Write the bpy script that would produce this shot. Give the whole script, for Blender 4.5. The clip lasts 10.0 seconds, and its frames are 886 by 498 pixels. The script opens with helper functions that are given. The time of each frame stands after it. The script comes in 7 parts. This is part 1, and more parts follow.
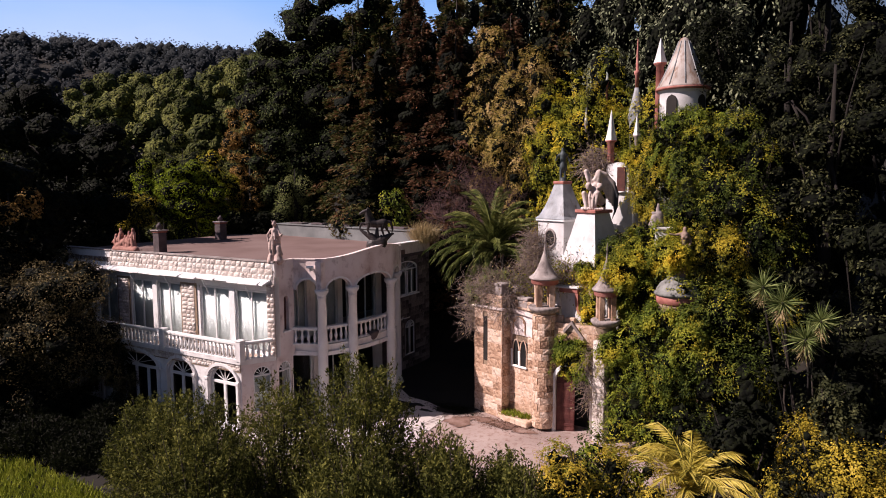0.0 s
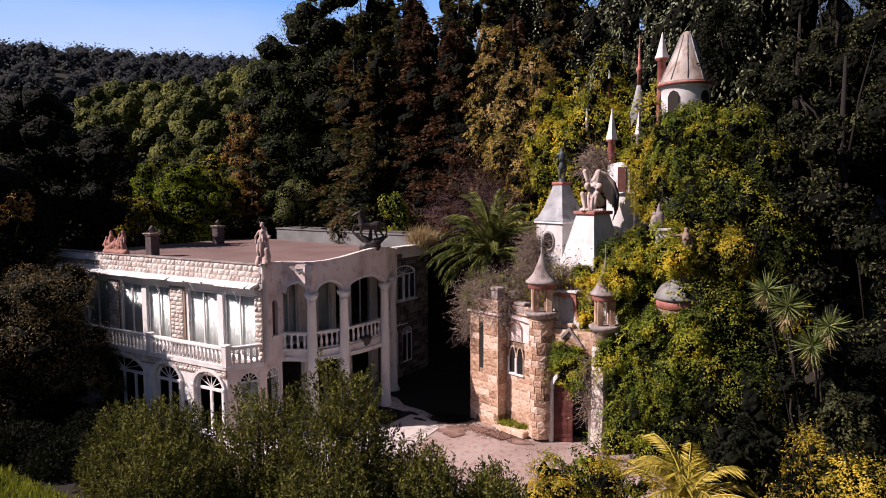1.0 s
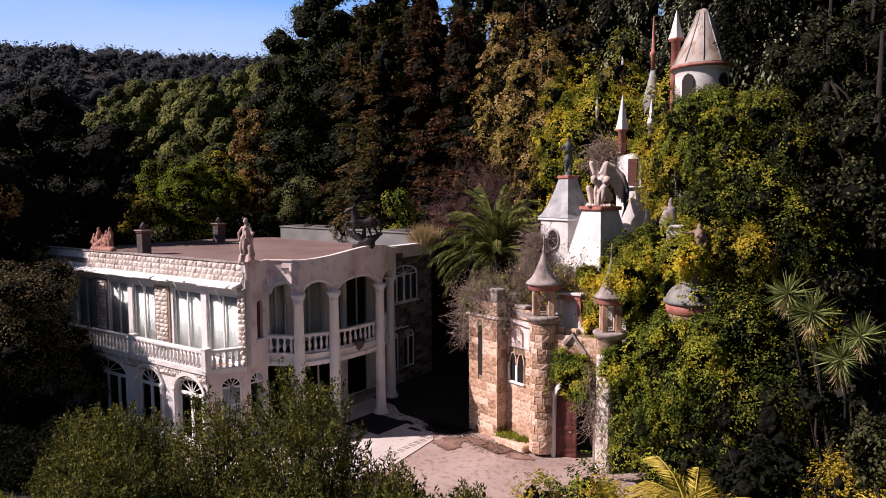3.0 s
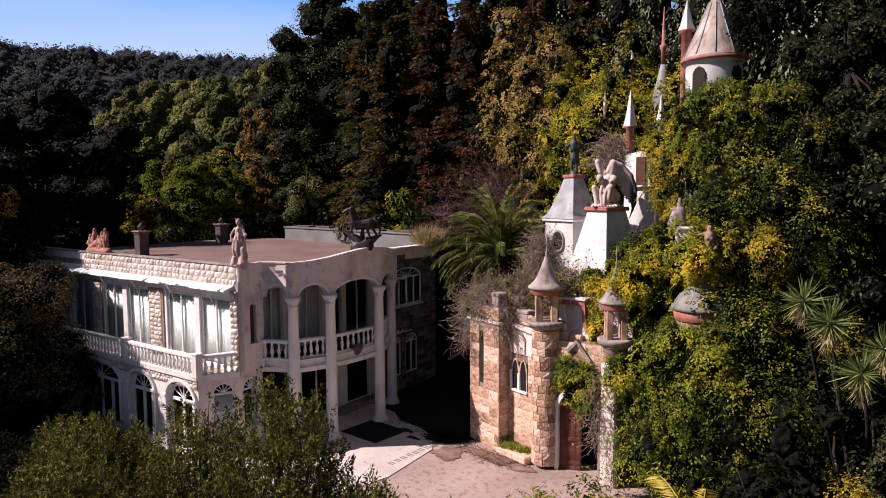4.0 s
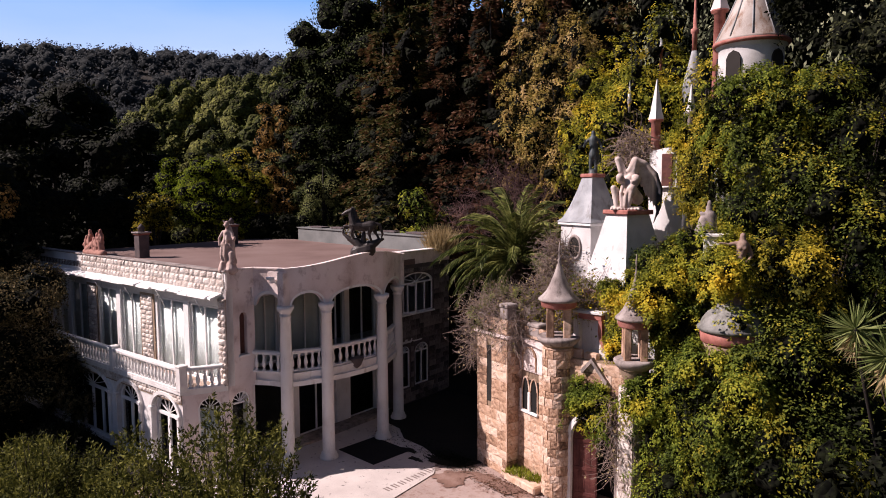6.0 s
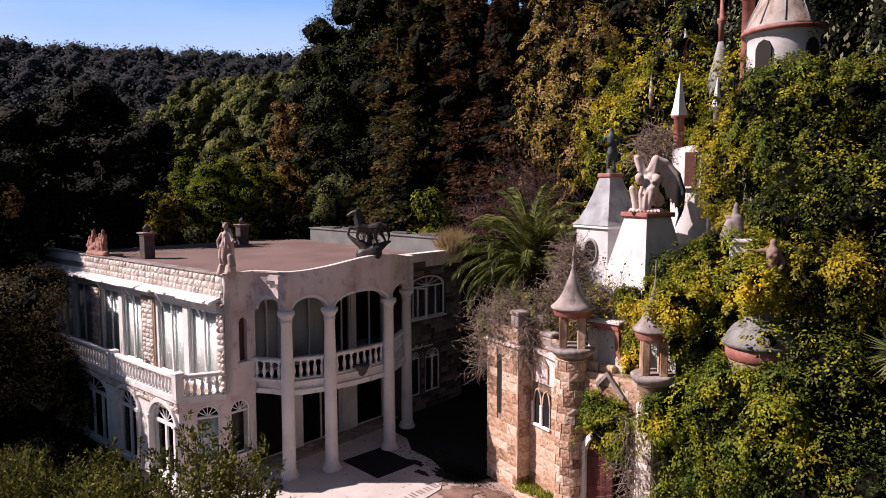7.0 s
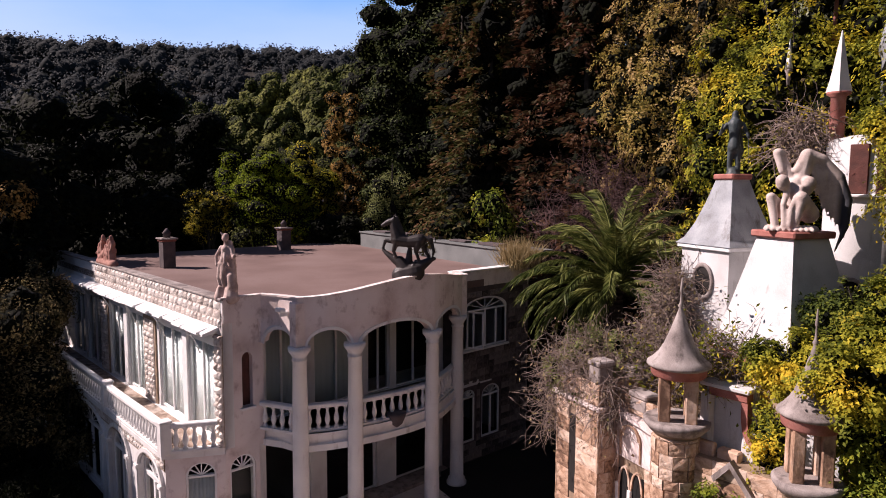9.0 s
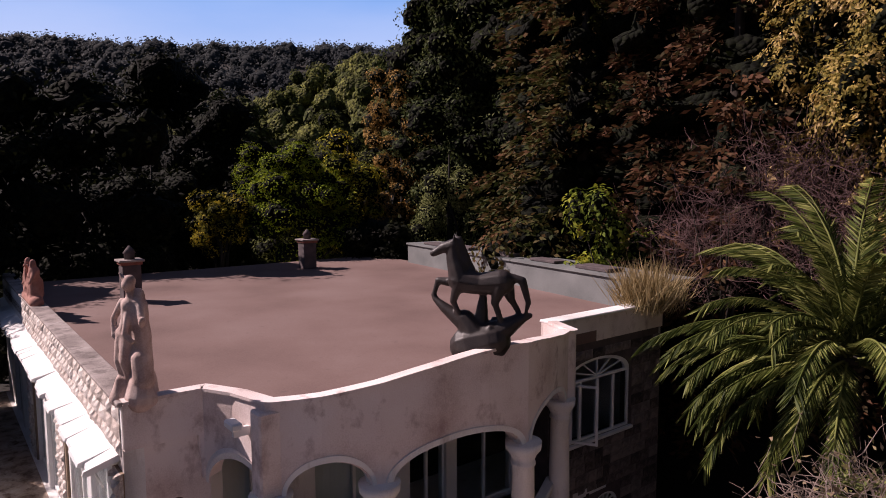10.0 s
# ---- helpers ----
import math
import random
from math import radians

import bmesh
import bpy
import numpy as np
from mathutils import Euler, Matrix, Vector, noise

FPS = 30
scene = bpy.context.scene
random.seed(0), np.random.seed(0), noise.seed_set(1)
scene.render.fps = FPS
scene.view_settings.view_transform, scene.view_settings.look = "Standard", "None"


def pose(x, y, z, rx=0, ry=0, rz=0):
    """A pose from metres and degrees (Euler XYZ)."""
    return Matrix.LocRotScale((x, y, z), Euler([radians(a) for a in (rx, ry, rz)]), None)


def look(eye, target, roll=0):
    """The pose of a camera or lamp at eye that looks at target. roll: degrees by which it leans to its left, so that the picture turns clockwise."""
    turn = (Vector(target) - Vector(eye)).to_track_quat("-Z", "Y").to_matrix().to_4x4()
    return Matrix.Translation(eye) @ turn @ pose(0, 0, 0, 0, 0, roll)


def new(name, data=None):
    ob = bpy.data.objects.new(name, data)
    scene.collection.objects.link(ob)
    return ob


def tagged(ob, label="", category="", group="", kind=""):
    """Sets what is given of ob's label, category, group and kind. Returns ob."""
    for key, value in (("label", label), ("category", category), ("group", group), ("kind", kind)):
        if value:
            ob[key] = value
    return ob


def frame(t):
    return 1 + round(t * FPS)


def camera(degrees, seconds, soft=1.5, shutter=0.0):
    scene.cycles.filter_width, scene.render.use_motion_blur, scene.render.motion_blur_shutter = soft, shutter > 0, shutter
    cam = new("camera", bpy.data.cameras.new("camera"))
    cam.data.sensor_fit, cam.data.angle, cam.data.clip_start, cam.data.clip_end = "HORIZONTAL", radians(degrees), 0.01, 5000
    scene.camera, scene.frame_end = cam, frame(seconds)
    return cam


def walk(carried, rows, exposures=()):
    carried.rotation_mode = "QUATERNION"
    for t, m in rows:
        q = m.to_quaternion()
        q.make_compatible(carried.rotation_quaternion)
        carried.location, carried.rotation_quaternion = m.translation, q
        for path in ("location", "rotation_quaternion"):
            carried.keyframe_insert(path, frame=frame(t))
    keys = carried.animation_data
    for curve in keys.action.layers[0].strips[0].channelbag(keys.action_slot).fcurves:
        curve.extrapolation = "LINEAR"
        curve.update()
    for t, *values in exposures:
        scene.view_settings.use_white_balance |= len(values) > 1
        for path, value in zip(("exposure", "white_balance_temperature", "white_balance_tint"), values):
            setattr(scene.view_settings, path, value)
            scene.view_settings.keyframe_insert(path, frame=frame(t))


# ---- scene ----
cam = camera(67.8, 10.0, soft=0.95)
PATH = [
    (0, (1.918, -0.762, 11.683), (0.852, 0.918, 11.481), -0.3),
    (0.5, (2.15, 0.021, 11.452), (1.059, 1.687, 11.269), -0.4),
    (1, (2.148, 0.642, 11.271), (1.045, 2.301, 11.097), -0.3),
    (1.5, (2.163, 1.294, 11.151), (1.047, 2.944, 10.98), -0.3),
    (2, (2.18, 1.993, 11.068), (1.048, 3.633, 10.896), -0.4),
    (2.5, (2.175, 2.592, 11.002), (1.023, 4.218, 10.83), -0.3),
    (4, (2.082, 4.557, 10.949), (0.868, 6.137, 10.779), -0.3),
    (4.5, (2.024, 5.245, 10.969), (0.79, 6.81, 10.797), -0.2),
    (5, (1.924, 5.926, 11.003), (0.668, 7.473, 10.83), -0.2),
    (5.5, (1.784, 6.588, 11.023), (0.507, 8.117, 10.849), -0.2),
    (7, (1.156, 8.67, 11.097), (-0.198, 10.131, 10.919), -0.1),
    (7.5, (0.868, 9.288, 11.127), (-0.509, 10.728, 10.947), -0.0),
    (8, (0.531, 9.952, 11.165), (-0.871, 11.367, 10.984), 0.0),
    (8.5, (0.158, 10.644, 11.195), (-1.27, 12.033, 11.011), 0.0),
    (8.7, (-0.06, 10.86, 11.206), (-1.495, 12.242, 11.021), 0.02),
    (8.8, (-0.76, 11.59, 11.242), (-2.22, 12.95, 11.057), 0.1),
    (9, (-2.475, 13.356, 11.329), (-3.987, 14.652, 11.14), 0.3),
    (9.5, (-6.512, 16.416, 11.437), (-8.093, 17.626, 11.249), -0.2),
    (10, (-10.497, 19.164, 11.265), (-12.113, 20.327, 11.072), -0.2),
]
walk(cam, [(t, look(eye, target, roll)) for t, eye, target, roll in PATH], [(0, 0.50, 6800, 29), (8.5, 0.54, 6800, 29), (9.2, 0.54, 6800, 30), (10, 0.32, 6850, 34)])

# ---- light ----
SUN_TO = Vector((0.745, 0.69, -0.87)).normalized()      # the way the sunlight travels
world = bpy.data.worlds.new("world")
scene.world = world
world.use_nodes = True
wn = world.node_tree.nodes
sky = wn.new("ShaderNodeTexSky")
sky.sky_type, sky.sun_disc = "NISHITA", False
sky.sun_elevation = math.asin(-SUN_TO.z)
sky.sun_rotation = math.atan2(-SUN_TO.x, -SUN_TO.y)
sky.air_density, sky.dust_density, sky.ozone_density = 1.0, 0.3, 2.0
wn["Background"].inputs["Strength"].default_value = 0.040
world.node_tree.links.new(sky.outputs[0], wn["Background"].inputs["Color"])
sun = new("sun", bpy.data.lights.new("sun", "SUN"))
sun.data.energy, sun.data.angle, sun.data.color = 5.0, radians(0.5), (1.0, 0.94, 0.86)
sun.matrix_world = SUN_TO.to_track_quat("-Z", "Y").to_matrix().to_4x4()

# clear sky beyond the ridge, paler towards the horizon
def sky_backdrop():
    n, rows, r = 40, 8, 1500.0
    vs = [(-r * math.sin(radians(15 + 105 * i / n)), r * math.cos(radians(15 + 105 * i / n)), -50 + 620 * j / rows) for j in range(rows + 1) for i in range(n + 1)]
    fs = [(j * (n + 1) + i, j * (n + 1) + i + 1, (j + 1) * (n + 1) + i + 1, (j + 1) * (n + 1) + i) for j in range(rows) for i in range(n)]
    me = bpy.data.meshes.new("backdrop")
    me.from_pydata(vs, [], fs)
    m = bpy.data.materials.new("clear_sky")
    m.use_nodes = True
    nd, ln = m.node_tree.nodes, m.node_tree.links
    nd.remove(nd["Principled BSDF"])
    em, co, sp, rp, mr = nd.new("ShaderNodeEmission"), nd.new("ShaderNodeTexCoord"), nd.new("ShaderNodeSeparateXYZ"), nd.new("ShaderNodeValToRGB"), nd.new("ShaderNodeMapRange")
    nz, mp, mx = nd.new("ShaderNodeTexNoise"), nd.new("ShaderNodeMapping"), nd.new("ShaderNodeMath")
    mp.inputs["Scale"].default_value = (0.0016, 0.0016, 0.006)
    nz.inputs["Scale"].default_value, nz.inputs["Detail"].default_value = 1.0, 5
    ln.new(co.outputs["Object"], mp.inputs[0])
    ln.new(mp.outputs[0], nz.inputs["Vector"])
    mx.operation, mx.inputs[1].default_value = "MULTIPLY_ADD", 170
    ln.new(nz.outputs["Fac"], mx.inputs[0])
    ln.new(co.outputs["Object"], sp.inputs[0])
    ln.new(sp.outputs["Z"], mx.inputs[2])
    ln.new(mx.outputs[0], mr.inputs["Value"])
    mr.inputs["From Min"].default_value, mr.inputs["From Max"].default_value = 330, 560
    ln.new(mr.outputs[0], rp.inputs[0])
    rp.color_ramp.elements[0].color, rp.color_ramp.elements[1].color = (0.38, 0.54, 0.77, 1), (0.11, 0.325, 0.69, 1)
    ln.new(rp.outputs[0], em.inputs["Color"])
    ln.new(em.outputs[0], nd["Material Output"].inputs["Surface"])
    me.materials.append(m)
    tagged(new("backdrop", me), "clear blue sky paling towards the ridge", "sky", kind="structure")


sky_backdrop()

# ---- materials ----


def surface(name, colours, scale=3.0, rough=0.8, bump=0.3, fine=40.0, metal=0.0, island=0.0, stain=None, stain_at=(0.5, 0.72), obj_random=0.0, spec=0.4, run=(2.2, 0.5)):
    """Base colours mixed by coarse and fine noise, a fine relief; optional variation piece by piece and dark streaks."""
    m = bpy.data.materials.new(name)
    m.use_nodes = True
    n, ln = m.node_tree.nodes, m.node_tree.links
    bs = n["Principled BSDF"]
    bs.inputs["Roughness"].default_value, bs.inputs["Metallic"].default_value = rough, metal
    bs.inputs["Specular IOR Level"].default_value = spec
    co = n.new("ShaderNodeTexCoord")
    n1, n2 = n.new("ShaderNodeTexNoise"), n.new("ShaderNodeTexNoise")
    n1.inputs["Scale"].default_value, n1.inputs["Detail"].default_value = scale, 6
    n2.inputs["Scale"].default_value, n2.inputs["Detail"].default_value = fine, 4
    ln.new(co.outputs["Object"], n1.inputs["Vector"])
    ln.new(co.outputs["Object"], n2.inputs["Vector"])
    add = n.new("ShaderNodeMath")
    add.operation = "MULTIPLY_ADD"
    ln.new(n2.outputs["Fac"], add.inputs[0])
    add.inputs[1].default_value = 0.35
    ln.new(n1.outputs["Fac"], add.inputs[2])
    last = add.outputs[0]
    if island or obj_random:
        g = n.new("ShaderNodeObjectInfo" if obj_random else "ShaderNodeNewGeometry")
        a2 = n.new("ShaderNodeMath")
        a2.operation = "MULTIPLY_ADD"
        ln.new(g.outputs["Random"] if obj_random else g.outputs["Random Per Island"], a2.inputs[0])
        a2.inputs[1].default_value = obj_random or island
        ln.new(last, a2.inputs[2])
        a3 = n.new("ShaderNodeMath")
        a3.operation = "SUBTRACT"
        ln.new(a2.outputs[0], a3.inputs[0])
        a3.inputs[1].default_value = (obj_random or island) / 2
        last = a3.outputs[0]
    ramp = n.new("ShaderNodeValToRGB")
    els = ramp.color_ramp.elements
    while len(els) < len(colours):
        els.new(0.5)
    for k, c in enumerate(colours):
        els[k].position = 0.38 + 0.6 * k / max(1, len(colours) - 1)
        els[k].color = (*c, 1)
    ln.new(last, ramp.inputs[0])
    col = ramp.outputs[0]
    if stain:
        mp = n.new("ShaderNodeMapping")
        mp.inputs["Scale"].default_value = (run[0], run[0], run[1])
        ln.new(co.outputs["Object"], mp.inputs[0])
        n3 = n.new("ShaderNodeTexNoise")
        n3.inputs["Scale"].default_value, n3.inputs["Detail"].default_value = 1.6, 8
        n3.inputs["Roughness"].default_value = 0.65
        ln.new(mp.outputs[0], n3.inputs["Vector"])
        r3 = n.new("ShaderNodeValToRGB")
        r3.color_ramp.elements[0].position, r3.color_ramp.elements[1].position = stain_at
        ln.new(n3.outputs["Fac"], r3.inputs[0])
        mx = n.new("ShaderNodeMix")
        mx.data_type = "RGBA"
        ln.new(r3.outputs[0], mx.inputs[0])
        ln.new(col, mx.inputs[6])
        mx.inputs[7].default_value = (*stain, 1)
        col = mx.outputs[2]
    ln.new(col, bs.inputs["Base Color"])
    if bump:
        bp = n.new("ShaderNodeBump")
        bp.inputs["Strength"].default_value, bp.inputs["Distance"].default_value = bump, 0.03
        ln.new(add.outputs[0], bp.inputs["Height"])
        ln.new(bp.outputs[0], bs.inputs["Normal"])
    return m


def leafy(name, colours, patch=0.35, through_light=0.25, rough=0.7, grain=0.0, vary=0.45, span=(0.42, 0.98), detail=3):
    """Leaves: colour varies from leaf to leaf and from branch to branch, and some light passes through."""
    m = bpy.data.materials.new(name)
    m.use_nodes = True
    n, ln = m.node_tree.nodes, m.node_tree.links
    bs = n["Principled BSDF"]
    bs.inputs["Roughness"].default_value = rough
    bs.inputs["Specular IOR Level"].default_value = 0.12
    co, geo = n.new("ShaderNodeTexCoord"), n.new("ShaderNodeNewGeometry")
    n1 = n.new("ShaderNodeTexNoise")
    n1.inputs["Scale"].default_value, n1.inputs["Detail"].default_value = patch, detail
    ln.new(co.outputs["Object"], n1.inputs["Vector"])
    a = n.new("ShaderNodeMath")
    a.operation = "MULTIPLY_ADD"
    ln.new(geo.outputs["Random Per Island"], a.inputs[0])
    a.inputs[1].default_value = vary
    ln.new(n1.outputs["Fac"], a.inputs[2])
    ramp = n.new("ShaderNodeValToRGB")
    els = ramp.color_ramp.elements
    while len(els) < len(colours):
        els.new(0.5)
    for k, c in enumerate(colours):
        els[k].position = span[0] + (span[1] - span[0]) * k / max(1, len(colours) - 1)
        els[k].color = (*c, 1)
    ln.new(a.outputs[0], ramp.inputs[0])
    tone = ramp.outputs[0]
    if grain:                                            # leaf bunches too far off to be built one by one
        vo, nz, rg, mul, bp = n.new("ShaderNodeTexVoronoi"), n.new("ShaderNodeTexNoise"), n.new("ShaderNodeValToRGB"), n.new("ShaderNodeMix"), n.new("ShaderNodeBump")
        vo.inputs["Scale"].default_value = grain
        nz.inputs["Scale"].default_value, nz.inputs["Detail"].default_value, nz.inputs["Roughness"].default_value = grain * 0.9, 6, 0.75
        ln.new(co.outputs["Object"], vo.inputs["Vector"])
        ln.new(co.outputs["Object"], nz.inputs["Vector"])
        rg.color_ramp.elements[0].position, rg.color_ramp.elements[1].position = 0.40, 0.66
        rg.color_ramp.elements[0].color, rg.color_ramp.elements[1].color = (0.10, 0.10, 0.10, 1), (1.35, 1.35, 1.25, 1)
        ln.new(nz.outputs["Fac"], rg.inputs[0])
        mul.data_type, mul.blend_type = "RGBA", "MULTIPLY"
        mul.inputs[0].default_value = 1.0
        ln.new(tone, mul.inputs[6])
        ln.new(rg.outputs[0], mul.inputs[7])
        tone = mul.outputs[2]
        bp.inputs["Strength"].default_value, bp.inputs["Distance"].default_value, bp.invert = 1.0, 0.9 / grain, True
        ln.new(vo.outputs["Distance"], bp.inputs["Height"])
        ln.new(bp.outputs[0], bs.inputs["Normal"])
    ln.new(tone, bs.inputs["Base Color"])
    tr, mix = n.new("ShaderNodeBsdfTranslucent"), n.new("ShaderNodeMixShader")
    ln.new(ramp.outputs[0], tr.inputs["Color"])
    mix.inputs[0].default_value = through_light
    ln.new(bs.outputs[0], mix.inputs[1])
    ln.new(tr.outputs[0], mix.inputs[2])
    ln.new(mix.outputs[0], n["Material Output"].inputs["Surface"])
    return m


WHITE = surface("white_render", [(0.56, 0.53, 0.52), (0.78, 0.76, 0.75), (0.84, 0.83, 0.82)], 0.9, 0.85, 0.25, stain=(0.38, 0.32, 0.29), stain_at=(0.58, 0.82))
LIME = surface("limewash", [(0.40, 0.39, 0.385), (0.60, 0.59, 0.59), (0.68, 0.675, 0.675)], 1.1, 0.9, 0.25, stain=(0.26, 0.24, 0.23), stain_at=(0.58, 0.78))
PINK = surface("pinkish_render", [(0.50, 0.38, 0.35), (0.76, 0.66, 0.64), (0.82, 0.75, 0.74)], 0.8, 0.9, 0.35, stain=(0.36, 0.25, 0.235), stain_at=(0.54, 0.74), run=(1.5, 1.1))
PAINT = surface("white_paint", [(0.70, 0.69, 0.69), (0.84, 0.84, 0.84)], 4.0, 0.5, 0.1)
STONE = surface("tan_sandstone", [(0.16, 0.09, 0.06), (0.43, 0.265, 0.175), (0.58, 0.40, 0.295), (0.70, 0.545, 0.445)], 2.0, 0.92, 0.8, 14, obj_random=0.5, stain=(0.13, 0.075, 0.052), stain_at=(0.55, 0.76), run=(1.8, 0.9))
GATERED = surface("worn_red_boards", [(0.045, 0.014, 0.013), (0.12, 0.034, 0.030), (0.21, 0.085, 0.070)], 3.0, 0.7, 0.5, 30)
MORTAR = surface("mortar", [(0.20, 0.14, 0.095), (0.36, 0.26, 0.185)], 3.0, 0.95, 0.5)
PALE = surface("pale_rubble", [(0.42, 0.34, 0.30), (0.66, 0.58, 0.53), (0.78, 0.72, 0.68)], 2.5, 0.9, 0.7, 20, obj_random=0.4)
# Rubble darkened so its colour carries the shade behind the porch.
DARKSTONE = surface("rubble_with_shade", [(0.04, 0.032, 0.032), (0.13, 0.105, 0.10), (0.24, 0.20, 0.19)], 2.0, 0.9, 0.7, 20, obj_random=0.6)
CONCRETE = surface("weathered_concrete", [(0.12, 0.095, 0.088), (0.30, 0.255, 0.24), (0.45, 0.40, 0.38)], 1.7, 0.9, 0.5, stain=(0.07, 0.055, 0.05))
TERRA = surface("terracotta_paint", [(0.18, 0.060, 0.046), (0.36, 0.130, 0.105), (0.46, 0.23, 0.19)], 3.0, 0.8, 0.3)
ROOFING = surface("roof_felt", [(0.115, 0.070, 0.062), (0.175, 0.112, 0.10), (0.215, 0.15, 0.138)], 0.35, 0.92, 0.06, 30, stain=(0.10, 0.07, 0.065), stain_at=(0.6, 0.85))
CONE = surface("rusty_metal_cone", [(0.20, 0.17, 0.15), (0.38, 0.33, 0.30), (0.50, 0.45, 0.42)], 1.2, 0.6, 0.3, stain=(0.17, 0.075, 0.03), stain_at=(0.5, 0.68))
GREYROOF = surface("grey_roof_sheet", [(0.10, 0.11, 0.11), (0.22, 0.23, 0.23)], 0.8, 0.7, 0.2)
SLATE = surface("peeling_blue_grey_paint", [(0.14, 0.14, 0.145), (0.28, 0.30, 0.32), (0.43, 0.45, 0.47)], 1.6, 0.55, 0.4, stain=(0.10, 0.08, 0.07), stain_at=(0.56, 0.74))
DOME = surface("weathered_lead", [(0.075, 0.075, 0.070), (0.18, 0.18, 0.17), (0.30, 0.30, 0.285)], 2.6, 0.7, 0.5, stain=(0.05, 0.05, 0.035), stain_at=(0.5, 0.7))
LEAD = surface("blue_grey_slate", [(0.13, 0.135, 0.14), (0.27, 0.285, 0.30), (0.40, 0.415, 0.42)], 2.0, 0.6, 0.4, stain=(0.10, 0.08, 0.07))
STATUE_PINK = surface("pink_stone", [(0.30, 0.19, 0.16), (0.52, 0.38, 0.34), (0.64, 0.52, 0.48)], 4.0, 0.85, 0.5)
STATUE_RED = surface("red_terracotta", [(0.25, 0.10, 0.08), (0.48, 0.25, 0.20)], 4.0, 0.85, 0.5)
BRONZE = surface("dark_bronze", [(0.012, 0.009, 0.009), (0.040, 0.030, 0.028)], 4.0, 0.5, 0.4)
PATINA = surface("blue_green_bronze", [(0.016, 0.020, 0.021), (0.045, 0.060, 0.064), (0.10, 0.125, 0.13)], 4.0, 0.55, 0.4)
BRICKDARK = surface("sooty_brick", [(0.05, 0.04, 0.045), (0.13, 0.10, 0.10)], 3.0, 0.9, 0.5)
BRICKRED = surface("red_brick", [(0.18, 0.06, 0.045), (0.34, 0.13, 0.10)], 5.0, 0.9, 0.5)
WOOD = surface("red_brown_wood", [(0.05, 0.016, 0.012), (0.13, 0.04, 0.03)], 5.0, 0.7, 0.4)
COURT = surface("court_paving", [(0.25, 0.185, 0.165), (0.37, 0.285, 0.258), (0.43, 0.345, 0.318)], 0.35, 0.92, 0.15, 16, stain=(0.20, 0.10, 0.075))
APRON = surface("pale_concrete", [(0.44, 0.39, 0.37), (0.66, 0.60, 0.57)], 0.7, 0.9, 0.15, 20, stain=(0.035, 0.028, 0.026), stain_at=(0.60, 0.70))
EARTH = surface("red_brown_earth", [(0.10, 0.052, 0.038), (0.21, 0.125, 0.098), (0.31, 0.215, 0.185)], 1.6, 0.95, 0.5, 26)
SOIL = surface("dark_soil", [(0.006, 0.005, 0.004), (0.020, 0.016, 0.011)], 0.6, 0.95, 0.5)
GRASS = leafy("grass", [(0.08, 0.11, 0.012), (0.20, 0.235, 0.022), (0.32, 0.33, 0.045)], 0.5)
# Black of the door mat, also used for sheets that paint shade.
MATTE = surface("black_mat_and_shade", [(0.004, 0.004, 0.004), (0.010, 0.009, 0.010)], 2.0, 0.95, 0.2)
CURTAIN = surface("pale_curtain", [(0.50, 0.53, 0.53), (0.68, 0.71, 0.71)], 1.2, 0.8, 0.1)
# Near-black in place of the shade inside rooms and windows.
INSIDE = surface("interior_shade", [(0.012, 0.010, 0.009), (0.028, 0.023, 0.021)], 1.0, 0.9, 0.0)
LETTER = surface("grey_lettering", [(0.17, 0.13, 0.12), (0.30, 0.25, 0.23)], 6.0, 0.9, 0.1)
BARK = surface("dark_bark", [(0.014, 0.010, 0.008), (0.042, 0.032, 0.025)], 3.0, 0.95, 0.6)
MAUVE = surface("mauve_twig", [(0.06, 0.030, 0.030), (0.19, 0.110, 0.108)], 2.0, 0.9, 0.2)
DRYTWIG = surface("dry_twig", [(0.14, 0.10, 0.085), (0.30, 0.23, 0.20)], 2.0, 0.9, 0.2)
GLASS = bpy.data.materials.new("window_glass")
GLASS.use_nodes = True
gb = GLASS.node_tree.nodes["Principled BSDF"]
gb.inputs["Base Color"].default_value = (0.9, 0.95, 0.95, 1)
gb.inputs["Roughness"].default_value, gb.inputs["Transmission Weight"].default_value, gb.inputs["IOR"].default_value = 0.03, 1.0, 1.2

L_SHRUB = leafy("olive_shrub_leaf", [(0.018, 0.023, 0.005), (0.080, 0.088, 0.018), (0.22, 0.21, 0.046)], 0.5)
# Near-black leaf; where it fills gaps and banks it paints shade.
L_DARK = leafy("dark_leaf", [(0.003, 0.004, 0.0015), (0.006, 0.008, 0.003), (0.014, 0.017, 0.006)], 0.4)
L_PINE = leafy("pine_needle", [(0.020, 0.032, 0.010), (0.050, 0.070, 0.021), (0.095, 0.11, 0.036)], 0.25)
L_CEDAR = leafy("cedar_needle", [(0.020, 0.030, 0.008), (0.050, 0.060, 0.015), (0.10, 0.076, 0.026), (0.125, 0.058, 0.027)], 0.32)
L_RUST = leafy("rusty_needle", [(0.020, 0.026, 0.010), (0.046, 0.036, 0.016), (0.095, 0.040, 0.024), (0.14, 0.072, 0.034)], 0.45)
L_EUC = leafy("eucalyptus_leaf", [(0.065, 0.082, 0.045), (0.18, 0.20, 0.12), (0.33, 0.35, 0.22)], 0.4)
L_EUC2 = leafy("dusky_leaf", [(0.004, 0.005, 0.002), (0.012, 0.015, 0.005), (0.055, 0.056, 0.022)], 0.5)
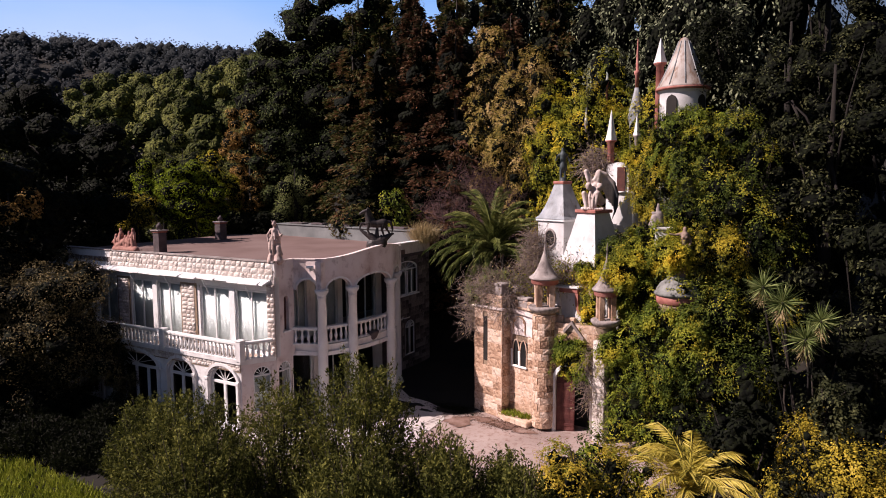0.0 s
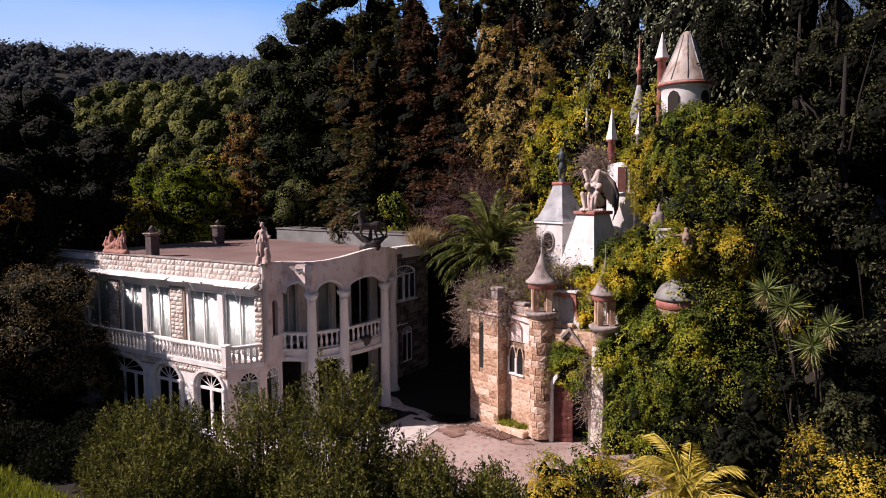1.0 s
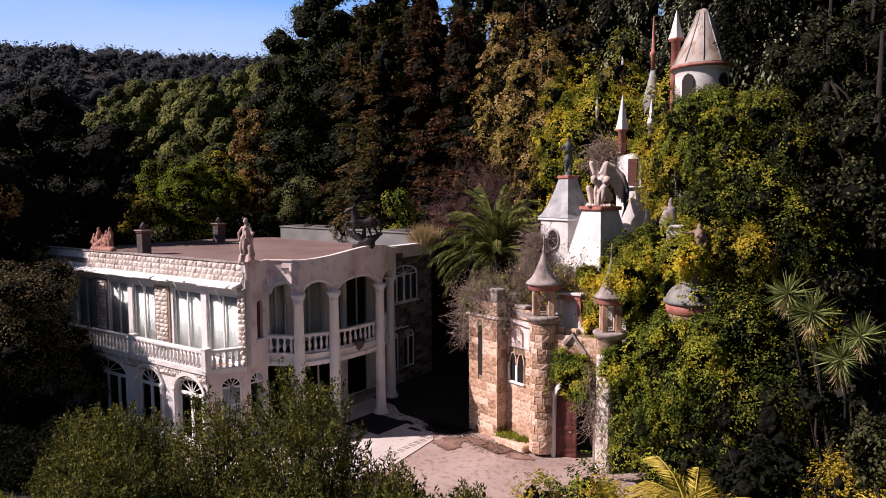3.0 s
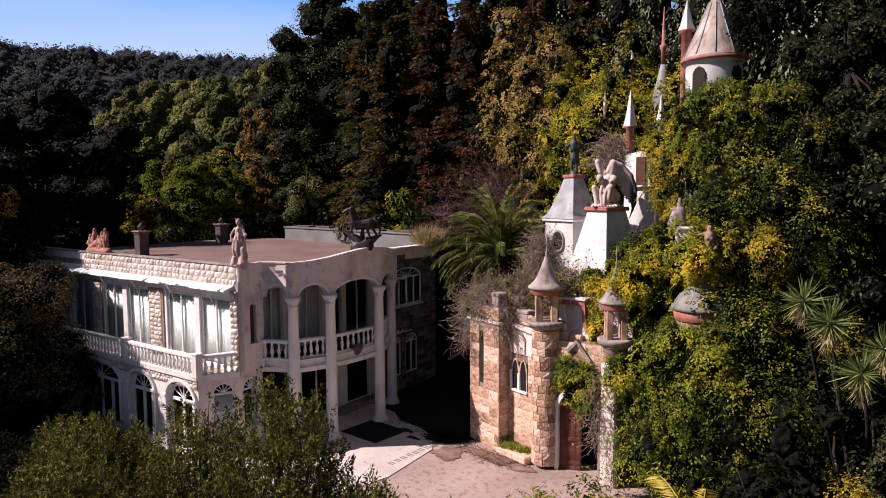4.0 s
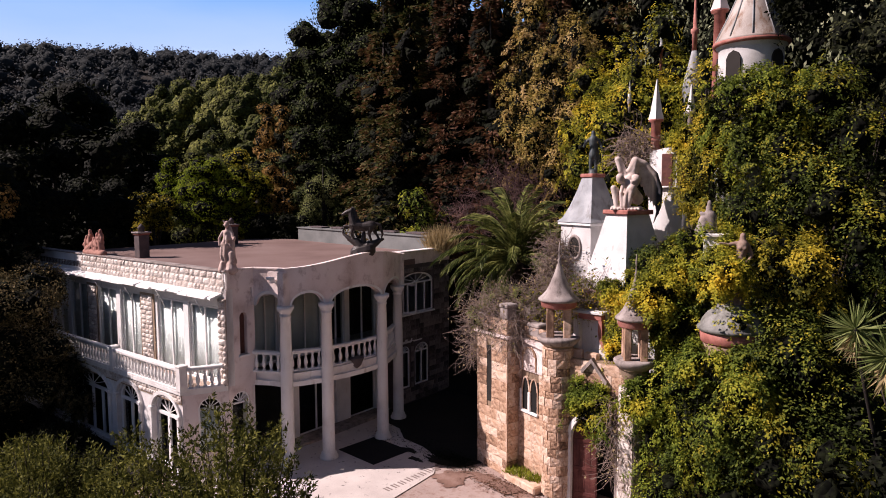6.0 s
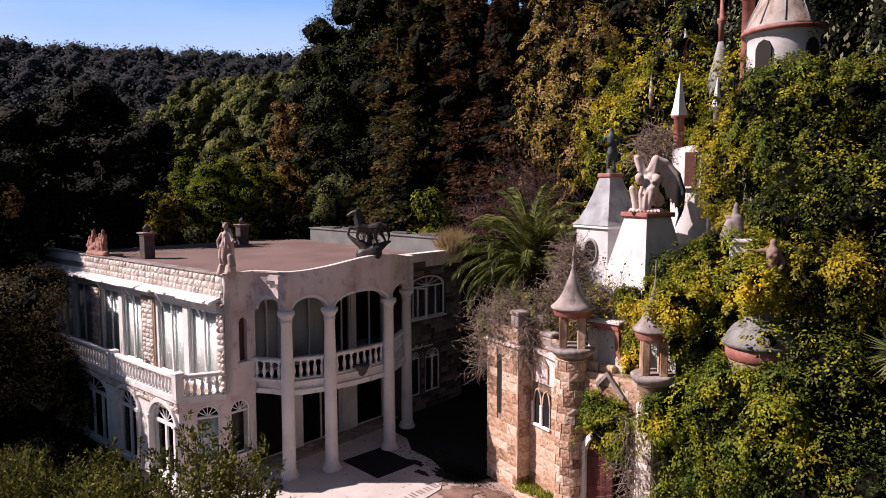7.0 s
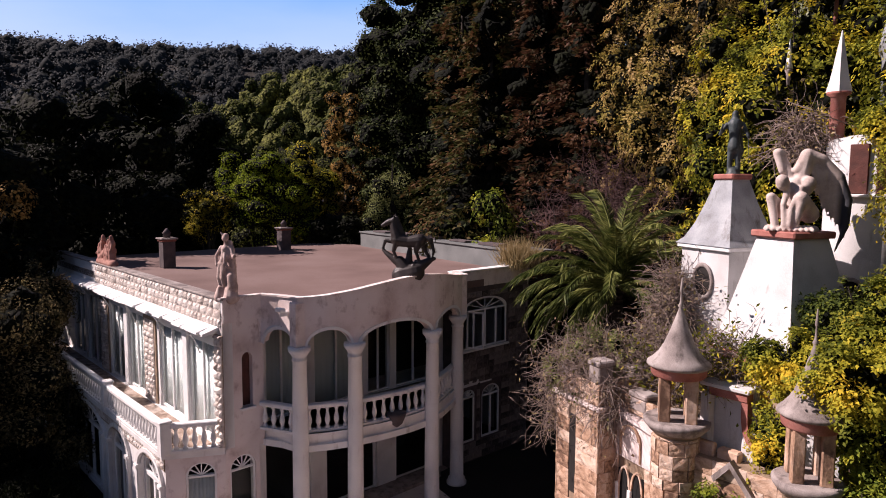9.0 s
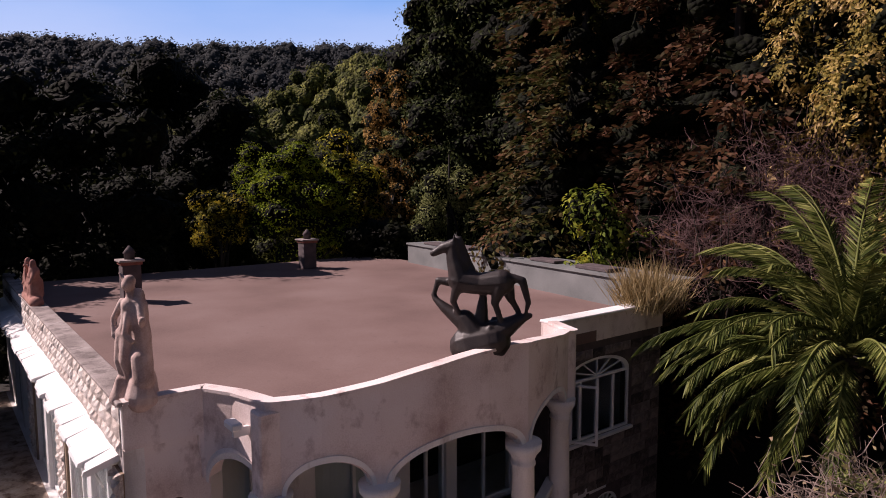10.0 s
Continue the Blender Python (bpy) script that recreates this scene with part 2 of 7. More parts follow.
L_VINE = leafy("vine_leaf", [(0.035, 0.05, 0.008), (0.19, 0.205, 0.022), (0.43, 0.38, 0.035), (0.66, 0.46, 0.04)], 0.8, 0.3, vary=0.16, span=(0.38, 0.80), detail=1)
L_VINEG = leafy("green_vine_leaf", [(0.02, 0.034, 0.007), (0.12, 0.165, 0.022), (0.29, 0.31, 0.035), (0.52, 0.42, 0.04)], 0.8, 0.3, vary=0.16, span=(0.38, 0.82), detail=1)
L_VINEB = leafy("tawny_vine_leaf", [(0.08, 0.074, 0.02), (0.25, 0.20, 0.045), (0.46, 0.33, 0.10), (0.56, 0.40, 0.20)], 0.8, 0.3, vary=0.2, span=(0.36, 0.76), detail=1)
L_GOLD = leafy("golden_leaf", [(0.05, 0.058, 0.010), (0.19, 0.18, 0.02), (0.40, 0.31, 0.03), (0.58, 0.42, 0.04)], 1.1, 0.3, vary=0.2, span=(0.38, 0.88), detail=1)
L_RUSSET = leafy("russet_leaf", [(0.16, 0.10, 0.03), (0.32, 0.18, 0.05), (0.45, 0.28, 0.09)], 0.5)
L_BRIGHT = leafy("bright_leaf", [(0.07, 0.11, 0.006), (0.16, 0.23, 0.010), (0.27, 0.31, 0.02)], 0.3)
L_PALE = leafy("pale_leaf", [(0.07, 0.09, 0.03), (0.15, 0.17, 0.055), (0.24, 0.25, 0.10)], 0.4)
L_DUSK = leafy("bronze_leaf", [(0.009, 0.009, 0.004), (0.075, 0.062, 0.028), (0.26, 0.195, 0.09)], 0.6)
L_GREY = leafy("grey_green_leaf", [(0.008, 0.010, 0.004), (0.032, 0.037, 0.015), (0.105, 0.108, 0.045)], 0.5)
L_LITTER = leafy("fallen_leaf", [(0.03, 0.018, 0.012), (0.10, 0.05, 0.032), (0.20, 0.11, 0.07)], 0.8)
# Darker copy of the bark, with the crown's shade put into it.
TRUNK = surface("bark_with_shade", [(0.006, 0.005, 0.004), (0.020, 0.015, 0.012)], 3.0, 0.95, 0.6)
DIRT = surface("dirty_balcony_screed", [(0.20, 0.13, 0.09), (0.42, 0.33, 0.27), (0.58, 0.52, 0.47)], 1.4, 0.95, 0.3, 20, stain=(0.12, 0.07, 0.045), stain_at=(0.48, 0.66))
# Darker copy of the vine leaf, carrying shade in its colour.
L_VINED = leafy("vine_leaf_with_shade", [(0.012, 0.02, 0.005), (0.055, 0.08, 0.014), (0.17, 0.19, 0.025), (0.44, 0.35, 0.035)], 0.8, 0.28, vary=0.22, span=(0.38, 0.86), detail=1)
# Near-black: the shade between leaves, put into the colour of inner lobes.
L_CORE = leafy("leaf_gap_shade", [(0.003, 0.004, 0.0015), (0.006, 0.008, 0.003), (0.010, 0.013, 0.005)], 0.4, 0.0, 0.9, 4.0)
L_HILLW = leafy("hill_wood", [(0.022, 0.030, 0.008), (0.080, 0.092, 0.024), (0.15, 0.155, 0.04)], 0.12, 0.0, 0.9, 2.6)
# Blue-grey haze of distance is mixed into this far colour.
L_FARW = leafy("haze_tinted_wood", [(0.014, 0.017, 0.019), (0.022, 0.026, 0.027)], 0.03, 0.0, 0.9, 0.0)
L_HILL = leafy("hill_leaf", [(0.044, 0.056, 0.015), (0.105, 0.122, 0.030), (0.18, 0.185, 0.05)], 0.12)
# Far leaves, also tinted with the haze of distance.
L_FAR = leafy("haze_tinted_leaf", [(0.030, 0.037, 0.044), (0.048, 0.055, 0.060), (0.068, 0.075, 0.076)], 0.03, 0.4)
L_PALM = leafy("palm_leaf", [(0.020, 0.033, 0.008), (0.082, 0.105, 0.023), (0.32, 0.325, 0.105)], 0.6, 0.2, 0.5)
L_PALMY = leafy("yellow_palm_leaf", [(0.20, 0.18, 0.03), (0.50, 0.40, 0.06), (0.68, 0.54, 0.16)], 0.8)
L_AMBER = leafy("amber_leaf", [(0.07, 0.068, 0.012), (0.27, 0.215, 0.024), (0.52, 0.38, 0.042), (0.66, 0.50, 0.09)], 1.1, 0.3, vary=0.2, span=(0.38, 0.88), detail=1)
L_YUCCA = leafy("yucca_leaf", [(0.055, 0.080, 0.022), (0.13, 0.17, 0.05), (0.28, 0.31, 0.12)], 1.0)
L_DRY = leafy("dry_leaf", [(0.16, 0.11, 0.07), (0.30, 0.22, 0.15), (0.24, 0.21, 0.08)], 0.5)
L_STRAW = leafy("straw", [(0.26, 0.19, 0.09), (0.45, 0.35, 0.19)], 1.0)

# ---- mesh helpers ----


class Mesh:
    """Collects vertices and faces for one part."""

    def __init__(self):
        self.v, self.f, self.smooth = [], [], []

    def add(self, verts, faces, smooth=False):
        k = len(self.v)
        self.v += [tuple(p) for p in verts]
        self.f += [tuple(i + k for i in f) for f in faces]
        self.smooth += [smooth] * len(faces)
        return self

    def box(self, x0, x1, y0, y1, z0, z1, bev=0.0, m=None):
        if bev <= 0:
            vs = [(x, y, z) for z in (z0, z1) for y in (y0, y1) for x in (x0, x1)]
            fs = [(0, 2, 3, 1), (4, 5, 7, 6), (0, 1, 5, 4), (2, 6, 7, 3), (0, 4, 6, 2), (1, 3, 7, 5)]
        else:
            b = bev
            vs = []
            for ax in range(3):
                for sz in (0, 1):
                    for sy in (0, 1):
                        for sx in (0, 1):
                            p = [(x0, x1)[sx], (y0, y1)[sy], (z0, z1)[sz]]
                            s = [(1, -1)[sx], (1, -1)[sy], (1, -1)[sz]]
                            for k in range(3):
                                if k != ax:
                                    p[k] += b * s[k]
                            vs.append(p)
            q = lambda ax, sx, sy, sz: ax * 8 + sz * 4 + sy * 2 + sx
            fs = []
            for ax in range(3):
                o = [k for k in range(3) if k != ax]
                for s in (0, 1):
                    ring = []
                    for a, b2 in ((0, 0), (1, 0), (1, 1), (0, 1)):
                        c = [0, 0, 0]
                        c[ax], c[o[0]], c[o[1]] = s, a, b2
                        ring.append(q(ax, *c))
                    fs.append(tuple(ring if (s == 1) == (ax != 1) else ring[::-1]))
            for ax in range(3):
                o = [k for k in range(3) if k != ax]
                for a in (0, 1):
                    for b2 in (0, 1):
                        c0, c1 = [0, 0, 0], [0, 0, 0]
                        c0[o[0]] = c1[o[0]] = a
                        c0[o[1]] = c1[o[1]] = b2
                        c1[ax] = 1
                        fs.append((q(o[0], *c0), q(o[0], *c1), q(o[1], *c1), q(o[1], *c0)))
            for sx in (0, 1):
                for sy in (0, 1):
                    for sz in (0, 1):
                        fs.append((q(0, sx, sy, sz), q(1, sx, sy, sz), q(2, sx, sy, sz)))
        if m is not None:
            vs = [m @ Vector(p) for p in vs]
        return self.add(vs, fs)

    def lathe(self, profile, cx=0, cy=0, n=20, smooth=True, squash=1.0, cap=True, turn=0.0):
        """profile: (radius, z) from the bottom up."""
        vs = [(cx + r * math.cos(turn + 2 * math.pi * k / n), cy + squash * r * math.sin(turn + 2 * math.pi * k / n), z) for r, z in profile for k in range(n)]
        fs = [(i * n + k, i * n + (k + 1) % n, (i + 1) * n + (k + 1) % n, (i + 1) * n + k) for i in range(len(profile) - 1) for k in range(n)]
        self.add(vs, fs, smooth)
        if cap:
            b = len(self.v) - len(vs)
            self.f += [tuple(b + k for k in range(n))[::-1], tuple(b + (len(profile) - 1) * n + k for k in range(n))]
            self.smooth += [False, False]
        return self

    def tube(self, pts, radii, n=6):
        """A tapered tube along points."""
        vs, fs = [], []
        pts = [Vector(p) for p in pts]
        for i, p in enumerate(pts):
            d = (pts[min(i + 1, len(pts) - 1)] - pts[max(i - 1, 0)]).normalized()
            a = d.orthogonal().normalized()
            b = d.cross(a)
            for k in range(n):
                t = 2 * math.pi * k / n
                vs.append(p + (a * math.cos(t) + b * math.sin(t)) * radii[i])
        for i in range(len(pts) - 1):
            for k in range(n):
                fs.append((i * n + k, i * n + (k + 1) % n, (i + 1) * n + (k + 1) % n, (i + 1) * n + k))
        fs.append(tuple(range(n))[::-1])
        fs.append(tuple((len(pts) - 1) * n + k for k in range(n)))
        return self.add(vs, fs, True)

    def prism(self, outline, along, origin=(0, 0, 0), xa=(1, 0, 0), ya=(0, 0, 1)):
        """A flat outline (in the axes xa, ya) pushed along a vector."""
        xa, ya, o, al = Vector(xa), Vector(ya), Vector(origin), Vector(along)
        p = [o + xa * a + ya * b for a, b in outline]
        n = len(p)
        self.add(p + [q + al for q in p], [tuple(range(n)), tuple(range(2 * n - 1, n - 1, -1))] + [(i, i + n, (i + 1) % n + n, (i + 1) % n) for i in range(n)])
        return self

    def data(self, name, material):
        me = bpy.data.meshes.new(name)
        me.from_pydata(self.v, [], self.f)
        me.polygons.foreach_set("use_smooth", self.smooth)
        me.materials.append(material)
        if len(self.f) < 30000:
            bm = bmesh.new()
            bm.from_mesh(me)
            bmesh.ops.recalc_face_normals(bm, faces=bm.faces)
            bm.to_mesh(me)
            bm.free()
        return me


def part(name, mesh, material, parent, label="", kind=""):
    ob = new(name, mesh.data(name, material) if isinstance(mesh, Mesh) else mesh)
    ob.parent = parent
    return tagged(ob, label, kind=kind)


def pieces(name, mesh, material, parent, label=""):
    """Each separate lump of the mesh becomes a part of its own."""
    up = list(range(len(mesh.v)))

    def root(i):
        while up[i] != i:
            up[i] = up[up[i]]
            i = up[i]
        return i
    for f in mesh.f:
        for i in f[1:]:
            up[root(i)] = root(f[0])
    sets = {}
    for f, s in zip(mesh.f, mesh.smooth):
        sets.setdefault(root(f[0]), []).append((f, s))
    for fs in sets.values():
        ids = sorted({i for f, _ in fs for i in f})
        at = {i: k for k, i in enumerate(ids)}
        m = Mesh()
        m.v = [mesh.v[i] for i in ids]
        m.f = [tuple(at[i] for i in f) for f, _ in fs]
        m.smooth = [s for _, s in fs]
        part(name, m, material, parent, label)


def thing(name, label, category, m=None, group="", kind=""):
    ob = new(name)
    ob.empty_display_size = 0.3
    if m is not None:
        ob.matrix_world = m
    return tagged(ob, label, category, group, kind)


def solid(name, mesh, material, label, category="", kind="", m=None, group=""):
    ob = new(name, mesh.data(name, material))
    if m is not None:
        ob.matrix_world = m
    return tagged(ob, label, category, group, kind)


def leaf_data(name, base, axis, length, width, material, rng, fold=0.25, face=None):
    """Diamond leaves: base points, directions, sizes."""
    n = len(base)
    if face is not None:
        face = face / np.maximum(np.linalg.norm(face, axis=1, keepdims=True), 1e-6)
        axis = axis / np.maximum(np.linalg.norm(axis, axis=1, keepdims=True), 1e-6)
        axis = axis - 0.75 * (axis * face).sum(1, keepdims=True) * face
    axis = axis / np.maximum(np.linalg.norm(axis, axis=1, keepdims=True), 1e-6)
    r = rng.normal(size=(n, 3)) if face is None else face + rng.normal(size=(n, 3)) * 0.33
    side = np.cross(axis, r)
    side /= np.maximum(np.linalg.norm(side, axis=1, keepdims=True), 1e-6)
    up = np.cross(side, axis)
    L = (length * rng.uniform(0.6, 1.25, n))[:, None]
    W = (width * rng.uniform(0.6, 1.25, n))[:, None]
    mid = base + axis * L * 0.45
    v = np.stack([base, mid + side * W / 2 + up * W * fold, base + axis * L, mid - side * W / 2 + up * W * fold], 1).reshape(-1, 3)
    me = bpy.data.meshes.new(name)
    me.vertices.add(4 * n)
    me.vertices.foreach_set("co", v.astype(np.float32).ravel())
    me.loops.add(4 * n)
    me.loops.foreach_set("vertex_index", np.arange(4 * n, dtype=np.int32))
    me.polygons.add(n)
    me.polygons.foreach_set("loop_start", np.arange(0, 4 * n, 4, dtype=np.int32))
    me.polygons.foreach_set("loop_total", np.full(n, 4, dtype=np.int32))
    me.update(calc_edges=True)
    me.materials.append(material)
    return me


def ball(level):
    bm = bmesh.new()
    bmesh.ops.create_icosphere(bm, subdivisions=level, radius=1.0)
    v = np.array([p.co[:] for p in bm.verts])
    f = np.array([[p.index for p in q.verts] for q in bm.faces])
    bm.free()
    return v, f


BALL = {1: ball(1), 2: ball(2), 3: ball(3)}


def lobe_data(name, centres, radii, material, rng, level=2, rough=0.16):
    """Rugged leafy lobes, each a lump of its own."""
    v0, f0 = BALL[level]
    n = len(centres)
    c, r = np.asarray(centres, float), np.asarray(radii, float)
    v = v0[None] * (1 + rng.normal(size=(n, len(v0), 1)) * rough) * r[:, None, :] + c[:, None, :]
    f = f0[None] + (np.arange(n) * len(v0))[:, None, None]
    me = bpy.data.meshes.new(name)
    me.vertices.add(n * len(v0))
    me.vertices.foreach_set("co", v.astype(np.float32).ravel())
    k = n * len(f0)
    me.loops.add(3 * k)
    me.loops.foreach_set("vertex_index", f.astype(np.int32).ravel())
    me.polygons.add(k)
    me.polygons.foreach_set("loop_start", np.arange(0, 3 * k, 3, dtype=np.int32))
    me.polygons.foreach_set("loop_total", np.full(k, 3, dtype=np.int32))
    me.update(calc_edges=True)
    me.materials.append(material)
    return me


def shell(rng, centre, radii, n, droop=0.0, spread=0.7, inner=0.7):
    """Leaf bases and directions on an uneven ellipsoid."""
    d = rng.normal(size=(n, 3))
    d /= np.linalg.norm(d, axis=1, keepdims=True)
    f = rng.uniform(inner, 1.08, n)[:, None]
    p = np.asarray(centre) + d * np.asarray(radii) * f
    a = d * 0.5 + rng.normal(size=(n, 3)) * spread
    a[:, 2] -= droop
    return p, a, d + np.array([0, 0, 0.25])


def ground_height(x, y):
    """The lie of the land: flat court, a wooded slope behind, a far ridge."""
    def ss(a, b, t):
        t = min(1.0, max(0.0, (t - a) / (b - a)))
        return t * t * (3 - 2 * t)
    y0 = 35 - 16 * ss(-38, -75, x) if x < -38 else 35 - 4 * ss(-16, 4, x)
    h = (0.46 + 0.14 * ss(-46, -80, x)) * max(0.0, y - y0)
    h = 42 * (1 - math.exp(-h / 42))
    d = math.hypot(x, y)
    k = ss(130, 240, d)
    h = h * (1 - k) + k * (61 - 3.6 * ss(-150, -50, -y)) * ss(120, 300, d)
    h += 1.5 * ss(10, 25, x) * ss(0, 30, y) * 3
    if d > 60:
        h += 3.0 * noise.noise((x * 0.012, y * 0.012, 0.3)) * ss(60, 140, d)
    return h - 0.0


# ---- ground ----
def earth_patch(x, y, rx, ry, seed):
    """A thin drift of soil: a ragged outline feathering down to the paving."""
    pr = random.Random(seed)
    n = 40
    w = [1 + 0.13 * math.sin(2 * math.pi * k / n * 3 + seed) + 0.08 * math.sin(2 * math.pi * k / n * 7 + 2 * seed) + pr.uniform(-0.16, 0.16) for k in range(n)]
    vs = [(x, y, 0.07)]
    for f, z in ((0.55, 0.068), (1.0, 0.050)):
        vs += [(x + f * rx * w[k] * math.cos(2 * math.pi * k / n), y + f * ry * w[k] * math.sin(2 * math.pi * k / n), z) for k in range(n)]
    fs = [(0, 1 + k, 1 + (k + 1) % n) for k in range(n)] + [(1 + k, 1 + n + k, 1 + n + (k + 1) % n, 1 + (k + 1) % n) for k in range(n)]
    g = Mesh()
    g.add(vs, fs, True)
    return g


def build_ground():
    xs = np.unique(np.r_[np.linspace(-700, -120, 30), np.linspace(-120, 60, 91), np.linspace(60, 700, 30)])
    ys = np.unique(np.r_[np.linspace(-500, -40, 14), np.linspace(-40, 140, 91), np.linspace(140, 700, 28)])
    g = Mesh()
    vs = [(x, y, ground_height(x, y) - 0.04) for y in ys for x in xs]
    n = len(xs)
    g.add(vs, [(j * n + i, j * n + i + 1, (j + 1) * n + i + 1, (j + 1) * n + i) for j in range(len(ys) - 1) for i in range(n - 1)], True)
    solid("ground", g, SOIL, "dark leaf-littered earth rising to a wooded ridge", "ground", "structure")
    c = Mesh().prism([(-21.5, 15.6), (-2, 15), (-3.5, 29), (-16, 31), (-20, 38), (-24, 38), (-23, 19)], (0, 0, 0.05), (0, 0, -0.03), (1, 0, 0), (0, 1, 0))
    solid("court_pavement", c, COURT, "worn pinkish court paving with brown stains", "pavement", "structure")
    a = Mesh().prism([(-22.5, 18.9), (-18.5, 18.2), (-15.0, 20.9), (-14.6, 22.7), (-14.95, 25.9), (-16.2, 27.4), (-17.5, 30.6), (-21, 31)], (0, 0, 0.03), (0, 0, 0.024), (1, 0, 0), (0, 1, 0))
    solid("entrance_apron", a, APRON, "pale concrete apron before the porch", "pavement", "structure")
    # near-black sheet paints the shade lying between villa and castle
    y = Mesh().prism([(-21.5, 28.9), (-19.4, 28.5), (-18.4, 27.75), (-17.1, 27.6), (-15.9, 27.15), (-14.6, 26.95), (-14.0, 28.3), (-15, 38), (-23, 38)], (0, 0, 0.03), (0, 0, 0.026), (1, 0, 0), (0, 1, 0))
    solid("back_yard", y, SOIL, "yard between villa and castle with its shade painted near-black", "pavement", "structure")
    for lab, x, y0, rx, ry, mt, sd in (("patch of dark soil on the porch apron", -15.6, 26.95, 0.8, 0.34, SOIL, 1), ("patch of dark soil on the porch apron", -16.45, 26.42, 0.42, 0.17, SOIL, 2), ("patch of dark soil on the porch apron", -17.3, 26.95, 0.5, 0.2, SOIL, 3),
                                       ("red-brown earth washed over the court paving", -14.15, 26.05, 0.62, 0.75, EARTH, 4), ("red-brown earth washed over the court paving", -13.3, 26.85, 0.7, 0.36, EARTH, 5), ("red-brown earth at the castle foot", -12.1, 26.72, 0.95, 0.42, EARTH, 6), ("red-brown earth at the castle foot", -11.0, 26.5, 0.7, 0.3, EARTH, 7)):
        solid("earth_patch", earth_patch(x, y0, rx, ry, sd), mt, lab, "soil", group="patches of soil on the paving")
    lt = Mesh()
    for k in range(8):                                   # worn lettering, too faint to read
        lt.box(k * 0.36, k * 0.36 + 0.07, -0.17, 0.17, 0, 0.004)
        lt.box(k * 0.36 + 0.14, k * 0.36 + 0.21, -0.17, 0.17, 0, 0.004)
    solid("pavement_lettering", lt, LETTER, "faded grey lettering painted on pale concrete", "lettering", m=pose(-15.35, 23.65, 0.058, 0, 0, 88))
    mt = Mesh().box(-1.15, 1.15, -1.0, 1.0, 0, 0.02, 0.006)
    solid("door_mat", mt, MATTE, "large black mat lying on the porch paving", "mat", m=pose(-18.42, 25.95, 0.056, 0, 0, -3))


build_ground()

# ---- villa ----
VILLA = pose(-21.19, 20.86, 0, 0, 0, 2.4)
villa = thing("villa", "two-storey white villa with a bowed colonnaded porch and flat roof", "house", VILLA)
OUT = [(0, 0), (0, 0.6), (0.02, 1.24), (0.60, 1.56), (1.35, 1.76), (1.72, 2.45), (2.02, 3.3), (2.22, 4.3), (2.30, 5.3), (2.25, 6.3), (1.9, 7.2), (1.45, 8.1), (1.05, 8.75), (1.05, 9.0), (0.1, 9.38)]
COLS = [(1.35, 1.76), (2.02, 3.3), (2.25, 6.3), (1.02, 8.68)]


def wave(y):
    """The parapet's top, which swells over the porch."""
    t = max(0.0, 1 - abs(y - 5.6) / 3.9)
    return 8.0 + 0.42 * t * t * (3 - 2 * t)


def at_y(y):
    """The bowed front's x at a depth y."""
    for (x0, y0), (x1, y1) in zip(OUT, OUT[1:]):
        if y0 <= y <= y1:
            return x0 + (x1 - x0) * (y - y0) / max(1e-6, y1 - y0)
    return 0.0


def wall(mesh, length, z0, z1, thick, holes=(), m=None):
    """A wall along x, from y=0 (outer face) to y=thick, with openings (a, b, foot, crown, rise of the arch)."""
    m = m or Matrix()
    us = sorted({0.0, length, *[h[0] for h in holes], *[h[1] for h in holes]})
    for a, b in zip(us, us[1:]):
        spans = [(z0, z1)]
        for h in holes:
            if h[0] <= a + 1e-6 and b <= h[1] + 1e-6:
                spans = [s for lo, hi in spans for s in ((lo, min(hi, h[2])), (max(lo, h[3]), hi)) if s[1] - s[0] > 1e-4]
        for lo, hi in spans:
            mesh.box(a, b, 0, thick, lo, hi, 0, m)
    for a, b, lo, hi, rise in holes:
        if rise:
            c, r = (a + b) / 2, (b - a) / 2
            arc = [(c - r * math.cos(t * math.pi / 16), hi - rise + rise * math.sin(t * math.pi / 16)) for t in range(9)]
            left = [(a, hi)] + arc
            right = [(2 * c - x, z) for x, z in left]
            for o in (left, right[::-1]):
                mesh.prism(o, m.to_3x3() @ Vector((0, thick, 0)), m.translation, m.to_3x3() @ Vector((1, 0, 0)), m.to_3x3() @ Vector((0, 0, 1)))
    return mesh


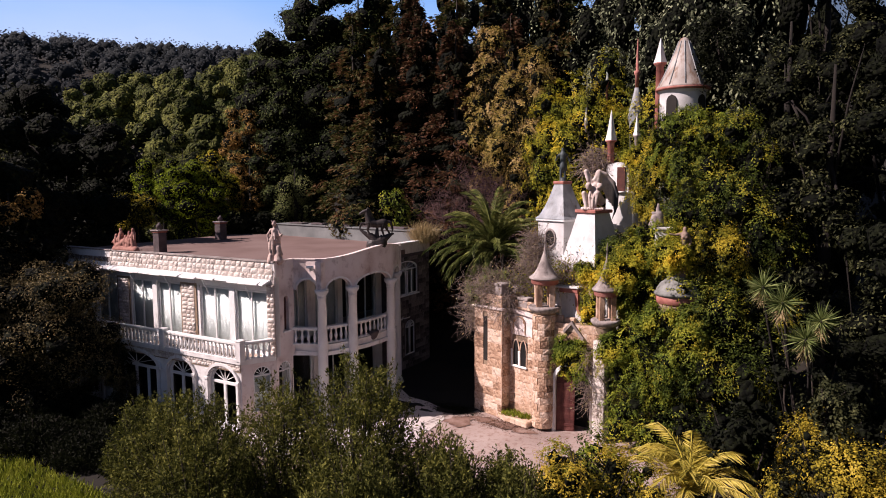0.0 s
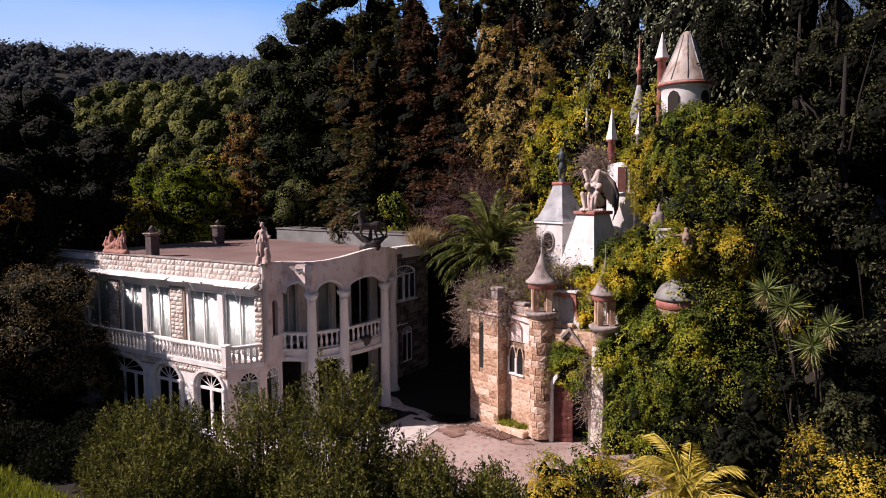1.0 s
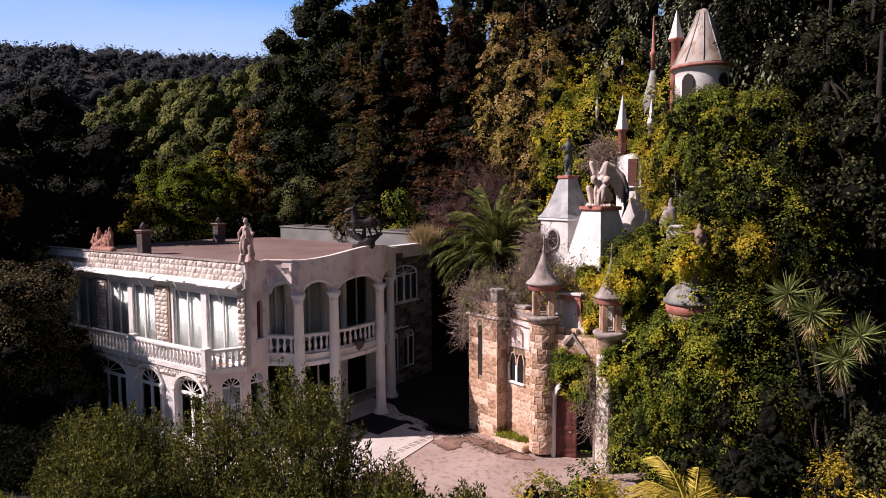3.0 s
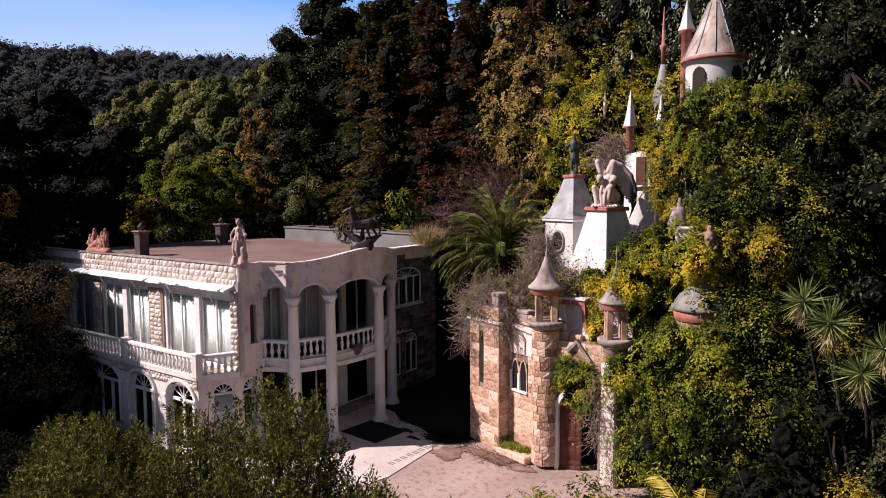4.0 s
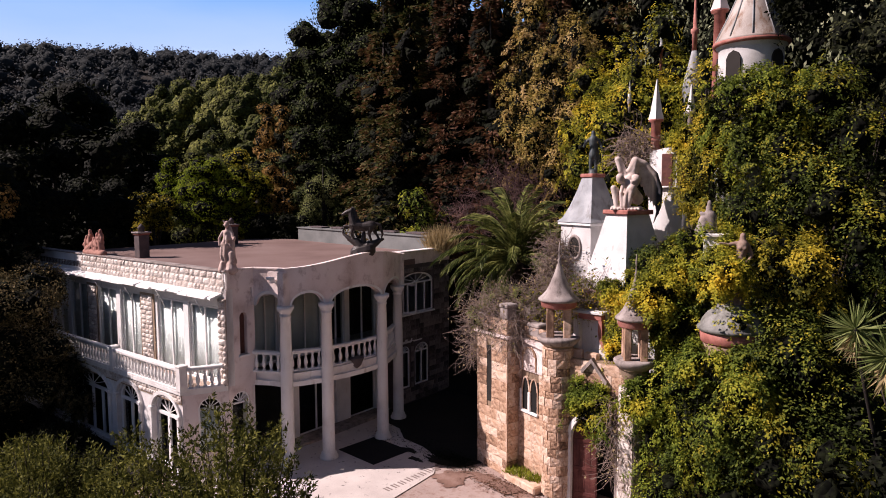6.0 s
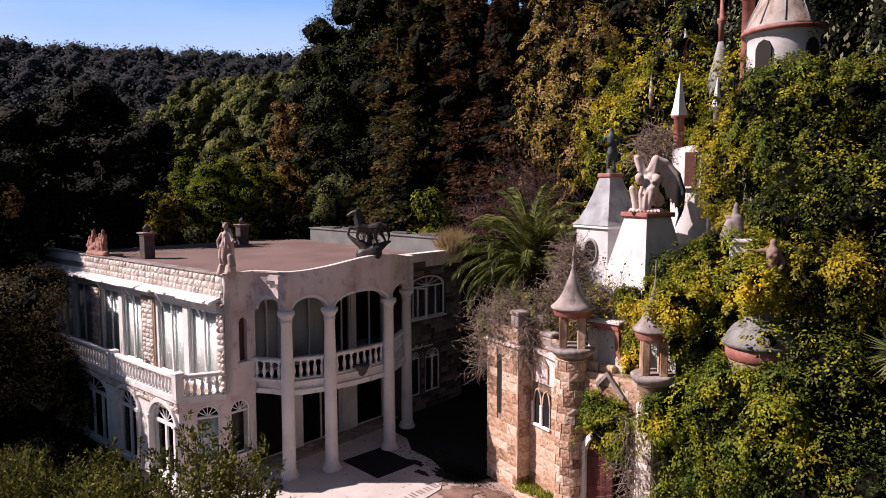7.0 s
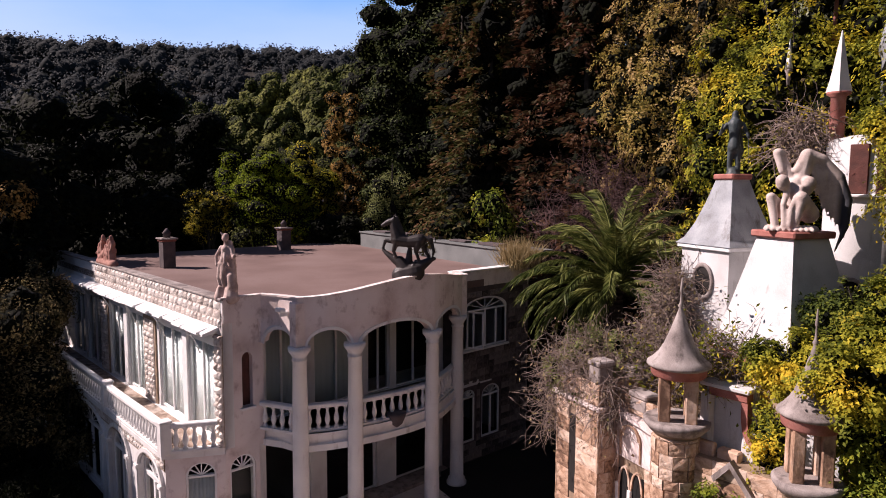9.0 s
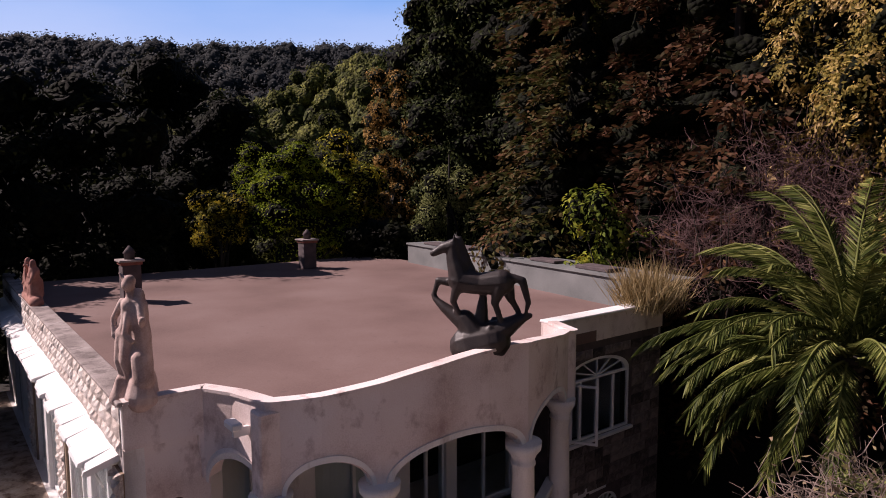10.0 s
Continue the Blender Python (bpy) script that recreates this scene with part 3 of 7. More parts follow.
def window(parent, m, w, h, rise=0.0, leaves=2, curtain=True, bars=0, name="window", fr=0.07, sill=False):
    """A framed window in the x-z plane at the pose m: frame, panes, curtain, with a fan of bars where its head is round."""
    f = Mesh()
    flat = h - rise
    f.box(0, fr, 0, 0.08, 0, flat, 0.008)
    f.box(w - fr, w, 0, 0.08, 0, flat, 0.008)
    f.box(fr, w - fr, 0, 0.08, 0, fr, 0.008)
    f.box(fr, w - fr, 0, 0.08, flat - fr, flat, 0.008)
    for k in range(1, leaves):
        x = w * k / leaves
        f.box(x - fr * 0.6, x + fr * 0.6, -0.01, 0.07, fr, flat - fr, 0.008)
    for k in range(bars):
        z = flat * (k + 1) / (bars + 1)
        f.box(fr, w - fr, 0.01, 0.05, z - 0.02, z + 0.02)
    if rise:
        c = w / 2
        ring = [(c - (c) * math.cos(t * math.pi / 14), flat + rise * math.sin(t * math.pi / 14)) for t in range(15)]
        inn = [(c + (x - c) * 0.86, flat + (z - flat) * 0.86) for x, z in ring]
        for k in range(14):
            f.prism([ring[k], ring[k + 1], inn[k + 1], inn[k]], (0, 0.07, 0))
        for t in (0.18, 0.34, 0.5, 0.66, 0.82):
            a = math.pi * t
            e = (c - c * 0.9 * math.cos(a), flat + rise * 0.9 * math.sin(a))
            d = Vector((e[0] - c, 0, e[1] - flat)).normalized().cross(Vector((0, 1, 0))) * 0.016
            f.prism([(c - d.x, flat - d.z), (c + d.x, flat + d.z), (e[0] + d.x, e[1] + d.z), (e[0] - d.x, e[1] - d.z)], (0, 0.04, 0), (0, 0.02, 0))
    fo = part(name, f, PAINT, parent, "white-painted frame")
    fo.matrix_basis = m
    for k in range(leaves):
        p = Mesh().box(w * k / leaves + fr * 0.6, w * (k + 1) / leaves - fr * 0.6, 0.035, 0.043, fr, flat - fr)
        po = part("pane", p, GLASS, fo)
        po.visible_shadow = False
    if curtain:
        c = Mesh()
        n = 26
        seg = [(0.01 + (w - 0.02) * k / n, 0.13 + 0.006 * math.sin(k * 1.9) + 0.003 * math.sin(k * 4.3)) for k in range(n + 1)]
        for (xa, ya), (xb, yb) in zip(seg, seg[1:]):
            c.add([(xa, ya, 0.03), (xb, yb, 0.03), (xb, yb, flat), (xa, ya, flat), (xa, ya + 0.01, 0.03), (xb, yb + 0.01, 0.03), (xb, yb + 0.01, flat), (xa, ya + 0.01, flat)],
                  [(0, 1, 2, 3), (7, 6, 5, 4), (0, 4, 5, 1), (3, 2, 6, 7)], True)
        part("curtain", c, CURTAIN, fo, "pale hanging curtain")
    if sill:
        part("window_sill", Mesh().box(-0.08, w + 0.08, -0.12, 0.1, -0.08, 0, 0.01), PAINT, fo)
    return fo


BALUSTER = [(0.075, 0), (0.075, 0.05), (0.045, 0.08), (0.055, 0.13), (0.088, 0.24), (0.080, 0.33), (0.045, 0.48), (0.040, 0.55), (0.065, 0.60), (0.075, 0.62), (0.075, 0.66)]


def balustrade(parent, pts, z, step=0.3, posts=(), name="balustrade"):
    """Rails along a line on plan with turned balusters under them."""
    rail, foot_rail = Mesh(), Mesh()
    for (x0, y0), (x1, y1) in zip(pts, pts[1:]):
        d = Vector((x1 - x0, y1 - y0, 0))
        m = Matrix.Translation((x0, y0, z)) @ Matrix.Rotation(math.atan2(d.y, d.x), 4, "Z")
        foot_rail.box(-0.02, d.length + 0.02, -0.11, 0.11, 0, 0.09, 0.015, m)
        rail.box(-0.02, d.length + 0.02, -0.12, 0.12, 0.75, 0.89, 0.025, m)
    r = part(name, rail, WHITE, parent, "white stone balustrade rail")
    part("foot_rail", foot_rail, WHITE, r)
    me = Mesh().lathe(BALUSTER, n=10).data("baluster", WHITE)
    for (x0, y0), (x1, y1) in zip(pts, pts[1:]):
        d = math.hypot(x1 - x0, y1 - y0)
        k = max(1, round(d / step))
        for i in range(k):
            t = (i + 0.5) / k
            b = part("baluster", me, None, r)
            b.location = (x0 + (x1 - x0) * t, y0 + (y1 - y0) * t, z + 0.09)
    for x, y in posts:
        part("post", Mesh().box(x - 0.16, x + 0.16, y - 0.16, y + 0.16, z - 0.02, z + 0.93, 0.02).box(x - 0.19, x + 0.19, y - 0.19, y + 0.19, z + 0.93, z + 1.0, 0.02), WHITE, r)
    return r


def unit_stones(name, material, count=6, seed=3, rim=-0.25):
    """A few rough-faced stone blocks of unit size, standing out towards -y."""
    rng = random.Random(seed)
    out = []
    for _ in range(count):
        s = Mesh()
        n = 3
        vs, fs = [], []
        for j in range(n + 1):
            for i in range(n + 1):
                e = i in (0, n) or j in (0, n)
                vs.append((i / n + (0 if i in (0, n) else rng.uniform(-0.07, 0.07)), (rim if e else -1.0) + rng.uniform(-0.25, 0.2) * (0.3 if e else 1), j / n + (0 if j in (0, n) else rng.uniform(-0.07, 0.07))))
        for j in range(n):
            for i in range(n):
                a = j * (n + 1) + i
                fs.append((a, a + 1, a + n + 2, a + n + 1))
        k = len(vs)
        vs += [(0, 0.3, 0), (1, 0.3, 0), (1, 0.3, 1), (0, 0.3, 1)]
        for edge, (p, q) in ((list(range(0, n + 1)), (k, k + 1)), ([n + j * (n + 1) for j in range(n + 1)], (k + 1, k + 2)),
                             ([n * (n + 1) + i for i in range(n, -1, -1)], (k + 2, k + 3)), ([j * (n + 1) for j in range(n, -1, -1)], (k + 3, k))):
            fs.append((p, q, *edge[::-1]))
        s.add(vs, fs)
        out.append(s.data(name, material))
    return out


def stone_face(parent, meshes, m, length, z0, z1, course, mean, depth, seed, holes=(), joint=0.008, name="stone"):
    """Lays stones in courses over a face along x, leaving out the openings (a, b, lo, hi)."""
    rng = random.Random(seed)
    z = z0
    while z < z1 - 0.05:
        hgt = min(course * rng.uniform(0.85, 1.15), z1 - z)
        if z1 - z - hgt < 0.08:
            hgt = z1 - z
        x = 0.0
        ends = sorted([h for h in holes if h[2] < z + hgt * 0.6 and h[3] > z + hgt * 0.4])
        while x < length - 0.02:
            w = mean * rng.uniform(0.6, 1.45)
            if length - x - w < mean * 0.35:
                w = length - x
            hit = next((h for h in ends if h[0] - 0.02 <= x < h[1]), None)
            if hit:
                x = hit[1]
                continue
            nxt = next((h for h in ends if x < h[0] < x + w), None)
            if nxt:
                w = nxt[0] - x
            if w > 0.04:
                o = part(name, rng.choice(meshes), None, parent)
                o.matrix_basis = m @ Matrix.Translation((x + joint / 2, 0, z + joint / 2)) @ Matrix.Diagonal((max(0.03, w - joint), depth * rng.uniform(0.75, 1.2), hgt - joint, 1))
            x += w
        z += hgt


def build_villa():
    X = -19.0                                            # far end of the long side
    # floors and roof
    deck = [(x - 0.02, y) for x, y in OUT] + [(0.0, 14.0), (-15.2, 16.4), (X, 16.4), (X, 0.0)]
    part("roof", Mesh().prism(deck, (0, 0, 0.28), (0, 0, 7.3), (1, 0, 0), (0, 1, 0)), ROOFING, villa, "brown felt flat roof")
    inner = [(x - 0.05, y) for x, y in OUT[2:]] + [(-0.05, 14.0), (X + 0.2, 16), (X + 0.2, 0.1), (-0.05, 0.1)]
    part("upper_floor", Mesh().prism(inner, (0, 0, 0.2), (0, 0, 3.24), (1, 0, 0), (0, 1, 0)), WHITE, villa)
    # long side, upper storey
    bays = [(-5.2, -0.52), (-10.75, -6.68), (-16.2, -12.0)]
    s = Mesh()
    wall(s, -X, 3.44, 7.3, 0.3, [(a - X, b - X, 3.5, 6.55, 0) for a, b in bays], pose(X, 0, 0))
    pieces("wall_panel", s, WHITE, villa)
    for a, b in bays:
        mid = (a + b) / 2
        for u, v in ((a, mid - 0.2), (mid + 0.2, b)):
            window(villa, pose(u, 0.06, 3.52), v - u, 3.0, 0, 2, True, 0, fr=0.08)
        part("mullion", Mesh().box(mid - 0.198, mid + 0.198, -0.03, 0.2, 3.5, 6.55, 0.01), PAINT, villa)
    # rough stone piers
    pieces("stone_pier", Mesh().box(-6.6, -5.4, -0.05, 0.02, 3.5, 6.6).box(-0.45, -0.01, -0.05, 0.02, 3.5, 6.9).box(-11.9, -10.8, -0.05, 0.02, 3.5, 6.6), MORTAR, villa, "rough pale stone pier")
    pier = villa
    pale = unit_stones("stone", PALE)
    stone_face(pier, pale, pose(-6.5, -0.05, 0), 0.95, 3.5, 6.5, 0.21, 0.34, 0.07, 5)
    stone_face(pier, pale, pose(-0.46, -0.05, 0), 0.46, 3.5, 6.9, 0.24, 0.3, 0.10, 6)
    stone_face(pier, pale, pose(-11.8, -0.05, 0), 0.9, 3.5, 6.5, 0.21, 0.34, 0.07, 7)
    # parapet of the long side
    par = part("parapet", Mesh().box(X, 0.0, 0.0, 0.26, 7.3, 7.95), WHITE, villa, "white parapet with rough stone facing")
    stone_face(par, pale, pose(X + 6.5, 0, 0), 12.4, 7.13, 7.93, 0.265, 0.33, 0.07, 8)
    part("coping", Mesh().box(X, 0.03, -0.06, 0.36, 7.95, 8.02, 0.015), CONCRETE, villa)
    # ragged eaves canopy
    rng = random.Random(4)
    x = X
    while x < -0.27:
        w = min(rng.uniform(0.3, 0.8), -0.25 - x)
        dz, dy = rng.uniform(-0.03, 0.03), rng.uniform(-0.02, 0.10)
        e = Mesh().prism([(0.0, 7.13), (-0.50 + dy, 6.99 + dz), (-0.52 + dy, 6.93 + dz), (-0.44 + dy, 6.90 + dz), (0.0, 7.03)], (w - 0.004, 0, 0), (x, 0, 0), (0, 1, 0), (0, 0, 1))
        part("eaves_board", e, PAINT, villa, "white projecting eaves board with peeling edge")
        x += w
    for k in range(5):
        a = -1.6 - 2.9 * k
        part("eaves_bracket", Mesh().tube([(a, -0.02, 6.1), (a, -0.18, 6.5), (a, -0.42, 6.92)], [0.02] * 3, 5), PAINT, villa)
    # balcony of the long side, over a glazed arcade
    bal = [(X, -1.5), (-0.78, -1.5), (-0.03, -0.06)]
    part("balcony", Mesh().prism(bal + [(-0.03, 0.0), (X, 0.0)], (0, 0, 0.2), (0, 0, 3.3), (1, 0, 0), (0, 1, 0)).prism([(X, -1.62), (-0.72, -1.62), (-0.64, -1.45), (X, -1.45)], (0, 0, 0.14), (0, 0, 3.36), (1, 0, 0), (0, 1, 0)), WHITE, villa)
    part("balcony_floor", Mesh().prism([(X + 0.1, -1.38), (-0.9, -1.38), (-0.2, -0.14), (X + 0.1, -0.14)], (0, 0, 0.012), (0, 0, 3.5), (1, 0, 0), (0, 1, 0)), DIRT, villa, "dirt-stained balcony floor")
    balustrade(villa, [(X, -1.5), (-6.3, -1.5)], 3.5, 0.29)
    balustrade(villa, [(-6.0, -1.5), (-0.95, -1.5)], 3.5, 0.27, [(-6.15, -1.5), (-0.78, -1.5)])
    balustrade(villa, [(-0.70, -1.33), (-0.1, -0.18)], 3.5, 0.26)
    # glazed arcade under the balcony
    arches = [(-2.95, -1.06), (-5.92, -4.03), (-10.5, -6.72), (-13.7, -11.4), (-17, -14.7)]
    s = Mesh()
    wall(s, -0.78 - X, 0.0, 3.3, 0.28, [(a - X, b - X, 0.15, 3.08, min(0.72, (b - a) / 2.6)) for a, b in arches], pose(X, -1.5, 0))
    pieces("arcade_panel", s, WHITE, villa)
    hood = Mesh()
    for a, b in arches:
        c, r, rise = (a + b) / 2, (b - a) / 2 + 0.06, min(0.72, (b - a) / 2.6) + 0.06
        for t in range(12):
            p = [(c - q * r * math.cos(u * math.pi / 12), 3.08 - rise + 0.06 + q * rise * math.sin(u * math.pi / 12)) for q, u in ((1.0, t), (1.0, t + 1), (1.16, t + 1), (1.16, t))]
            hood.prism(p, (0, 0.1, 0), (0, -1.6, 0))
        for xx in (a - 0.08, b + 0.08):
            hood.box(xx - 0.09, xx + 0.09, -1.62, -1.48, 0.0, 2.36, 0.02)
            hood.box(xx - 0.13, xx + 0.13, -1.66, -1.46, 2.36, 2.5, 0.02)
    pieces("arch_moulding", hood, WHITE, villa)
    for a, b in arches:
        window(villa, pose(a, -1.4, 0.15), b - a, 2.93, min(0.72, (b - a) / 2.6), 2 if b - a < 2 else 4, False, 0, "glazed_door", 0.14)
    frieze = part("frieze", Mesh().box(X, -0.80, -1.53, -1.5, 2.95, 3.34), MORTAR, villa, "rough stone frieze under the balcony")
    stone_face(frieze, pale, pose(-9.0, -1.53, 0), 8.2, 3.0, 3.34, 0.17, 0.26, 0.05, 11)
    # slanted ground-floor end wall with two fan windows
    a, b = Vector((-0.78, -1.5, 0)), Vector((0.0, 0.0, 0))
    ang = math.atan2(b.y - a.y, b.x - a.x)
    me = Matrix.Translation(a) @ Matrix.Rotation(ang, 4, "Z")
    s = Mesh()
    wall(s, (b - a).length, 0, 3.3, 0.25, [(0.55, 1.42, 1.05, 3.12, 0.42)], me)
    part("end_wall", s, PINK, villa)
    window(villa, me @ pose(0.55, 0.06, 1.05), 0.87, 2.07, 0.42, 1, True, 1, fr=0.07, sill=True)
    m2 = pose(0, 0, 0, 0, 0, 90)
    s = Mesh()
    wall(s, 1.12, 0, 3.3, 0.25, [(0.13, 0.97, 1.05, 3.14, 0.42)], m2)
    part("end_wall", s, PINK, villa)
    window(villa, m2 @ pose(0.13, 0.06, 1.05), 0.84, 2.09, 0.42, 1, False, 0, fr=0.07, sill=True)
    s = Mesh()
    wall(s, 1.14, 3.3, 7.3, 0.25, [(0.58, 0.92, 4.6, 6.3, 0.2)], m2)
    part("corner_wall", s, PINK, villa, "stained pinkish corner wall")
    part("niche_back", Mesh().box(-0.24, -0.2, 0.52, 0.98, 4.5, 6.4), WOOD, villa)
    part("niche_sill", Mesh().box(-0.1, 0.07, 0.50, 1.0, 4.52, 4.6, 0.015), PAINT, villa)
    # bowed arcade: spandrels over the columns, with parapet
    pts = []
    for (x0, y0), (x1, y1) in zip(OUT, OUT[1:]):
        for k in range(14):
            t = k / 14
            pts.append((x0 + (x1 - x0) * t, y0 + (y1 - y0) * t))
    pts.append(OUT[-1])
    edges = [(0.04, 1.14), *COLS, (0.1, 9.4)]
    s = Mesh()
    vs, fs = [], []
    for i, (x, y) in enumerate(pts):
        px, py = pts[max(0, i - 1)]
        qx, qy = pts[min(len(pts) - 1, i + 1)]
        d = Vector((qx - px, qy - py, 0)).normalized()
        nrm = Vector((d.y, -d.x, 0))
        foot = 6.54
        for (ax, ay), (bx, by) in zip(edges, edges[1:]):
            if ay + 1e-6 <= y <= by:
                L = math.hypot(bx - ax, by - ay)
                u = math.hypot(x - ax, y - ay) / L * 2 - 1
                edge = 1 - 0.34 / L
                if abs(u) < edge and by < 9.0:
                    v = u / edge
                    foot = 6.54 + min(0.72, 0.5 * L) * math.sqrt(max(0, 1 - v * v)) * (0.72 if L > 2 else 0.68)
        if y < 1.14:
            foot = 7.28
        top = wave(y)
        o, q = Vector((x, y, 0)) + nrm * 0.10, Vector((x, y, 0)) - nrm * 0.22
        vs += [(o.x, o.y, foot), (o.x, o.y, top), (q.x, q.y, top), (q.x, q.y, foot)]
    for i in range(len(pts) - 1):
        for k in range(4):
            fs.append((i * 4 + k, i * 4 + (k + 1) % 4, i * 4 + 4 + (k + 1) % 4, i * 4 + 4 + k))
    s.add(vs, fs, False)
    part("bowed_parapet", s, PINK, villa, "stained pinkish bowed parapet over arches")
    cp = Mesh()
    vs = []
    for i, (x, y) in enumerate(pts):
        px, py = pts[max(0, i - 1)]
        qx, qy = pts[min(len(pts) - 1, i + 1)]
        d = Vector((qx - px, qy - py, 0)).normalized()
        nrm = Vector((d.y, -d.x, 0))
        o, q = Vector((x, y, 0)) + nrm * 0.14, Vector((x, y, 0)) - nrm * 0.10
        t = wave(y)
        vs += [(o.x, o.y, t), (o.x, o.y, t + 0.05), (q.x, q.y, t + 0.05), (q.x, q.y, t)]
    cp.add(vs, fs, False)
    part("bowed_coping", cp, PINK, villa, "pale coping")
    # arch mouldings: a band under each arch
    for (ax, ay), (bx, by) in zip(edges[:4], edges[1:5]):
        band = Mesh()
        L = math.hypot(bx - ax, by - ay)
        hi = min(0.72, 0.5 * L) * (0.72 if L > 2 else 0.68)
        vs, fs2 = [], []
        for k in range(25):
            v = -math.cos(math.pi * k / 24)
            for q, rr in ((0, 1.0), (1, 1.09)):
                u = v * (1 - 0.34 / L) * rr
                yy = ay + (by - ay) * (u + 1) / 2
                xx = (ax + (bx - ax) * (u + 1) / 2) if ay < 1.5 else at_y(yy)
                zz = 6.54 + (hi + 0.1 * q) * math.sqrt(max(0, 1 - v * v))
                out = 0.14
                vs += [(xx + out * 0.9, yy - (0.05 if ay < 1.5 else 0), zz), (xx - 0.1, yy, zz)]
        for k in range(24):
            b0 = k * 4
            fs2 += [(b0, b0 + 2, b0 + 6, b0 + 4), (b0 + 2, b0 + 3, b0 + 7, b0 + 6), (b0, b0 + 4, b0 + 5, b0 + 1)]
        band.add(vs, fs2)
        part("arch_moulding", band, WHITE, villa)
    # columns
    prof = [(0.38, 0.03), (0.38, 0.14), (0.31, 0.2), (0.33, 0.27), (0.26, 0.34), (0.25, 2.2), (0.235, 4.3), (0.205, 6.1), (0.23, 6.12), (0.23, 6.17), (0.205, 6.2), (0.25, 6.32), (0.33, 6.42), (0.34, 6.56)]
    me = Mesh().lathe(prof, n=24).data("column", WHITE)
    for x, y in COLS:
        c = part("column", me, None, villa, "white tapered column")
        c.location = (x, y, 0)
    # pier over the first column, up to the parapet
    part("pier", Mesh().box(1.16, 1.52, 1.54, 1.9, 6.56, 7.9, 0.03), PINK, villa, "pale pier over the column")
    # porch gallery
    bow = OUT[3:-1]
    part("gallery_floor", Mesh().prism([(-0.5, 1.2)] + [(x - 0.17, y) for x, y in bow] + [(-0.5, 9.3)], (0, 0, 0.34), (0, 0, 3.44), (1, 0, 0), (0, 1, 0)).prism([(-0.5, 1.25)] + [(x - 0.12, y) for x, y in bow] + [(-0.5, 9.3)], (0, 0, 0.10), (0, 0, 3.68), (1, 0, 0), (0, 1, 0)), WHITE, villa)
    for (ax, ay), (bx, by) in zip(edges[:4], edges[1:5]):
        n = 1 if by - ay < 2 else 3
        line = []
        for k in range(n + 1):
            t = 0.12 + 0.88 * k / n if ay < 1.5 else k / n
            yy = ay + (by - ay) * t
            line.append((at_y(yy) - 0.3 if ay > 1.5 else ax + (bx - ax) * t - 0.28, yy))
        balustrade(villa, line, 3.78, 0.3, name="gallery_balustrade")
    m3 = pose(-0.55, 1.2, 0, 0, 0, 90)
    s = Mesh()
    up = [(0.45, 1.65, 3.8, 6.75, 0), (2.25, 4.1, 3.8, 6.75, 0), (4.5, 5.5, 3.8, 6.75, 0), (5.8, 7.6, 3.8, 6.75, 0)]
    low = [(0.4, 2.05, 0.12, 3.2, 0), (2.7, 4.9, 0.12, 3.2, 0), (5.8, 7.6, 0.12, 3.2, 0)]
    wall(s, 8.2, 0, 3.3, 0.3, low, m3)
    wall(s, 8.2, 3.3, 7.3, 0.3, up, m3)
    part("porch_wall", s, WHITE, villa)
    for k, (u, v, lo, hi, _) in enumerate(up):
        window(villa, m3 @ pose(u, 0.08, lo), v - u, hi - lo, 0, 2, k < 2, 0, "glazed_door", 0.06)
    for k, (u, v, lo, hi, _) in enumerate(low):
        window(villa, m3 @ pose(u, 0.15, lo), v - u, hi - lo, 0, (1, 2, 1)[k], False, 0, "glazed_door", 0.06)
    part("porch_step", Mesh().prism([(-0.55, 1.3), (0.25, 1.5), (0.3, 5.0), (0.25, 8.6), (-0.55, 9.2)], (0, 0, 0.12), (0, 0, 0.05), (1, 0, 0), (0, 1, 0)), CONCRETE, villa, "worn porch step")
    # a pot on the gallery edge
    part("planter", Mesh().lathe([(0.06, 3.5), (0.2, 3.62), (0.29, 3.84), (0.33, 3.96), (0.28, 4.0)], at_y(4.9) - 0.2, 4.9, 14), BRICKDARK, villa, "dark pot on the gallery edge")
    part("return_wall", Mesh().box(-0.6, -0.02, 1.14, 1.3, 3.3, 7.3), PINK, villa)
    # side wall behind the porch, of rubble
    m4 = pose(0, 9.4, 0, 0, 0, 90)
    holes = [(0.55, 3.2, 4.75, 6.85, 0.5), (0.5, 1.3, 0.9, 3.1, 0.3), (1.7, 2.8, 0.9, 3.1, 0.4)]
    s = Mesh()
    wall(s, 4.6, 0, 7.3, 0.3, holes, m4)
    wall(s, 0.6, 0, 7.3, 0.1, [], pose(-0.55, 9.42, 0))
    # The wall's deep shade is painted into backing and stones.
    side = part("side_wall", s, BRICKDARK, villa, "rubble stone side wall with its shade put into the colour")
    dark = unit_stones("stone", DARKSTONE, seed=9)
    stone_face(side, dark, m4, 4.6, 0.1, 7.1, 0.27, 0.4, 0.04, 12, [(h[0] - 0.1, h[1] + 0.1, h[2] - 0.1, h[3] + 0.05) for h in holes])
    for u, v, lo, hi, r in holes:
        window(villa, m4 @ pose(u, 0.02, lo), v - u, hi - lo, r, 1 if v - u < 0.9 else 2 if v - u < 2 else 4, False, 0, sill=lo > 4)
    case = part("casement", Mesh().box(0, 0.06, 0, 0.04, 0, 1.5).box(0.64, 0.7, 0, 0.04, 0, 1.5).box(0.06, 0.64, 0, 0.04, 0, 0.06).box(0.06, 0.64, 0, 0.04, 1.44, 1.5), PAINT, villa, "open white casement")
    case.matrix_basis = m4 @ pose(0.75, -0.03, 4.85, 0, 0, -60)
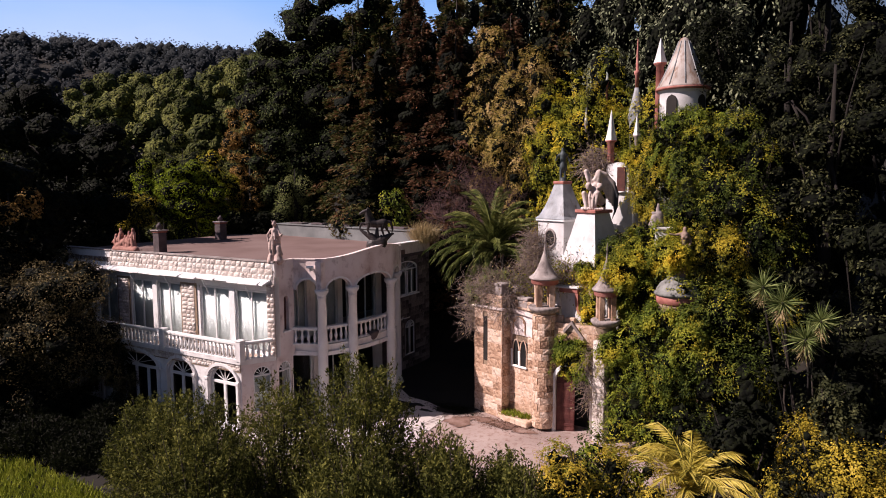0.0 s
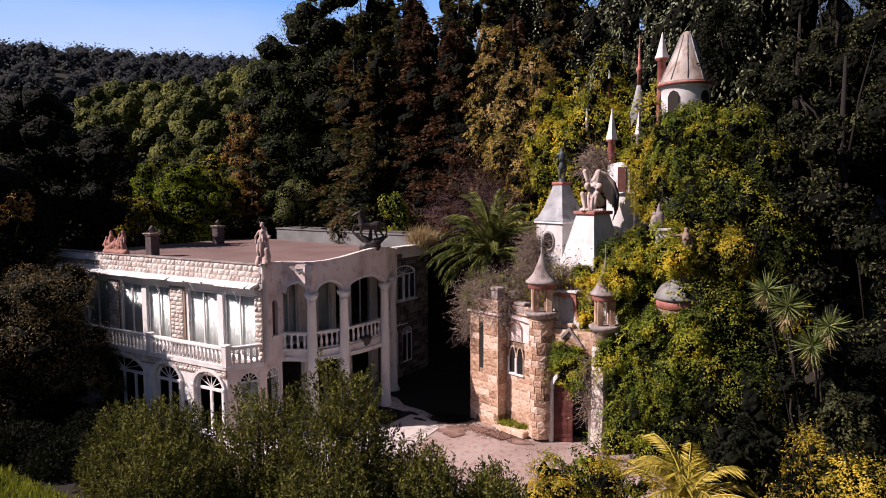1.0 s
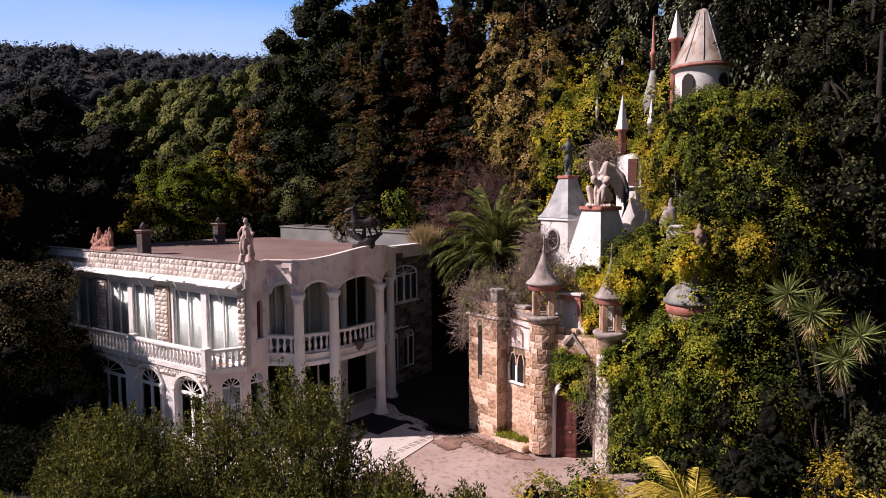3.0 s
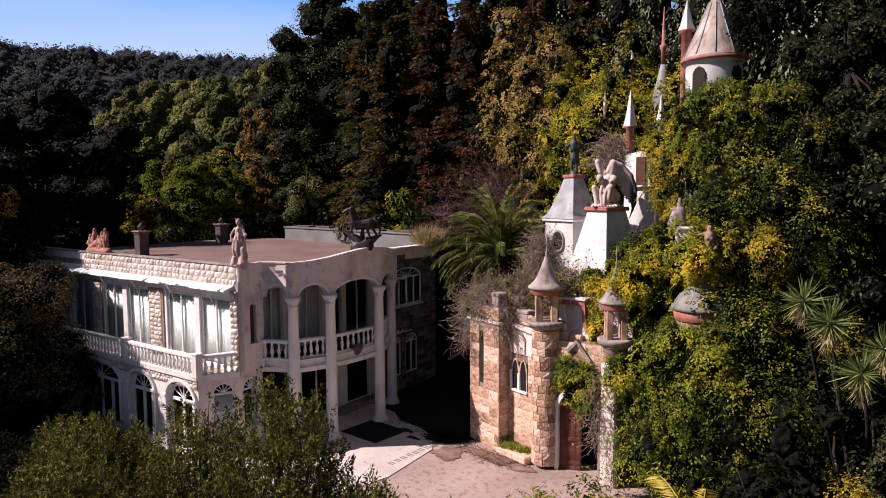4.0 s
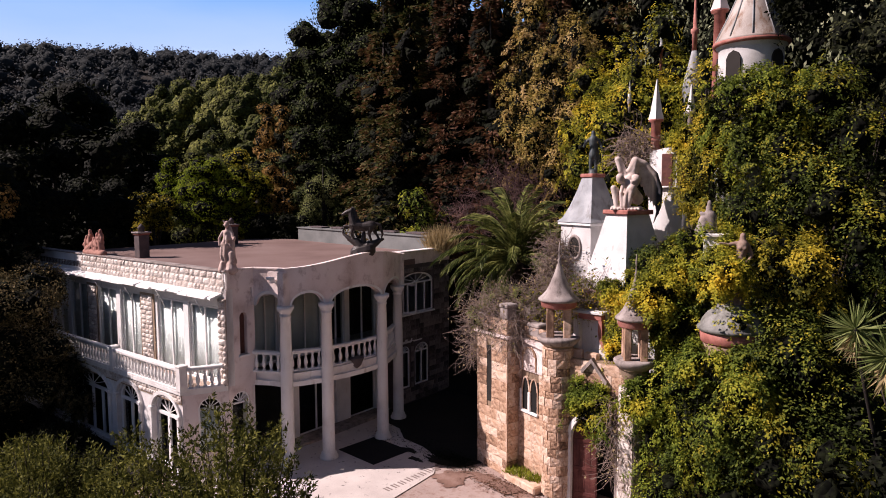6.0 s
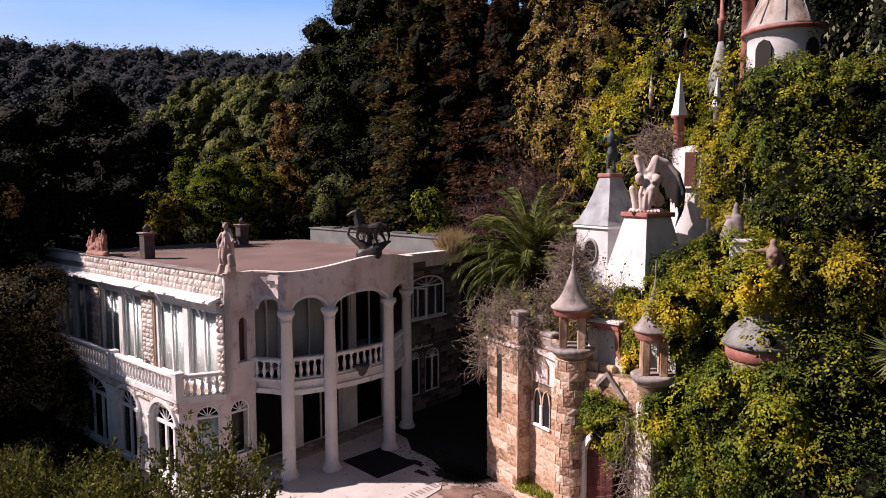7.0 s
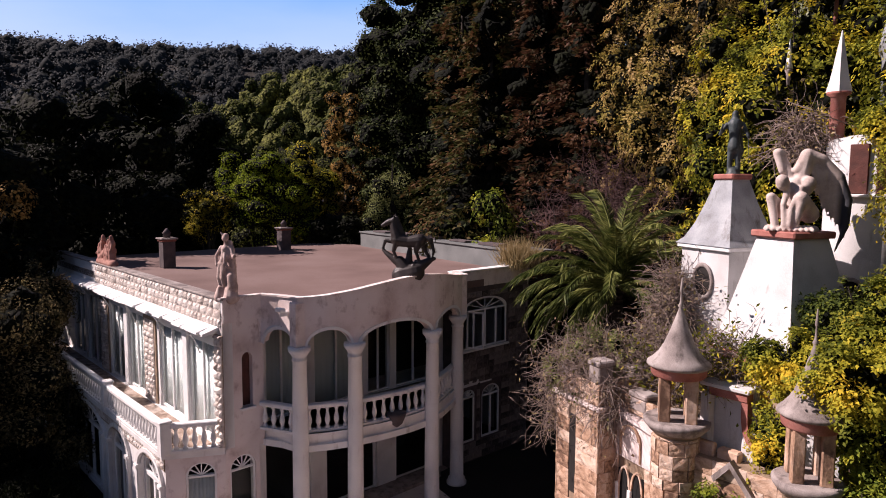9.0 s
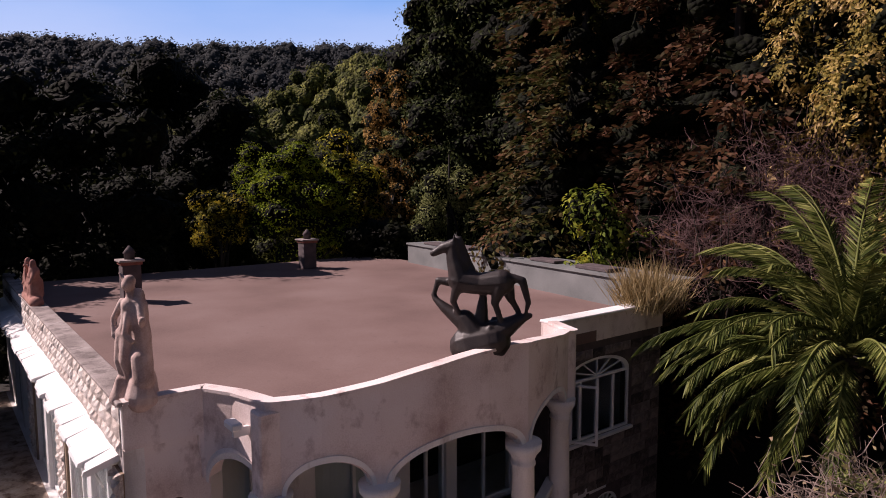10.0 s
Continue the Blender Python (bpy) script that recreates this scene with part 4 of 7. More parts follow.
    part("side_parapet", Mesh().box(-0.26, 0.05, 9.4, 14.0, 7.3, 7.95), PINK, villa)
    part("side_coping", Mesh().box(-0.34, 0.12, 9.42, 14.0, 7.95, 8.01, 0.015), WHITE, villa)
    # back and far walls, upstand behind the roof
    part("back_wall", Mesh().box(X, 0, 13.9, 14.0, 0, 7.3).box(X, X + 0.2, 0, 16.4, 0, 7.5), WHITE, villa)
    d = Vector((0.2 + 15.2, 14.0 - 16.1, 0))
    mu = Matrix.Translation((-15.2, 16.1, 0)) @ Matrix.Rotation(math.atan2(d.y, d.x), 4, "Z")
    part("roof_upstand", Mesh().box(0, 15.2, -0.1, 0.1, 7.5, 8.45, 0, mu).box(-0.05, 15.2, -0.18, 1.6, 8.45, 8.52, 0, mu), GREYROOF, villa, "grey upstand edging the roof")
    for k, (u, w) in enumerate(((1.2, 1.5), (3.6, 1.3), (6.2, 1.7), (9.0, 1.4), (11.6, 1.5))):
        part("roof_slab", Mesh().box(u, u + w, 0.1 + 0.12 * (k % 2), 0.8, 8.53, 8.62 + 0.03 * (k % 3), 0.015, mu), BRICKDARK, villa, "dark slab lying on the upstand")
    # inside walls and floor coloured near-black for the rooms' shade
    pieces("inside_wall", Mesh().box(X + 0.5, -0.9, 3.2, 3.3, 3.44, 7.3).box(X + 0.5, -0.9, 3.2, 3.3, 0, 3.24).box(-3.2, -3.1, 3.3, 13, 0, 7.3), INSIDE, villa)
    part("ground_floor", Mesh().box(X, -0.6, -1.3, 13.8, 0.0, 0.12), INSIDE, villa, "interior floor with the room's shade painted near-black")
    part("flood_lamp", Mesh().box(0.86, 1.2, 1.24, 1.42, 7.60, 7.72, 0.025).box(0.98, 1.06, 1.32, 1.66, 7.46, 7.60, 0.01), PAINT, villa, "small white wall lamp")


build_villa()


def place(x, y, z, rz=0):
    """A pose in the villa's own axes."""
    return VILLA @ pose(x, y, z, 0, 0, rz)


def chimney(m, h, w, cap):
    c = thing("chimney", "square roof chimney of dark rendered brick with a capped pot", "chimney", m, "roof chimneys")
    part("shaft", Mesh().box(-w / 2, w / 2, -w / 2, w / 2, 0, h, 0.02), BRICKDARK, c)
    part("band", Mesh().box(-w / 2 - 0.04, w / 2 + 0.04, -w / 2 - 0.04, w / 2 + 0.04, h, h + 0.1, 0.015), BRICKRED, c, "red brick band")
    part("slab", Mesh().box(-w / 2 - 0.1, w / 2 + 0.1, -w / 2 - 0.1, w / 2 + 0.1, h + 0.1, h + 0.17, 0.015), CONCRETE, c)
    part("pot", Mesh().lathe([(0.16, h + 0.17), (0.16, h + 0.34), (0.2, h + 0.38), (0.11, h + 0.5), (0.03, h + 0.6)], n=12), BRICKDARK, c)


chimney(place(-12.0, 2.9, 7.58), 1.2, 0.55, 0)
chimney(place(-16.2, 11.2, 7.58), 1.15, 0.6, 1)


def statue(name, m, limbs, material, label, voxel=0.035, category="statue", size=1.0):
    """Weathered carving: tapered limbs fused into one body."""
    s = Mesh()
    for p, q, r0, r1 in limbs:
        p, q, r0, r1 = Vector(p) * size, Vector(q) * size, r0 * size, r1 * size
        d = (q - p)
        L = max(d.length, 1e-3)
        rot = d.to_track_quat("Z", "Y").to_matrix().to_4x4() if d.length > 1e-3 else Matrix()
        prof = [(r0 * math.sin(a), -r0 * math.cos(a)) for a in (0.15, 0.6, 1.1)] + [(r0, 0), (r1, L)] + [(r1 * math.cos(a), L + r1 * math.sin(a)) for a in (0.5, 1.0, 1.4)]
        t = Mesh().lathe(prof, n=10)
        s.add([Matrix.Translation(p) @ rot @ Vector(v) for v in t.v], t.f, True)
    ob = solid(name, s, material, label, category, m=m)
    mod = ob.modifiers.new("fuse", "REMESH")
    mod.mode, mod.voxel_size, mod.use_smooth_shade = "VOXEL", voxel, True
    soft = ob.modifiers.new("worn", "SMOOTH")
    soft.factor, soft.iterations = 0.5, 3
    return ob


def standing(h=1.0, lean=0.0):
    """A draped standing figure on a rock, as limbs."""
    k = h
    return [((0, 0, 0), (0, 0, 0.35 * k), 0.30 * k, 0.22 * k), ((-0.09, 0, 0.3 * k), (-0.08, -0.02, 0.95 * k), 0.10, 0.11), ((0.10, 0, 0.3 * k), (0.07, 0.02, 0.95 * k), 0.13, 0.12),
            ((0, 0, 0.9 * k), (lean, 0, 1.3 * k), 0.15, 0.17), ((lean, 0, 1.3 * k), (lean, 0, 1.45 * k), 0.16, 0.07), ((lean, 0, 1.52 * k), (lean, 0, 1.62 * k), 0.1, 0.09),
            ((lean - 0.16, 0, 1.36 * k), (-0.26, -0.05, 1.0 * k), 0.065, 0.05), ((lean + 0.16, 0, 1.36 * k), (0.22, -0.16, 1.1 * k), 0.065, 0.05), ((0.2, 0, 0.3 * k), (0.1, 0, 1.15 * k), 0.13, 0.09),
            ((lean, 0, 1.66 * k), (lean, 0, 1.74 * k), 0.09, 0.03)]


rough = random.Random(5)
pair_limbs = [((-0.16, -0.05, 0.02), (-0.14, -0.02, 0.22), 0.2, 0.17), ((0.18, -0.05, 0.02), (0.16, 0, 0.24), 0.22, 0.18), ((0.0, 0.16, 0.02), (0.02, 0.14, 0.26), 0.22, 0.2),
              ((-0.15, -0.06, 0.3), (-0.17, -0.10, 0.58), 0.062, 0.085), ((-0.17, -0.10, 0.58), (-0.14, -0.03, 0.94), 0.085, 0.125), ((-0.01, -0.06, 0.3), (-0.02, -0.12, 0.58), 0.062, 0.085), ((-0.02, -0.12, 0.58), (-0.03, -0.03, 0.94), 0.085, 0.125),
              ((-0.13, -0.02, 0.98), (-0.04, -0.02, 0.98), 0.135, 0.135), ((-0.08, -0.02, 1.0), (-0.02, -0.02, 1.22), 0.13, 0.11), ((-0.02, -0.02, 1.22), (0.02, -0.02, 1.42), 0.115, 0.13),
              ((-0.12, -0.04, 1.46), (-0.28, -0.08, 1.2), 0.06, 0.05), ((-0.28, -0.08, 1.2), (-0.24, -0.12, 0.94), 0.05, 0.042), ((0.02, -0.02, 1.5), (0.03, -0.02, 1.64), 0.06, 0.055), ((0.02, -0.04, 1.72), (0.03, -0.02, 1.78), 0.1, 0.095), ((-0.02, -0.06, 1.8), (-0.08, -0.1, 1.9), 0.045, 0.02),
              ((0.16, 0.06, 0.28), (0.15, 0.05, 0.9), 0.15, 0.14), ((0.15, 0.05, 0.9), (0.12, 0.04, 1.22), 0.15, 0.14), ((0.12, 0.04, 1.22), (0.09, 0.05, 1.40), 0.15, 0.15), ((0.1, 0.08, 1.5), (0.09, 0.08, 1.58), 0.09, 0.085),
              ((0.2, 0.0, 1.4), (0.34, -0.08, 1.16), 0.06, 0.05), ((0.34, -0.08, 1.16), (0.40, -0.12, 1.24), 0.05, 0.055), ((0.06, -0.1, 1.3), (0.1, -0.2, 1.02), 0.05, 0.045), ((0.1, -0.2, 1.02), (0.2, -0.16, 0.9), 0.045, 0.04), ((0.2, -0.04, 0.62), (0.24, -0.02, 0.3), 0.13, 0.16)]
for k in range(14):
    a = rough.uniform(0, 2 * math.pi)
    pair_limbs.append(((0.26 * math.cos(a), 0.2 * math.sin(a), 0.0), (0.24 * math.cos(a), 0.18 * math.sin(a), rough.uniform(0.08, 0.3)), rough.uniform(0.09, 0.15), 0.06))
statue("garden_statue", place(-0.16, 0.24, 8.02, 25), pair_limbs, STATUE_PINK, "weathered pink stone figures on the parapet corner", 0.02, "statue", 1.02)
rg = random.Random(8)
group_limbs = [((-0.82, 0, 0.06), (0.8, 0, 0.06), 0.17, 0.17), ((-0.62, 0.05, 0.2), (0.05, 0.05, 0.5), 0.2, 0.18), ((0.2, 0.05, 0.2), (0.5, 0.05, 0.55), 0.2, 0.16)]
for x, hh in ((-0.72, 0.75), (-0.34, 1.05), (0.02, 0.72), (0.34, 0.92), (0.64, 1.08)):
    group_limbs += [((x, 0.02, 0.1), (x - 0.04, 0, hh * 0.5), 0.15, 0.13), ((x - 0.04, 0, hh * 0.5), (x + 0.02, 0, hh * 0.78), 0.12, 0.13), ((x + 0.03, -0.02, hh * 0.93), (x + 0.03, -0.02, hh), 0.085, 0.07),
                    ((x + 0.1, 0, hh * 0.78), (x + 0.22, -0.12, hh * rg.uniform(0.5, 0.9)), 0.06, 0.045), ((x - 0.1, 0, hh * 0.76), (x - 0.19, -0.1, hh * 0.48), 0.06, 0.045)]
statue("garden_statue", place(-11.2, 0.12, 8.02, 0), group_limbs, STATUE_RED, "reddish terracotta figure group on the roof parapet", 0.03, "statue", 1.1)
rocks = random.Random(17)
horse_limbs = [((-0.18, 0, -0.05), (0.2, 0, 0.06), 0.34, 0.32), ((-0.05, 0, 0.1), (-0.26, 0, 0.4), 0.27, 0.17), ((-0.26, 0, 0.34), (-0.62, 0.04, 0.58), 0.16, 0.09), ((-0.62, 0.04, 0.58), (-0.80, 0.08, 0.72), 0.09, 0.05),
               ((0.12, 0, 0.12), (0.44, 0, 0.3), 0.25, 0.17), ((0.44, 0, 0.3), (0.66, 0.04, 0.44), 0.17, 0.10), ((0.66, 0.04, 0.44), (0.82, 0.05, 0.5), 0.09, 0.05), ((0.0, 0.05, 0.3), (0.04, 0.05, 0.78), 0.14, 0.07),
               ((-0.34, 0, 1.06), (0.0, 0, 1.01), 0.21, 0.185), ((0.0, 0, 1.01), (0.36, 0, 1.05), 0.185, 0.215), ((-0.34, 0, 1.12), (-0.44, 0, 1.42), 0.20, 0.14), ((-0.44, 0, 1.42), (-0.46, 0, 1.62), 0.14, 0.11),
               ((-0.46, 0, 1.64), (-0.62, 0, 1.60), 0.115, 0.095), ((-0.62, 0, 1.60), (-0.80, 0, 1.50), 0.09, 0.062), ((-0.43, 0.06, 1.74), (-0.41, 0.07, 1.86), 0.032, 0.012), ((-0.43, -0.06, 1.74), (-0.41, -0.07, 1.86), 0.032, 0.012),
               ((-0.36, 0.02, 1.74), (-0.24, 0.03, 1.36), 0.06, 0.09), ((-0.3, 0.02, 1.5), (-0.14, 0.03, 1.24), 0.07, 0.06),
               ((-0.42, 0.09, 1.00), (-0.74, 0.09, 1.03), 0.095, 0.06), ((-0.74, 0.09, 1.03), (-0.82, 0.09, 0.78), 0.052, 0.042), ((-0.82, 0.09, 0.78), (-0.76, 0.09, 0.70), 0.05, 0.045),
               ((-0.36, -0.09, 0.98), (-0.44, -0.09, 0.72), 0.10, 0.062), ((-0.44, -0.09, 0.72), (-0.32, -0.09, 0.46), 0.052, 0.045),
               ((0.42, 0.09, 1.0), (0.50, 0.09, 0.76), 0.14, 0.075), ((0.50, 0.09, 0.76), (0.62, 0.09, 0.56), 0.06, 0.05), ((0.34, -0.09, 0.96), (0.26, -0.09, 0.72), 0.13, 0.07), ((0.26, -0.09, 0.72), (0.36, -0.09, 0.42), 0.058, 0.05),
               ((0.52, 0, 1.14), (0.70, 0, 1.08), 0.06, 0.07), ((0.70, 0, 1.08), (0.80, 0, 0.72), 0.07, 0.05), ((0.80, 0, 0.72), (0.74, 0, 0.48), 0.05, 0.02)]
for k in range(12):                                      # broken rock under the horse
    a = rocks.uniform(0, 2 * math.pi)
    horse_limbs.append(((0.3 * math.cos(a), 0.24 * math.sin(a), 0.0), (0.26 * math.cos(a), 0.2 * math.sin(a), rocks.uniform(0.1, 0.4)), rocks.uniform(0.10, 0.17), 0.07))
statue("horse_statue", place(2.0, 5.45, wave(5.45) + 0.05, 38), horse_limbs, BRONZE, "dark prancing horse statue on the bowed parapet", 0.022, "statue", 1.06)

# ---- castle ----
DOME_AT = (-4.12, 26.1)
castle = thing("castle_gatehouse", "sandstone folly castle front overgrown with creepers", "castle", pose(0, 0, 0))
SAND = unit_stones("stone", STONE, 12, 21, -0.8)


def lancet(mesh, x, y, z, w, h, d):
    """A pointed frame: two jambs and a pointed head, in white stone."""
    t = 0.05
    mesh.box(x, x + t, y, y + d, z, z + h * 0.62, 0.01)
    mesh.box(x + w - t, x + w, y, y + d, z, z + h * 0.62, 0.01)
    c = x + w / 2
    for s in (-1, 1):
        arc = [(c + s * (w / 2) * (1 - (k / 6) ** 1.6), z + h * 0.62 + h * 0.38 * math.sin(k / 6 * math.pi / 2)) for k in range(7)]
        inn = [(c + (a - c) * 0.72, b - 0.05 * (k / 6)) for k, (a, b) in enumerate(arc)]
        for k in range(6):
            mesh.prism([arc[k], arc[k + 1], inn[k + 1], inn[k]], (0, d, 0), (0, y, 0))


def build_castle():
    # square tower at the corner, set askew with its stretch of curtain wall
    F = pose(-14.46, 28.0, 0, 0, 0, -15.5)

    def fpart(name, mesh, mat, label=""):
        o = part(name, mesh, mat, castle, label)
        o.matrix_basis = F
        return o
    tw = fpart("corner_tower", Mesh().box(0.05, 1.85, 0.05, 2.7, 0, 6.05), MORTAR, "square sandstone corner tower")
    slit = [(0.62, 0.92, 2.75, 5.0)]
    stone_face(tw, SAND, pose(0, 0.05, 0), 1.9, 0.0, 5.42, 0.37, 0.6, 0.05, 31, slit)
    stone_face(tw, SAND, pose(0, 0.05, 0), 1.9, 5.55, 6.15, 0.31, 0.46, 0.05, 32)
    stone_face(tw, SAND, pose(1.85, 0, 0, 0, 0, 90), 0.62, 0.0, 5.42, 0.31, 0.38, 0.05, 33)
    stone_face(tw, SAND, pose(1.85, 0, 0, 0, 0, 90), 1.5, 5.55, 6.15, 0.31, 0.38, 0.05, 34)
    stone_face(tw, SAND, pose(0.05, 2.5, 0, 0, 0, -90), 2.5, 0.0, 6.1, 0.31, 0.46, 0.05, 35)
    fpart("string_course", Mesh().box(-0.12, 2.0, -0.1, 2.7, 5.42, 5.54, 0.03), PINK, "pale moulded string course")
    # near-black sheet stands for the shade in the slit
    fpart("slit", Mesh().box(0.62, 0.92, 0.02, 0.06, 2.75, 5.0), INSIDE, "narrow slit window as a sheet of painted shade")
    for x0, x1, y0, y1, z1 in ((0.05, 0.5, 0.02, 0.5, 6.2), (1.42, 1.86, 0.02, 0.5, 6.75), (1.45, 1.86, 1.2, 1.7, 6.5), (2.4, 3.0, 0.6, 1.0, 6.1)):
        fpart("merlon", Mesh().box(x0, x1, y0, y1, 5.6, z1 - 0.16, 0.03).box(x0 - 0.04, x1 + 0.04, y0 - 0.04, y1 + 0.04, z1 - 0.16, z1, 0.04), CONCRETE, "weathered stone merlon")
    # curtain wall with the paired lancet window
    cw = fpart("curtain_wall", Mesh().box(1.8, 4.4, 0.62, 1.2, 0, 5.4), MORTAR)
    stone_face(cw, SAND, pose(1.9, 0.62, 0), 2.0, 0.0, 5.3, 0.37, 0.56, 0.05, 41, [(0.15, 1.15, 2.6, 4.15)])
    stone_face(cw, SAND, pose(2.0, 0.66, 0), 1.5, 5.5, 5.95, 0.24, 0.4, 0.05, 42)
    fpart("sloped_coping", Mesh().prism([(1.9, 5.42), (3.6, 5.22), (3.6, 5.34), (1.9, 5.56)], (0, 0.5, 0), (0, 0.42, 0)), PINK, "pale sloping coping")
    fpart("plaster_panel", Mesh().prism([(2.0, 4.25), (3.35, 4.25), (3.35, 5.2), (2.0, 5.4)], (0, 0.07, 0), (0, 0.55, 0)), PINK, "flaking pale plaster over the window")
    # black sheet on the wall, painting the shade in the lancets
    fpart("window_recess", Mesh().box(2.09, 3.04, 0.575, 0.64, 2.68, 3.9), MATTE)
    for x in (2.1, 2.57):
        lm = Mesh()
        lancet(lm, x, 0.54, 2.72, 0.46, 1.3, 0.12)
        fpart("lancet_window", lm, STONE, "pointed lancet window")
    fpart("lancet_mullion", Mesh().box(2.5, 2.63, 0.50, 0.64, 2.72, 3.45, 0.015), PAINT, "white mullion")
    fpart("lancet_sill", Mesh().box(2.06, 3.06, 0.48, 0.66, 2.62, 2.72, 0.02), PAINT)
    fpart("lancet_side", Mesh().box(2.02, 2.12, 0.52, 0.66, 2.72, 3.5, 0.015), PAINT)
    om = Mesh()
    lancet(om, 2.15, 0.5, 4.3, 0.8, 0.9, 0.12)
    fpart("blind_arch", om, STONE)
    # plinth with a strip of grass
    fpart("plinth", Mesh().box(1.95, 3.7, -0.2, 0.6, 0, 0.32, 0.05), STONE)

    def turret(cx, cy, r, seed, foot=0.0, stones=True, dz=0.0, size=1.0):
        made = []

        def tpart(*given):
            made.append(part(*given))
            return made[-1]
        t = tpart("turret", Mesh().lathe([(r if stones else 0.06, foot), (r if stones else r * 0.75, 5.1), (r, 5.3), (r + 0.03, 5.45), (r + 0.22, 5.62)], cx, cy, 20), MORTAR, castle, "round sandstone turret")
        if stones:
            rng = random.Random(seed)
            z = foot
            while z < 5.35:
                h = min(rng.uniform(0.24, 0.34), 5.4 - z)
                n = 10
                o = rng.random()
                for k in range(n):
                    a = 2 * math.pi * (k + o) / n
                    if math.cos(a - math.radians(-60)) < -0.35:
                        continue
                    w = 2 * r * math.sin(math.pi / n) * rng.uniform(0.98, 1.08)
                    so = part("stone", rng.choice(SAND), None, t)
                    so.matrix_basis = Matrix.Translation((cx, cy, z + 0.006)) @ Matrix.Rotation(a + math.pi / 2, 4, "Z") @ Matrix.Translation((-w / 2, -r * math.cos(math.pi / n) - 0.0, 0)) @ Matrix.Diagonal((w - 0.01, 0.07 * rng.uniform(0.7, 1.3), h - 0.012, 1))
                z += h
        tpart("ledge", Mesh().lathe([(r + 0.12, 5.5), (r + 0.26, 5.66), (r + 0.27, 5.74), (r + 0.2, 5.78)], cx, cy, 28), CONCRETE, castle, "grey moulded ledge")
        for k in range(4):
            a = math.radians(k * 90 - 13)
            m = Matrix.Translation((cx + 0.43 * math.cos(a), cy + 0.43 * math.sin(a), 5.76)) @ Matrix.Rotation(a + math.pi / 4, 4, "Z")
            tpart("lantern_post", Mesh().box(-0.14, 0.14, -0.14, 0.14, 0, 1.08, 0.03, m), STONE, castle, "squat sandstone post")
        tpart("ring", Mesh().lathe([(0.60, 6.80), (0.64, 6.84), (0.66, 7.0), (0.70, 7.06)], cx, cy, 28), TERRA, castle, "faded red ring")
        prof = [(0.68, 7.02), (0.75, 7.06), (0.75, 7.11), (0.62, 7.21), (0.48, 7.36), (0.36, 7.56), (0.26, 7.8), (0.165, 8.05), (0.085, 8.28), (0.045, 8.4), (0.075, 8.45), (0.035, 8.52), (0.022, 8.75), (0.045, 8.8), (0.012, 9.1)]
        tpart("cone_roof", Mesh().lathe(prof, cx, cy, 28), CONCRETE, castle, "flared weathered cone roof with finial")
        if size != 1.0:
            for o in made:
                o.matrix_basis = Matrix.Translation((cx * (1 - size), cy * (1 - size), dz)) @ Matrix.Diagonal((size, size, 1, 1))

    turret(-10.35, 27.40, 0.52, 51, dz=0.15, size=0.965)
    turret(-7.2, 26.75, 0.52, 52, 4.5, False, -0.04, 0.82)
    # gate
    gw = part("gate_wall", Mesh(), MORTAR, castle)
    s = Mesh()
    wall(s, 2.6, 0, 5.2, 0.5, [(0.25, 1.98, 0, 3.3, 0.85)], pose(-10.0, 27.38, 0))
    gw.data = s.data("gate_wall", MORTAR)
    stone_face(gw, SAND, pose(-10.0, 27.38, 0), 2.4, 0.1, 5.2, 0.37, 0.56, 0.05, 61, [(0.1, 2.15, 0, 3.5)])
    fr = Mesh()
    fr.box(-9.88, -9.72, 27.25, 27.43, 0, 2.45, 0.02)
    for k in range(12):
        p = [(-8.885 - q * 0.995 * math.cos(u * math.pi / 12), 2.45 + q * 0.98 * math.sin(u * math.pi / 12)) for q, u in ((0.84, k), (0.84, k + 1), (1.0, k + 1), (1.0, k))]
        fr.prism(p, (0, 0.18, 0), (0, 27.25, 0))
    part("gate_jamb", Mesh().box(-8.05, -7.89, 27.25, 27.43, 0, 2.45, 0.02), CONCRETE, castle)
    part("gate_frame", fr, PAINT, castle, "pale stone gate frame")
    part("gable", Mesh().prism([(-9.3, 4.78), (-8.95, 5.2), (-8.4, 4.5), (-8.36, 4.64), (-8.95, 5.36), (-9.36, 4.9)], (0, 0.2, 0), (0, 27.2, 0)), CONCRETE, castle, "pointed hood over the gate")
    dr = part("gate_leaf", Mesh().box(0, 0.84, 0, 0.06, 0.02, 2.7), GATERED, castle, "dark red plank gate leaf standing ajar")
    dr.matrix_basis = pose(-9.72, 27.44, 0, 0, 0, 20)
    for z in (0.25, 1.2, 2.2):
        part("rail", Mesh().box(0.03, 0.81, -0.03, 0.0, z, z + 0.14, 0.01), GATERED, dr)
    for k in range(4):
        part("plank", Mesh().box(0.02 + k * 0.2, 0.21 + k * 0.2, -0.014, 0.0, 0.04, 2.58, 0.008), GATERED, dr)
    gp = part("gate_pier", Mesh().box(-7.82, -7.3, 27.0, 27.5, 0, 4.7), MORTAR, castle, "pale rough stone pier")
    worn = unit_stones("stone", PALE, 6, 27, -0.6)
    stone_face(gp, worn, pose(-7.82, 27.0, 0), 0.52, 0.0, 4.7, 0.27, 0.3, 0.06, 63)
    stone_face(gp, worn, pose(-7.3, 27.0, 0, 0, 0, 90), 0.5, 0.0, 4.7, 0.27, 0.3, 0.06, 64)
    # black sheet behind the gate paints the shade of the passage
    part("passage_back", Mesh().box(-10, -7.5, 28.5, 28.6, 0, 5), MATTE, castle)
